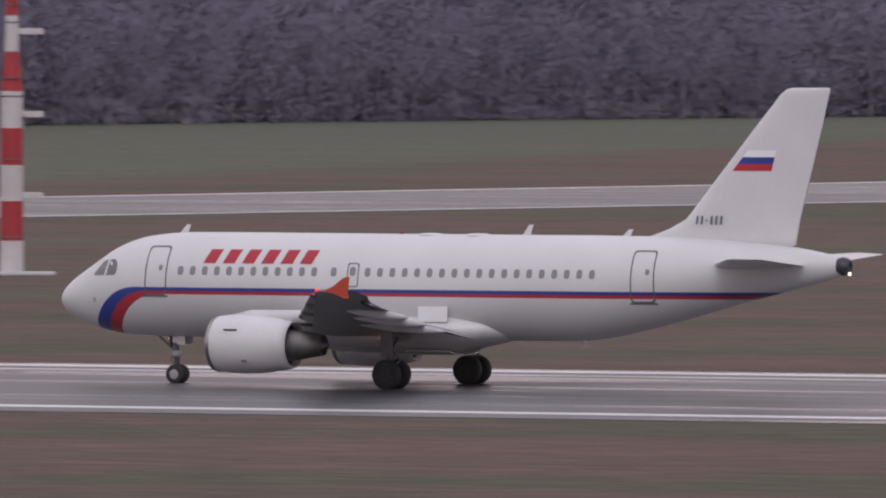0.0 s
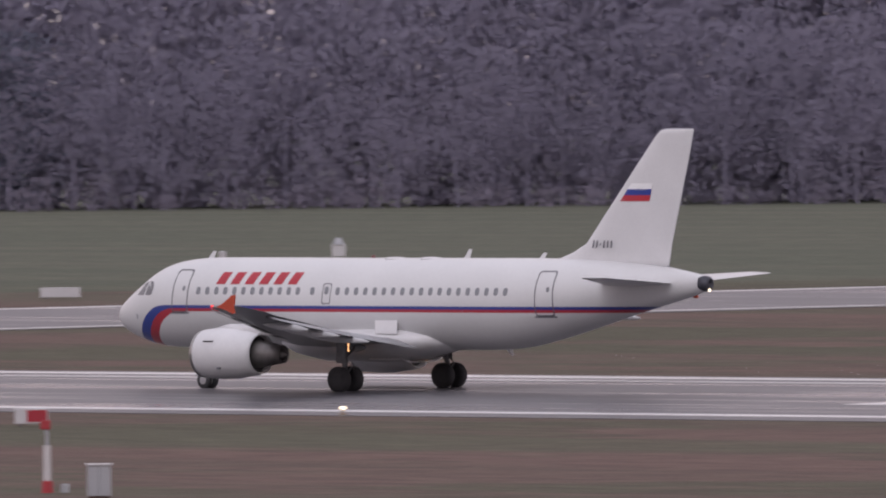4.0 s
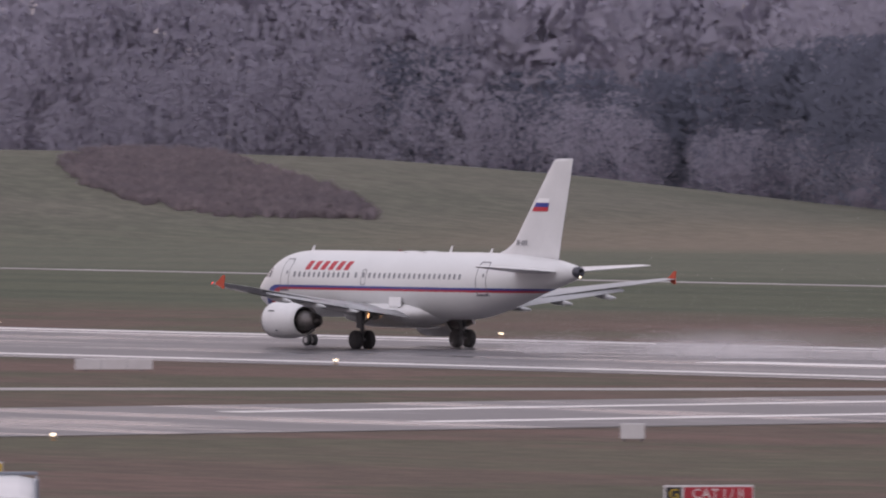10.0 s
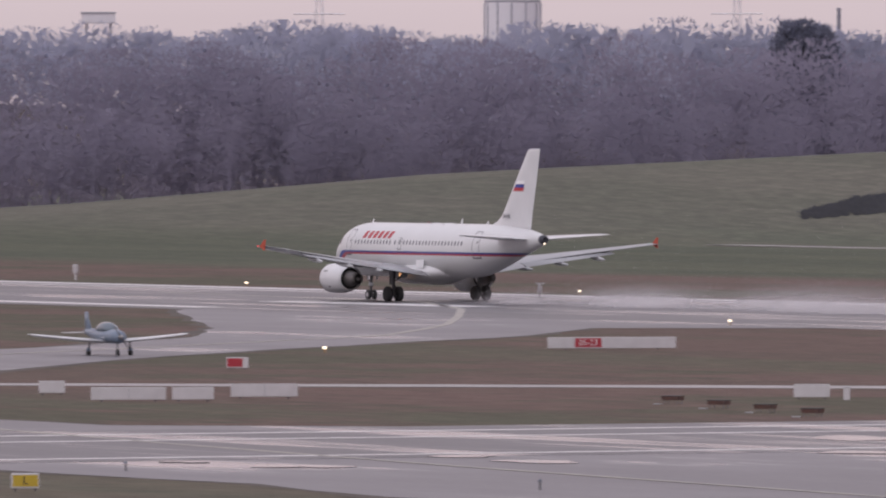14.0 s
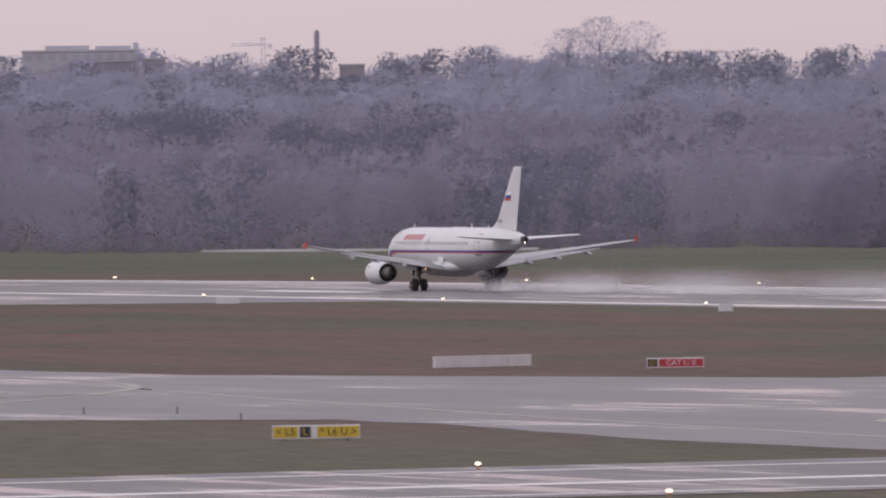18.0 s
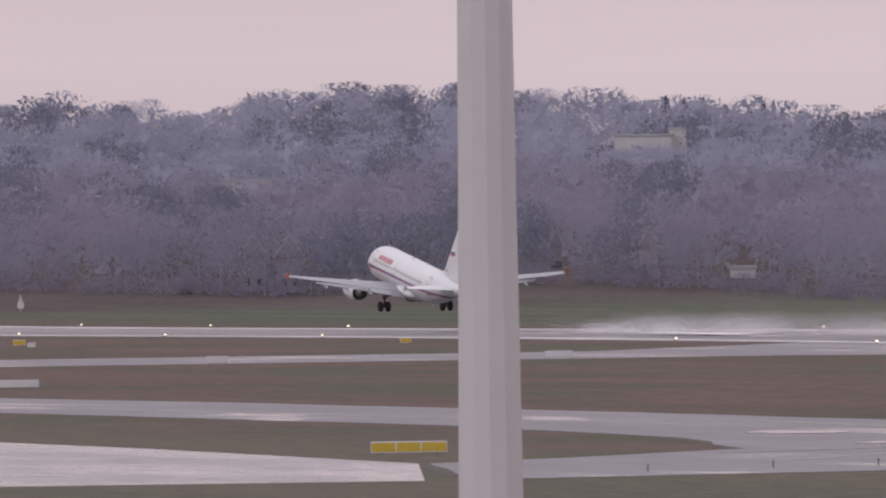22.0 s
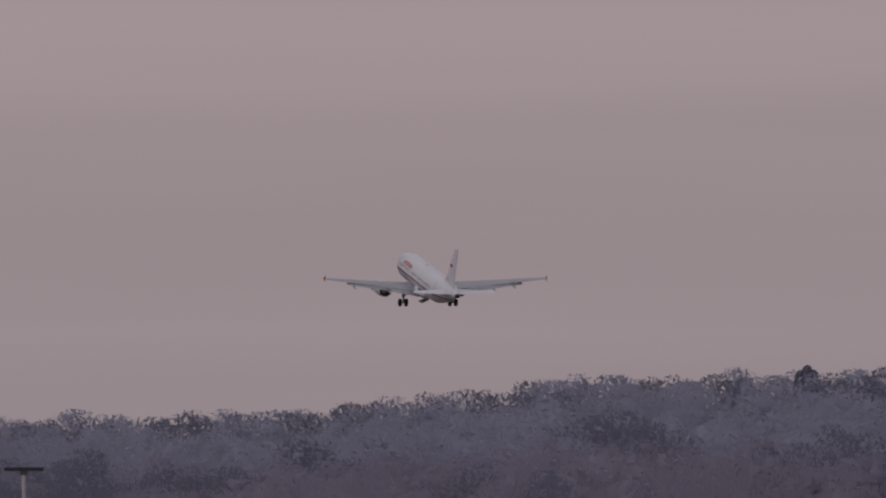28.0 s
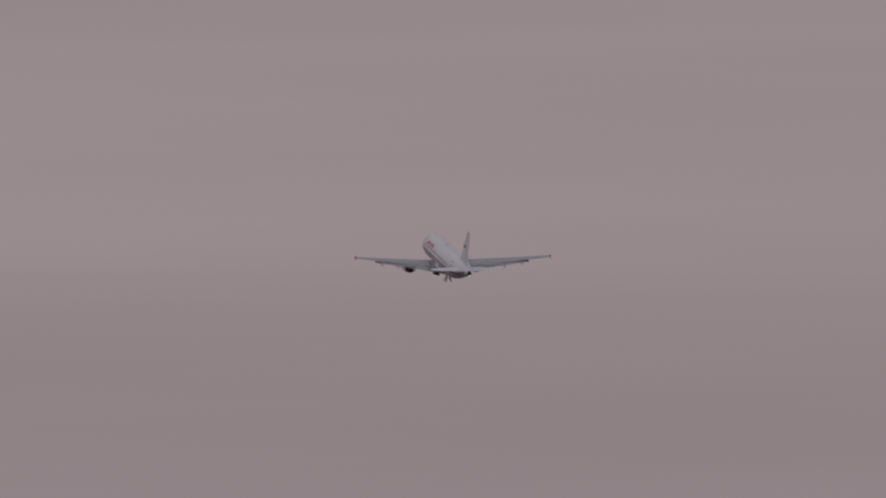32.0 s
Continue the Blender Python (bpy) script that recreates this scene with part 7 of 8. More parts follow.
for a, d, h, k in ((47.15, 1095, 2.7, 2), (47.05, 1100, 2.8, 0), (47.01, 1090, 1.9, 1), (46.88, 1090, 2.3, 0), (46.62, 1098, 2.8, 0), (46.26, 1105, 1.4, 2), (44.37, 1330, 1.3, 1), (42.9, 1050, 1.2, 2), (41.0, 1000, 1.1, 0), (38.9, 980, 1.0, 0), (38.4, 985, 1.1, 1), (35.0, 1010, 1.2, 2), (33.6, 1015, 1.0, 0),
                    (50.0, 1010, 1.2, 0), (49.7, 1010, 1.2, 2), (52.3, 985, 1.3, 1), (57.9, 1010, 1.3, 0), (62.0, 1020, 1.4, 2), (58.4, 1030, 1.0, 0), (64.0, 1150, 1.3, 0), (62.9, 1160, 1.2, 2), (73.87, 2040, 2.6, 1), (30.65, 960, 0.8, 0), (27.98, 688, 0.9, 1)):
    aerial(a, d, h, k)

# ---- white apron vehicles at the near edge
def apron_bus(a, d, top, wide):
    x, y = polar(a, d)
    ob = thing("apron_bus", pose(x, y, 0, 0, 0, a), "white apron bus with a sloping white roof and grey edging", "bus", "parked apron buses")
    w = wide / 2
    bm = bmesh.new()
    prof = [(-1.5, 0.4), (-1.5, top - 1.15), (-1.15, top - 0.62), (3.6, top - 0.06), (4.0, top - 0.1), (9.0, top - 0.25), (9.2, 0.4)]
    rings = []
    for s, inset in ((-1, 0.0), (-0.72, -1), (0.72, -1), (1, 0.0)):
        rings.append([(s * w, yy, zz - (0.14 if inset == 0 and zz > 1.0 else 0.0)) for yy, zz in prof])
    part("body", add_loft(bm, rings), M_WHITE, ob, "white bus body")
    part("roof_edge", box(-w * 1.02, w * 1.02, 3.5, 3.9, top - 0.06, top + 0.04, 0.03), M_BUSGREY, ob, "blue-grey roof edge")
    for s in (-1, 1):
        part("side_trim", box(s * w * 1.0 - 0.05, s * w * 1.0 + 0.05, -1.2, 3.8, top - 0.95, top - 0.1, 0.03), M_BUSGREY, ob, "blue-grey side trim")
        for dy in (0.5, 7.0):
            part("wheel", turned([(-0.14, 0.2), (-0.14, 0.48), (0.14, 0.48), (0.14, 0.2)], "x", 18, (s * (w - 0.2), dy, 0.48)), M_TYRE, ob)
        part("mirror", box(s * (w + 0.2) - 0.1, s * (w + 0.2) + 0.1, -1.4, -1.25, top - 1.5, top - 0.9, 0.03), M_DARK, ob)
    part("windscreen", box(-w * 0.85, w * 0.85, -1.56, -1.48, 1.2, top - 1.3, 0.04), M_WIND, ob, "dark windscreen")
    part("roof_vent", box(-0.7, 0.7, -1.2, -0.5, top - 0.75, top - 0.42, 0.05), M_BUSGREY, ob, "grey roof hatch")
    return ob


for a, d, top, wide in ((58.55, 432, 2.4, 3.3), (58.10, 432, 2.5, 3.5), (57.57, 431, 2.52, 3.4), (57.14, 430, 2.62, 3.3), (56.66, 428, 2.98, 4.2), (59.1, 434, 2.35, 3.3)):
    apron_bus(a, d, top, wide)
for a in (57.84, 56.97, 58.33):
    x, y = polar(a, 431)
    ob = thing("bollard_box", pose(x, y, 0, 0, 0, a), "grey service box between the parked buses", "box", "service boxes")
    part("body", box(-0.3, 0.3, -0.3, 0.3, 0, 2.4, 0.04), M_BUSGREY, ob)
    part("cap", box(-0.33, 0.33, -0.33, 0.33, 2.4, 2.45, 0.01), M_GREY, ob)


# ---- regional jet parked on the apron, seen from behind
def regional_jet():
    x, y = polar(75.68, 722)
    ob = thing("regional_jet", pose(x, y, 0, 0, 0, 75.68 + 89.9), "white regional jet parked on the apron, upturned wing tips", "airplane")
    knots = [(0.0, 2.75, 0.05, 0.05), (0.6, 2.85, 0.75, 0.75), (2.0, 3.1, 1.25, 1.3), (4.5, 3.35, 1.5, 1.66), (10.0, 3.4, 1.505, 1.68), (24.0, 3.4, 1.505, 1.68), (28.0, 3.62, 1.35, 1.42), (32.0, 4.05, 0.85, 0.9), (35.2, 4.35, 0.35, 0.4), (36.0, 4.4, 0.2, 0.22)]
    rings = []
    for k in range(61):
        xa = 36.0 * k / 60
        zc, w, h = spline(knots, xa)
        rings.append([(18 - xa, w * math.sin(2 * math.pi * i / 32), zc + h * math.cos(2 * math.pi * i / 32)) for i in range(32)])
    part("fuselage", add_loft(bmesh.new(), rings), M_WHITE, ob, "", True)
    part("tail_exhaust", turned([(-18.0, 0.2), (-18.15, 0.18), (-18.2, 0.02)], "x", 14, (0, 0, 4.4)), M_DARK, ob)
    sh = 18 - AFT
    def surf(name, secs, upright=False, label=""):
        rr = []
        for xle, yy, z, c, th in secs:
            f = foil(xle, 0, 0, c, th)
            rr.append([(p[0] + sh, yy + (p[2] if upright else 0), z + (0 if upright else p[2])) for p in f])
        part(name, add_loft(bmesh.new(), rr), M_WHITE, ob, label, True)
    surf("fin", [(26.6, 0, 4.8, 6.5, 0.06), (28.6, 0, 5.6, 4.7, 0.1), (31.5, 0, 8.9, 3.2, 0.1), (33.6, 0, 11.3, 2.1, 0.09), (34.0, 0, 11.45, 1.5, 0.05)], True, "white fin")
    part("beacon", turned([(11.45, 0.1), (11.7, 0.06)], "z", 8, (18 - 34.6, 0, 0)), M_DARK, ob)
    for s in (1, -1):
        surf("tailplane", [(30.2, s * 0.4, 4.35, 3.6, 0.09), (33.4, s * 6.0, 5.2, 1.4, 0.08)], False, "white tailplane")
        surf("wing", [(11.5, s * 1.0, 2.35, 6.2, 0.13), (14.4, s * 4.8, 2.75, 4.0, 0.12), (18.4, s * 12.6, 3.75, 1.7, 0.1), (18.9, s * 13.3, 3.95, 1.45, 0.09), (19.3, s * 13.75, 4.35, 1.2, 0.08), (20.2, s * 14.2, 5.9, 0.6, 0.07)], False, "white wing with upturned tip")
        prof = [(0.0, 0.72), (0.05, 0.78), (-0.5, 0.9), (-1.5, 0.92), (-2.6, 0.78), (-2.62, 0.72), (-2.0, 0.66)]
        part("engine", turned(prof, "x", 26, (18 - 10.2, s * 4.2, 1.45)), M_WHITE, ob, "engine nacelle", True)
        part("exhaust", turned([(-2.4, 0.7), (-2.58, 0.7), (-3.3, 0.42), (-3.9, 0.1)], "x", 20, (18 - 10.2, s * 4.2, 1.45)), M_DARK, ob, "dark exhaust", True)
        for yy in (6.0, 9.2):
            part("flap_fairing", tube([(18 - 16.6, s * yy, 2.65 + 0.02 * yy), (18 - 18.6, s * yy, 2.5 + 0.02 * yy), (18 - 19.6, s * yy, 2.5 + 0.02 * yy)], [0.1, 0.16, 0.03], 8), M_WHITE, ob)
        gear = part("main_gear", tube([(18 - 17.3, s * 2.97, 0.45), (18 - 17.3, s * 2.8, 2.4)], [0.1, 0.14], 8), M_STRUT, ob)
        for dy in (-0.28, 0.28):
            wheel(gear, 18 - 17.3, s * 2.97 + dy, 0.48, 0.48, 0.32)
    ng = part("nose_gear", tube([(18 - 3.5, 0, 0.3), (18 - 3.5, 0, 1.9)], 0.08, 8), M_STRUT, ob)
    for dy in (-0.2, 0.2):
        wheel(ng, 18 - 3.5, dy, 0.32, 0.32, 0.18)


regional_jet()


# ---- light aircraft on the taxiway, facing the terminal
def light_plane():
    m = Matrix.Translation((-716.7, 351.7, 0.024)) @ pose(0, 0, 0, 0, 0, 63.6 - 90 + 18)
    ob = thing("light_aircraft", m, "small blue and white low-wing aeroplane on the taxiway", "airplane")
    knots = [(0.0, 1.12, 0.16, 0.17), (0.25, 1.12, 0.42, 0.36), (1.0, 1.14, 0.52, 0.42), (2.2, 1.18, 0.58, 0.46), (3.8, 1.2, 0.5, 0.42), (5.5, 1.28, 0.28, 0.28), (7.0, 1.36, 0.08, 0.14)]
    rings = []
    for k in range(29):
        xa = 7.0 * k / 28
        zc, w, h = spline(knots, xa)
        rings.append([(2.6 - xa, w * math.sin(2 * math.pi * i / 20), zc + h * math.cos(2 * math.pi * i / 20)) for i in range(20)])
    part("fuselage", add_loft(bmesh.new(), rings), M_LIGHTBLUE, ob, "pale blue fuselage", True)
    part("belly_stripe", box(0.4, 1.0, -0.56, 0.56, 1.02, 1.1, 0.02), M_WHITE, ob)
    can = [(1.3, 1.45, 0.3, 0.1), (1.9, 1.5, 0.5, 0.38), (2.7, 1.5, 0.54, 0.5), (3.5, 1.5, 0.46, 0.42), (4.4, 1.48, 0.26, 0.14)]
    rings = []
    for k in range(15):
        xa = 1.3 + 3.1 * k / 14
        zc, w, h = spline(can, xa)
        rings.append([(2.6 - xa, w * math.cos(math.pi * i / 12), zc + h * math.sin(math.pi * i / 12)) for i in range(13)])
    part("canopy", add_loft(bmesh.new(), rings), M_CANOPY, ob, "pale reflecting canopy", True)
    for s in (1, -1):
        rr = []
        for xle, yy, z, c, th in ((1.7, 0.4, 0.82, 1.7, 0.15), (1.75, 2.4, 0.98, 1.55, 0.14), (2.0, 4.7, 1.22, 1.15, 0.12), (2.15, 4.95, 1.26, 0.7, 0.08)):
            rr.append([(p[0] - AFT + 2.6, s * yy, z + p[2]) for p in foil(xle, 0, 0, c, th)])
        part("wing", add_loft(bmesh.new(), rr), M_WHITE, ob, "white wing", True)
        rr = [[(p[0] - AFT + 2.6, s * yy, 1.3 + p[2]) for p in foil(6.2, 0, 0, c, 0.08)] for yy, c in ((0.05, 0.85), (1.6, 0.6))]
        part("tailplane", add_loft(bmesh.new(), rr), M_WHITE, ob, "", True)
        leg = part("main_leg", tube([(0.4, s * 1.25, 0.85), (0.35, s * 1.32, 0.25)], 0.06, 8), M_STRUT, ob)
        part("wheel", turned([(-0.08, 0.1), (-0.08, 0.22), (0.08, 0.22), (0.08, 0.1)], "y", 16, (0.35, s * 1.32, 0.22)), M_TYRE, leg)
        part("spat", tube([(0.62, s * 1.32, 0.3), (0.35, s * 1.32, 0.34), (0.0, s * 1.32, 0.3)], [0.05, 0.15, 0.03], 10), M_LIGHTBLUE, leg, "", True)
    rr = [[(p[0] - AFT + 2.6, p[2], z) for p in foil(x0, 0, 0, c, 0.09)] for x0, z, c in ((5.6, 1.35, 1.4), (6.3, 2.1, 0.85), (6.55, 2.55, 0.55))]
    part("fin", add_loft(bmesh.new(), rr), M_LIGHTBLUE, ob, "pale blue fin", True)
    nl = part("nose_leg", tube([(1.9, 0, 0.9), (1.95, 0, 0.2)], 0.05, 8), M_STRUT, ob)
    part("wheel", turned([(-0.07, 0.08), (-0.07, 0.19), (0.07, 0.19), (0.07, 0.08)], "y", 16, (1.95, 0, 0.19)), M_TYRE, nl)
    part("spinner", turned([(0, 0.16), (0.2, 0.1), (0.3, 0.01)], "x", 12, (2.6, 0, 1.12)), M_METAL, ob)
    bl = box(2.66, 2.69, -0.04, 0.04, 0.3, 1.94, 0.01)
    bmesh.ops.rotate(bl, cent=(2.68, 0, 1.12), matrix=Matrix.Rotation(radians(35), 3, "X"), verts=bl.verts)
    part("propeller", bl, M_STRUT, ob)


light_plane()


# ---- planting on the mound
def inside(p, poly):
    c = False
    for (ax, ay), (bx, by) in zip(poly, poly[1:] + poly[:1]):
        if (ay > p[1]) != (by > p[1]) and p[0] < (bx - ax) * (p[1] - ay) / (by - ay) + ax:
            c = not c
    return c


def bed(name, outline, step, kinds, material, label, rng, f=1.0, category="shrubs"):
    """Plants set out within an outline of (bearing, distance)."""
    a0, a1 = min(p[0] for p in outline), max(p[0] for p in outline)
    d0, d1 = min(p[1] for p in outline), max(p[1] for p in outline)
    out = []
    da, d = math.degrees(step / 1520), d0
    while d < d1:
        a = a0
        while a < a1:
            q = (a + da * (rng.random() - 0.5), d + step * (rng.random() - 0.5))
            if inside(q, outline):
                x, y = polar(*q)
                out.append((x, y, height(x, y), f * (0.7 + 0.6 * rng.random())))
            a += da
        d += step
    planted(name, out, kinds, material, label, category, rng)


def mound_planting():
    rng = np.random.default_rng(11)
    tiny = [shaggy(rng, 0.5, 0.6, 0.0, 14, 0.25, 3, 6, 0.5, False, core=0.7, slim=0.2) for i in range(4)]
    small = [shaggy(rng, 2.0, 1.6, 0.0, 60, 0.5, 4, 7, 0.5, False, core=0.75, slim=0.2) for i in range(5)]
    bed("dark_planting", [(60.03, 1551), (60.03, 1543), (59.67, 1552), (59.34, 1571), (59.34, 1589), (59.57, 1580), (59.72, 1565)], 0.9, tiny, M_BLUEBED, "dark blue-grey planted strip on the grassy mound", rng)
    bed("dark_planting", [(60.87, 1507), (60.87, 1496), (60.5, 1504), (60.1, 1515), (60.1, 1523), (60.33, 1517), (60.52, 1512), (60.41, 1523), (60.41, 1529), (60.64, 1522)], 0.9, tiny, M_BLUEBED, "dark blue-grey planted strip on the grassy mound", rng)
    bed("red_planting", [(60.28, 1545), (60.28, 1529), (60.06, 1527), (59.86, 1516), (59.69, 1515), (59.55, 1525), (59.45, 1515), (59.18, 1517), (58.88, 1532), (59.11, 1533), (59.33, 1539), (59.5, 1533), (59.72, 1536), (59.82, 1543), (60.01, 1541)], 0.9, tiny, M_REDBED, "dark red planted shape on the grassy mound", rng)
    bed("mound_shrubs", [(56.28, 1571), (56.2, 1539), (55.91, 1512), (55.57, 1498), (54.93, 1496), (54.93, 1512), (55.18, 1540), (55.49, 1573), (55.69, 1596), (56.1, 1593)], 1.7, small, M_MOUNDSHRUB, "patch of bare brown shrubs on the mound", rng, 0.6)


mound_planting()


# ---- single trees on the skyline
def skyline_tree(a, d, h, kind, seed, label):
    rng = np.random.default_rng(seed)
    x, y = polar(a, d)
    ob = thing("tree", pose(x, y, height(x, y) - 0.1), label, "tree", "skyline trees")
    if kind == "conifer":
        V, F = crown(rng, h, h * 0.26, 0.05, 1000, h * 0.045, 0.17, 0.55, "fir", limbs=4, fill=200)
    elif kind == "spruce":
        V, F = crown(rng, h, h * 0.15, 0.1, 2400, h * 0.035, 0.2, 0.6, "pine", limbs=4, fill=700)
    else:
        V, F = crown(rng, h, h * 0.36, 0.2, 1500, h * 0.05, 0.07, limbs=16)
    tr, cr = F[:6], F[6:]
    # bare crowns and conifers past 3 km take the haze-tinted far colours
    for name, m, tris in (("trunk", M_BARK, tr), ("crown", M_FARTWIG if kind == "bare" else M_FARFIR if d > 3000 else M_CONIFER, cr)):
        used, inv = np.unique(tris, return_inverse=True)
        me = bpy.data.meshes.new(name)
        me.from_pydata(V[used].tolist(), [], inv.reshape(-1, 3).tolist())
        me.polygons.foreach_set("use_smooth", np.ones(len(tris), dtype=bool))
        me.materials.append(m)
        o = new(name, me)
        o.parent = ob


for i, (a, d, h, kind) in enumerate(((67.35, 3240, 19.5, "bare"), (67.52, 3240, 20.5, "bare"), (67.66, 3250, 17.5, "bare"), (68.0, 3240, 13.5, "bare"), (74.46, 3230, 12.6, "spruce"), (74.485, 3232, 13.6, "spruce"), (74.515, 3230, 12.4, "spruce"), (70.66, 3270, 12.5, "conifer"), (70.72, 3270, 11.5, "conifer"), (70.92, 3260, 12.5, "conifer"), (71.0, 3260, 12.0, "conifer"), (71.08, 3260, 12.5, "conifer"), (70.5, 3260, 10.5, "conifer"), (70.58, 3260, 11.0, "conifer"), (70.82, 3260, 11.0, "conifer"), (70.3, 3265, 10.5, "conifer"),
                                       (60.92, 1845, 26, "spruce"), (60.855, 1847, 26.3, "spruce"), (60.79, 1845, 25.4, "spruce"), (59.3, 1845, 23.5, "spruce"), (59.22, 1845, 21.5, "spruce"), (59.1, 1847, 25, "spruce"), (59.03, 1845, 21.5, "spruce"), (60.02, 1845, 22.5, "conifer"), (60.36, 1821, 17, "spruce"), (60.28, 1820, 18, "spruce"), (60.2, 1821, 19.5, "spruce"), (59.36, 1820, 18, "spruce"), (59.24, 1821, 18.5, "spruce"), (57.32, 1820, 20, "spruce"), (66.05, 1900, 25, "conifer"), (65.9, 1900, 24, "conifer"), (65.2, 1880, 22, "bare"), (63.2, 1880, 24, "bare"), (61.6, 1880, 24, "bare"), (73.3, 3240, 14.5, "bare"), (73.4, 3240, 13.5, "bare"), (71.6, 3240, 12.5, "bare"))):
    skyline_tree(a, d, h, kind, 40 + i, "bare broad-crowned tree on the skyline" if kind == "bare" else "dark conifer standing out on the skyline")


# ---- far buildings
def block(name, a, d, w, dep, z0, z1, m, label, category, floors=0, cols=0, turn=0.0, roof=None, lift=0.0, glass=None):
    x, y = polar(a, d)
    g = height(x, y) + lift
    z1 -= g
    ob = thing(name, pose(x, y, g, 0, 0, a + turn), label, category, "far buildings")
    part("wall", box(-w / 2, w / 2, 0, dep, z0, z1), m, ob)
    part("roof", box(-w / 2 - 0.2, w / 2 + 0.2, -0.2, dep + 0.2, z1, z1 + 0.5), roof or M_GREY, ob)
    for f in range(floors):
        for c in range(cols):
            xx = -w / 2 + w * (c + 0.5) / cols
            zz = z0 + (z1 - z0) * (f + 0.45) / floors
            part("window", box(xx - w / cols * 0.3, xx + w / cols * 0.3, -0.05, 0.02, zz, zz + (z1 - z0) / floors * 0.4), glass or M_HAZEDARK, ob)
    return ob


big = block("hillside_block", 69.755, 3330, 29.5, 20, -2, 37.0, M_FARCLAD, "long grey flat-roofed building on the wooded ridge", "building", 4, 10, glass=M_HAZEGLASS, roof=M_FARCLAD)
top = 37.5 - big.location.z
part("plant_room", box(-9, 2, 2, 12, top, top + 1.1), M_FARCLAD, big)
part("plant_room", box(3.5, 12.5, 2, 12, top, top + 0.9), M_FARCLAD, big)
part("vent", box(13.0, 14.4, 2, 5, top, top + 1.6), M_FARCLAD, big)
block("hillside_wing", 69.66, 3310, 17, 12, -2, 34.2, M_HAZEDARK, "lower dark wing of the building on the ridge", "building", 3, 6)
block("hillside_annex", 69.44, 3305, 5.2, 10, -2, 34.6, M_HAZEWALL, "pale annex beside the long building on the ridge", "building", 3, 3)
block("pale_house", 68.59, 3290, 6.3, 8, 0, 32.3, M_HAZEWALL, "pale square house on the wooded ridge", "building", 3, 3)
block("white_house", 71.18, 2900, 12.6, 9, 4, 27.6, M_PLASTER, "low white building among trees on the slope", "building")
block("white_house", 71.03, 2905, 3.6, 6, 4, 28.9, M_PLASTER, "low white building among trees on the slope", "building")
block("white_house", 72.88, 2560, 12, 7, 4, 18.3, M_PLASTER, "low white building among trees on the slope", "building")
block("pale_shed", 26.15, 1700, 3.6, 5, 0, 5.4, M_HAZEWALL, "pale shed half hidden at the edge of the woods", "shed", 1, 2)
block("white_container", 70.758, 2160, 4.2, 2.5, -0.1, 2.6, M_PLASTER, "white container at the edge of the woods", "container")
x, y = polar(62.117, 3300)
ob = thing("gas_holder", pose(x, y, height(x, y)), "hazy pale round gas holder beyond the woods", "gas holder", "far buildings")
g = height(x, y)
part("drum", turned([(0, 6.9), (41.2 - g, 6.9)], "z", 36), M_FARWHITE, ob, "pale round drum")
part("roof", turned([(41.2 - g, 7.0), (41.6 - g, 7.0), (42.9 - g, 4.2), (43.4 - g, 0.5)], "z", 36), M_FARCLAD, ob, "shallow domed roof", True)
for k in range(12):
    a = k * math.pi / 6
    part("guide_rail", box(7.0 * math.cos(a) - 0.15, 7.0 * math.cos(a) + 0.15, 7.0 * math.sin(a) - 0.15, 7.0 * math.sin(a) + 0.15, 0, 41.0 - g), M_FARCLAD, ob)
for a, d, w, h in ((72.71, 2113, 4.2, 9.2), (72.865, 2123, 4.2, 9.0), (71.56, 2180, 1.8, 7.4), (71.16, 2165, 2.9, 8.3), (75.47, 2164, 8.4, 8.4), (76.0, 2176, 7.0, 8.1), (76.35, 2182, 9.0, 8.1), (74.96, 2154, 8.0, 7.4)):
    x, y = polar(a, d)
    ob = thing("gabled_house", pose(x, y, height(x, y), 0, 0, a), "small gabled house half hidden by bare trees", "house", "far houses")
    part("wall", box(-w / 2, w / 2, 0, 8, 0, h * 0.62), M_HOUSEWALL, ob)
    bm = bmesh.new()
    add_loft(bm, [[(-w / 2 - 0.3, yy, h * 0.62), (w / 2 + 0.3, yy, h * 0.62), (0, yy, h)] for yy in (-0.2, 8.2)])
    part("roof", bm, M_HOUSEWALL, ob)
    for s in (-1, 1):
        part("barge_board", tube([(s * (w / 2 + 0.3), -0.3, h * 0.62), (0, -0.3, h + 0.05)], 0.06, 4), M_PLASTER if w < 5 else M_HAZEWALL, ob, "pale barge board")
    for k in (-1, 1):
        part("window", box(k * w / 4 - 0.5, k * w / 4 + 0.5, -0.05, 0.03, 0.9, 2.1), M_WIND, ob)

# pale barrier where the grass meets the woods
(xa, ya), (xb, yb) = polar(69.25, 1958), polar(67.8, 1915)
xm, ym, half = (xa + xb) / 2, (ya + yb) / 2, math.hypot(xb - xa, yb - ya) / 2
ob = thing("concrete_barrier", pose(xm, ym, height(xm, ym), 0, 0, math.degrees(math.atan2(yb - ya, xb - xa))), "low pale concrete barrier where the grass meets the woods", "barrier")
for k in range(12):
    u = -half + 2 * half * k / 12
    part("barrier_block", box(u + 0.02, u + half / 6 - 0.02, -0.15, 0.15, -0.25, 0.36, 0.03), M_PLASTER, ob)

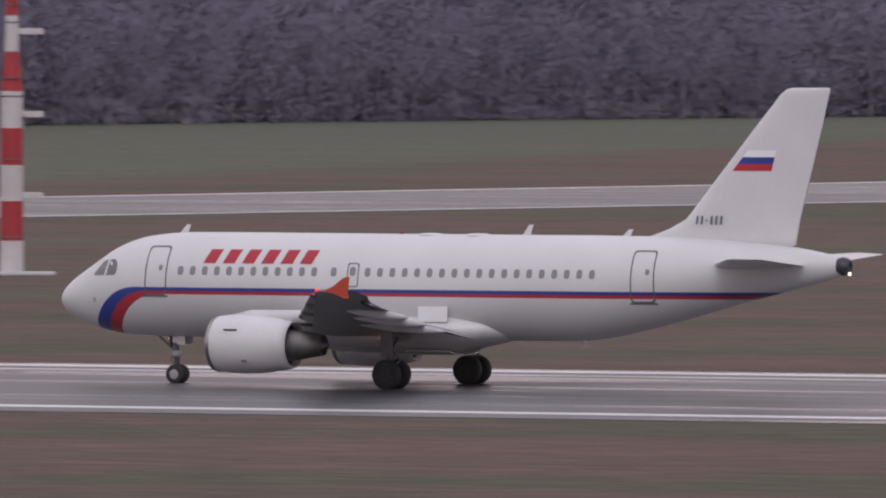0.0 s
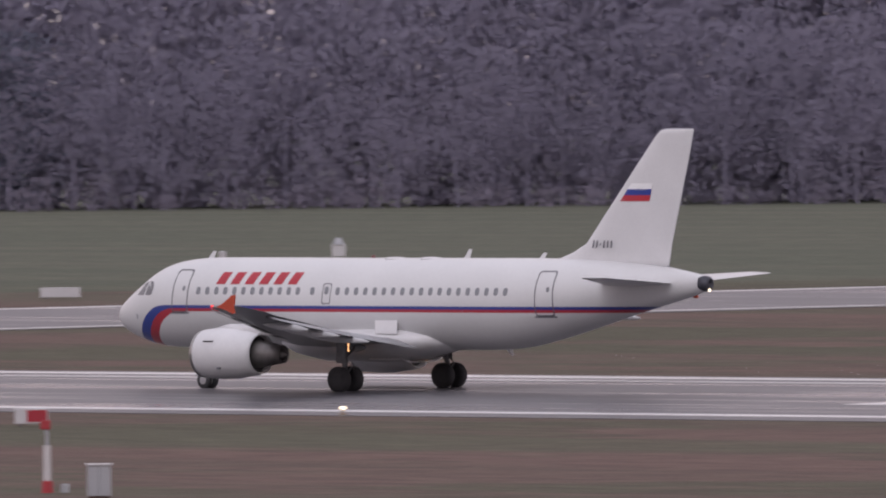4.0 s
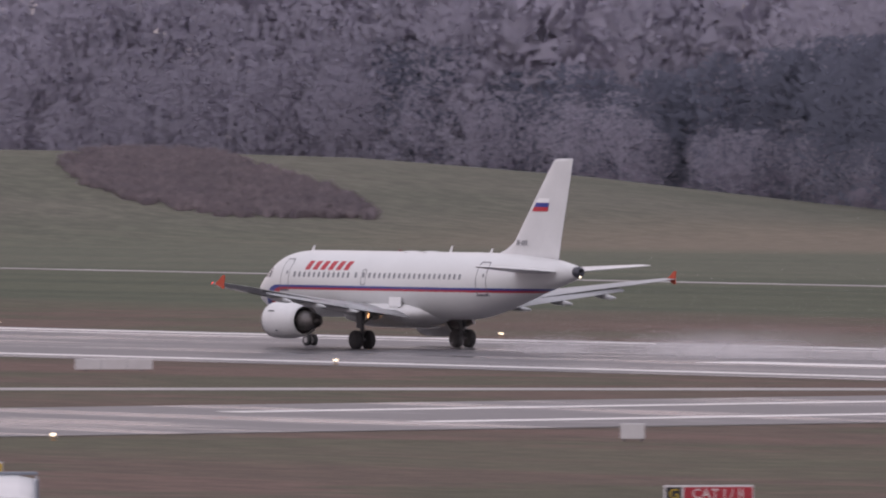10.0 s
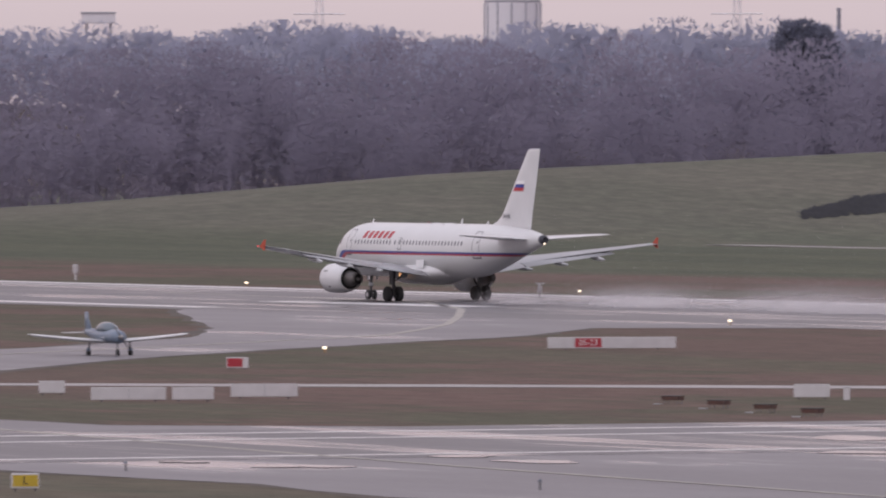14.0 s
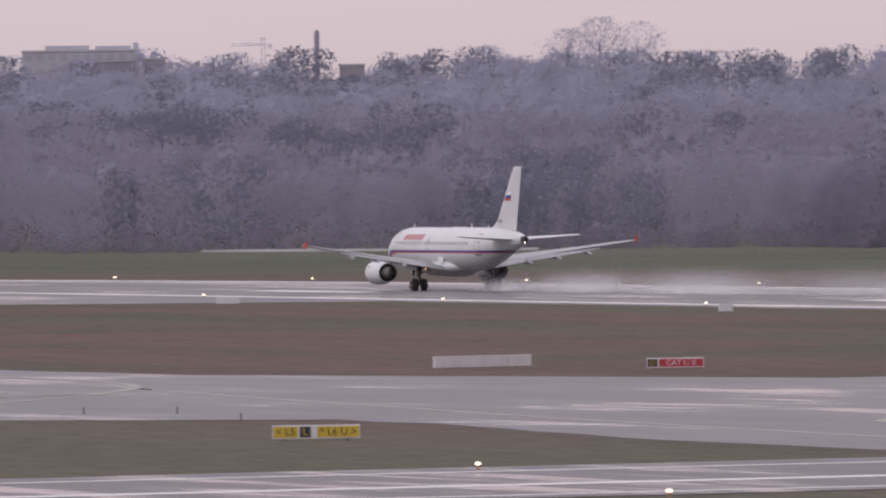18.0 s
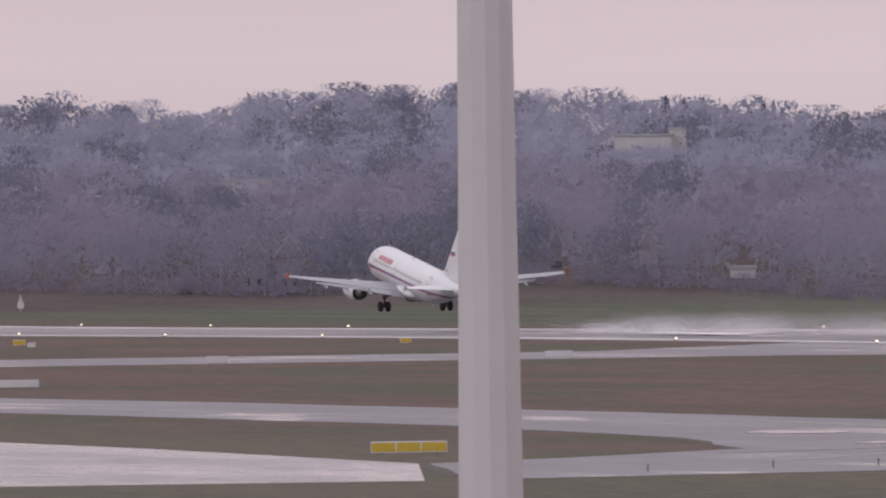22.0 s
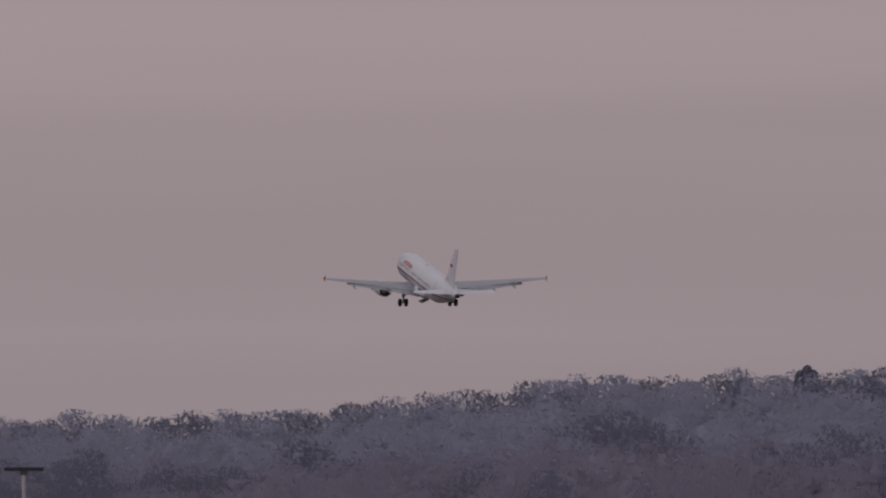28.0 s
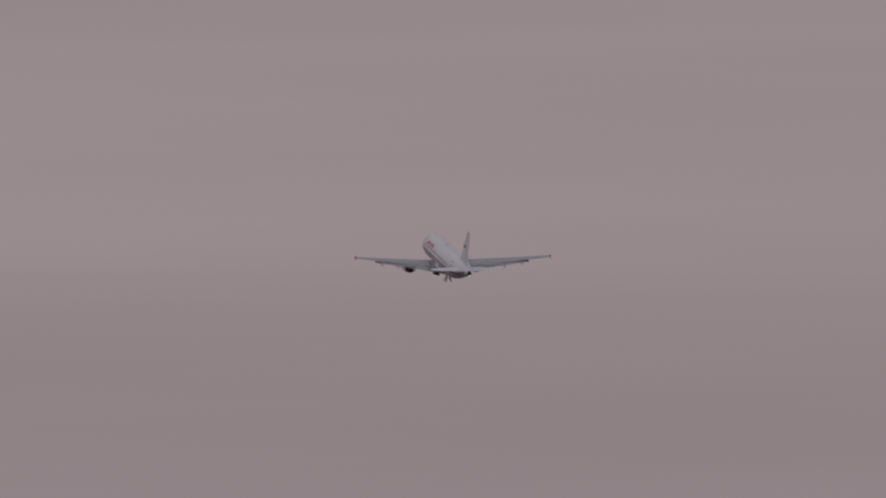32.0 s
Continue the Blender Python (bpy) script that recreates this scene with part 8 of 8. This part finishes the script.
# pale arched hall glimpsed between the trunks
x, y = polar(29.19, 1572)
ob = thing("arched_hall", pose(x, y, 0, 0, 0, 29.13), "pale hall with an arched roof half hidden by trunks", "building")
arch = [(-5.9, 0.0), (-5.9, 6.2)] + [(-5.9 * math.cos(k * math.pi / 14), 6.2 + 5.4 * math.sin(k * math.pi / 14)) for k in range(1, 14)] + [(5.9, 6.2), (5.9, 0.0)]
part("wall", add_loft(bmesh.new(), [[(px, yy, pz) for px, pz in arch] for yy in (0.0, 12.0)]), M_FARWHITE, ob, "pale arched front wall")
for k in range(5):
    px = -4.6 + 2.3 * k
    part("glazing_bar", box(px - 0.12, px + 0.12, -0.1, 0.02, 0.0, 6.2 + 4.6 * math.sqrt(max(0.0, 1 - (px / 5.9) ** 2))), M_HAZEDARK, ob)
for pz in (4.0, 7.0):
    part("cross_bar", box(-5.4, 5.4, -0.12, -0.1, pz, pz + 0.2), M_HAZEDARK, ob)

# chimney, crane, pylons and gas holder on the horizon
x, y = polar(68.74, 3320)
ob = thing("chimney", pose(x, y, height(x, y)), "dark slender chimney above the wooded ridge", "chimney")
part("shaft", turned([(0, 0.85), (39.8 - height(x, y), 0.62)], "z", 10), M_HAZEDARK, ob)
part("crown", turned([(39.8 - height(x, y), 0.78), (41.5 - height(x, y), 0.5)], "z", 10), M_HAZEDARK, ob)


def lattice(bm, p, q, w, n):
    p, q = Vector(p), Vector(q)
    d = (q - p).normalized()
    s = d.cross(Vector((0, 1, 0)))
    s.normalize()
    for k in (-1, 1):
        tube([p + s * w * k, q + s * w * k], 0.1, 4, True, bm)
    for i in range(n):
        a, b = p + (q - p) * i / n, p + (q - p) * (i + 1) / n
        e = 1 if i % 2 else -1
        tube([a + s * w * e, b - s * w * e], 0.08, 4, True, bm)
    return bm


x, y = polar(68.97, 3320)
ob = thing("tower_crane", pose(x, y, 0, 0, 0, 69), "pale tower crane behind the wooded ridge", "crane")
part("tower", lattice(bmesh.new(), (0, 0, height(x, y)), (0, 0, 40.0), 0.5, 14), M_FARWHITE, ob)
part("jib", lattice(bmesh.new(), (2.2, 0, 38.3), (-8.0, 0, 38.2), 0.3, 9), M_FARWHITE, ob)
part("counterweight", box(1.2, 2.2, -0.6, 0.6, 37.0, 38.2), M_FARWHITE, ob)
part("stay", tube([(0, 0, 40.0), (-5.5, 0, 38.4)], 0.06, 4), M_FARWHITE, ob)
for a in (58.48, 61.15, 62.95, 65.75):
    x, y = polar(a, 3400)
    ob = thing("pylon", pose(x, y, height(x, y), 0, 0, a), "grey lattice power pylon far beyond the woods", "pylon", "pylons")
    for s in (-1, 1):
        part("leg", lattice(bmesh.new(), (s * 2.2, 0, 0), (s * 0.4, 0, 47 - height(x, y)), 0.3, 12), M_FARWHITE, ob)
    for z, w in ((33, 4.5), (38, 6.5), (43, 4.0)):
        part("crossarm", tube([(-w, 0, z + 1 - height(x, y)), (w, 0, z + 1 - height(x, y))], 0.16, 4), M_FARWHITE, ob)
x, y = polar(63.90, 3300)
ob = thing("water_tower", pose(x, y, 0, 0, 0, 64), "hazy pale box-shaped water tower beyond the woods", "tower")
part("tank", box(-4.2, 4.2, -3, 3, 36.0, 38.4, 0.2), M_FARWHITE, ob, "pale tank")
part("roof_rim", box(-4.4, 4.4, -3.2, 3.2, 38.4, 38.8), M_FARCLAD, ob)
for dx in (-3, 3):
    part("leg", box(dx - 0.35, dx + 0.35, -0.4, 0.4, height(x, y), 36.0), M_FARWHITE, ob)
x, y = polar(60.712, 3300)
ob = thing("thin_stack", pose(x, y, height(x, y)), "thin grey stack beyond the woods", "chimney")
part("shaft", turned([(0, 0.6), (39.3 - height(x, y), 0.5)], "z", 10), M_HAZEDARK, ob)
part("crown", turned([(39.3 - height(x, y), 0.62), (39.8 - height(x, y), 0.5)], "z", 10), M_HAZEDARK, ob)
# two floodlight heads that show above the trees late in the climb
for a, d, h in ((77.21, 640, 13.3), (77.862, 640, 15.35)):
    x, y = polar(a, d)
    ob = thing("apron_light", pose(x, y, 0, 0, 0, a), "slender apron light with a dark flat head", "street lamp", "apron lights")
    part("pole", turned([(0, 0.16), (h, 0.09)], "z", 10), M_MASTGREY, ob)
    part("head", box(-0.95, 0.95, -0.2, 0.2, h, h + 0.18, 0.06), M_DARK, ob, "dark flat lamp head")
    part("bracket", turned([(h - 0.2, 0.14), (h, 0.2)], "z", 8), M_STRUT, ob)


# ---- spray behind the wheels and drifting mist: loose droplets
def droplets(name, pts, sizes, material, label, rng):
    n = len(pts)
    d = rng.normal(size=(n, 3, 3))
    d /= np.linalg.norm(d, axis=2, keepdims=True)
    V = (pts[:, None, :] + d * sizes[:, None, None]).reshape(-1, 3)
    me = bpy.data.meshes.new(name)
    me.vertices.add(3 * n)
    me.vertices.foreach_set("co", V.astype(np.float32).ravel())
    me.loops.add(3 * n)
    me.loops.foreach_set("vertex_index", np.arange(3 * n, dtype=np.int32))
    me.polygons.add(n)
    me.polygons.foreach_set("loop_start", np.arange(0, 3 * n, 3, dtype=np.int32))
    me.update(calc_edges=True)
    me.materials.append(material)
    return tagged(new(name, me), label, "spray", kind="stuff")


def spray():
    rng = np.random.default_rng(5)
    n = 70000
    back = rng.exponential(46, n) + 5.0
    back = np.where(back > 260, rng.random(n) * 260, back)
    grow = 0.35 + 2.3 * (1 - np.exp(-back / 20))
    lane = np.where(rng.random(n) < 0.5, 3.8, -3.8)
    y = lane + rng.normal(size=n) * (0.7 + back * 0.035)
    z = rng.exponential(0.5, n) * grow
    pts = np.column_stack((-back, y, z))
    return droplets("tyre_spray", pts, 0.012 + 0.009 * rng.random(n), M_SPRAY, "pale spray thrown up by the wheels from the wet runway", rng)


def vapour(name, share):
    """Vapour that lets most light through: dense in the middle of a puff, thinning out to nothing at its rim."""
    m = mat(name, (0.85, 0.83, 0.86), rough=0.9)
    n, l = m.node_tree.nodes, m.node_tree.links
    clear, k, co, sep = n.new("ShaderNodeBsdfTransparent"), n.new("ShaderNodeMixShader"), n.new("ShaderNodeTexCoord"), n.new("ShaderNodeSeparateXYZ")
    l.new(co.outputs["Object"], sep.inputs[0])
    x, y, z = sep.outputs
    away = math_node(n, l, "SQRT", math_node(n, l, "ADD", math_node(n, l, "MULTIPLY", x, x), math_node(n, l, "MULTIPLY", z, z)))
    wisp = noise_node(n, l, co.outputs["Object"], (1.6, 1.6, 1.2), 3.0, 0.5)
    away = math_node(n, l, "ADD", away, math_node(n, l, "MULTIPLY", math_node(n, l, "SUBTRACT", wisp, 0.5), 0.5))
    l.new(mapped(n, l, away, 0.0, 0.85, share, 0.0), k.inputs[0])
    l.new(clear.outputs[0], k.inputs[1])
    l.new(n["Principled BSDF"].outputs[0], k.inputs[2])
    l.new(k.outputs[0], n["Material Output"].inputs["Surface"])
    return m


SPRAY = spray()


def spray_puffs():
    """Soft mist that trails the droplets, widening and thinning astern: shallow dishes turned towards the camera."""
    bm = bmesh.new()
    rings = [[(r * math.cos(6.2832 * q / 32), 0.3 * r * r, r * math.sin(6.2832 * q / 32)) for q in range(32)] for r in (0.0005, 0.2, 0.4, 0.6, 0.8, 1.0, 1.15)]
    first = part("mist", add_loft(bm, rings, False), vapour("fine_mist", 0.4), SPRAY, "soft mist over the wet runway", True)
    for k, b in enumerate((10, 14, 19, 25, 32, 40, 49, 60, 73, 89, 109, 135, 166)):
        q = first if k == 0 else shared("mist", first.data, SPRAY)
        r = 0.6 + 2.5 * (1 - math.exp(-b / 26))
        q.matrix_basis = Matrix.LocRotScale((-b, 2.6 * (k % 3 - 1), 0.3 * r), Euler((0, 0, radians(55))), (2.6 * r + 0.05 * b, r, r * (0.85 + 0.2 * (k % 2))))


spray_puffs()


def steam():
    """A thin veil of drifting puffs over the grass between the terrace and the runway: shallow dishes facing the
    camera.
    """
    x, y = polar(30.38, 300)
    ob = tagged(thing("steam", pose(x, y, 11.0, 0, 0, 30.38), "thin pale veil of drifting steam", "steam"), kind="stuff")
    bm = bmesh.new()
    rings = [[(r * math.cos(6.2832 * q / 32), 0.35 * r * r, r * math.sin(6.2832 * q / 32)) for q in range(32)] for r in (0.0005, 0.2, 0.4, 0.6, 0.8, 1.0, 1.15)]
    puff = part("puff", add_loft(bm, rings, False), vapour("thin_vapour", 0.13), ob, "", True)
    for k, (u, v, w, r) in enumerate(((0.3, 0.0, 1.8, 6.2), (-2.4, 6.0, 3.2, 5.0), (2.6, -7.0, 2.6, 4.6), (-0.9, 12.0, -3.0, 5.6), (1.9, -14.0, -2.4, 5.2))):
        q = puff if k == 0 else shared("puff", puff.data, ob)
        q.matrix_basis = Matrix.LocRotScale((u, v, w), Euler((0, 0.7 * k, 0)), (r, r, r))


steam()


TUCK_FAR = [(0.0, 0.0), (28.9, 0.0), (29.5, 24.0), (30.0, 50.0), (30.5, 74.0), (31.0, 84.0), (32.0, 84.0)]
TUCK_NEAR = [(0.0, 0.0), (29.4, 0.0), (30.0, 15.0), (30.5, 30.0), (31.0, 45.0), (31.5, 61.0), (32.0, 75.0)]
NEAR = [True, False]


def motions():
    """Keys the airliner's run and climb, its wings' flex and its gear."""
    flight = [(t, pose(AFT - s, TRACK, z, bank, -pitch, 180)) for t, s, z, pitch, bank in FLIGHT]
    walk(AIRLINER, flight)
    # the spray trails the main wheels and is left behind at lift-off
    trail = [(t, AFT - s) for t, s, z, pitch, bank in FLIGHT if t <= 21.0]
    # below zero it lies underground, out of sight; heights fitted to the view
    rise = [(0.0, -4.5), (4.5, -4.0), (6.0, -1.6), (7.0, -0.6), (8.0, 0.0), (9.5, -0.5), (15.0, -0.6), (17.5, -0.3), (19.0, 0.0), (21.0, 0.0)]
    def lift(t):
        return float(np.interp(t, [r[0] for r in rise], [r[1] for r in rise]))
    walk(SPRAY, [(t, pose(x, TRACK, lift(t), 0, 0, 180)) for t, x in trail] + [(22.0, pose(trail[-1][1] - 18, TRACK, -0.5, 0, 0, 180)), (23.5, pose(trail[-1][1] - 20, TRACK, -3.5, 0, 0, 180)), (32.0, pose(trail[-1][1] - 20, TRACK, -5.0, 0, 0, 180))])
    for k, w in enumerate(WINGS):
        side = 1 - 2 * k
        root = w.location.copy()
        walk(w, [(t, pose(*root, side * a, 0, 0)) for t, a in ((0.0, 0.0), (9.0, 0.1), (13.0, 0.6), (18.0, 1.3), (20.0, 1.9), (22.0, 2.7), (26.0, 2.8), (32.0, 2.8))])
    for k, gmesh in enumerate(GEARS):
        side = 1 - 2 * k
        hinge = gmesh.location.copy()
        tuck = TUCK_NEAR if NEAR[k] else TUCK_FAR
        walk(gmesh, [(t, pose(*hinge, -side * a, 0, 0)) for t, a in tuck])
    for k, door in enumerate(BELLY_DOORS):
        side = 1 - 2 * k
        hinge = door.location.copy()
        walk(door, [(t, pose(*hinge, -side * a, 0, 0)) for t, a in ((0.0, 0.0), (27.2, 0.0), (28.2, 45.0), (28.8, 82.0), (32.0, 82.0))])


motions()
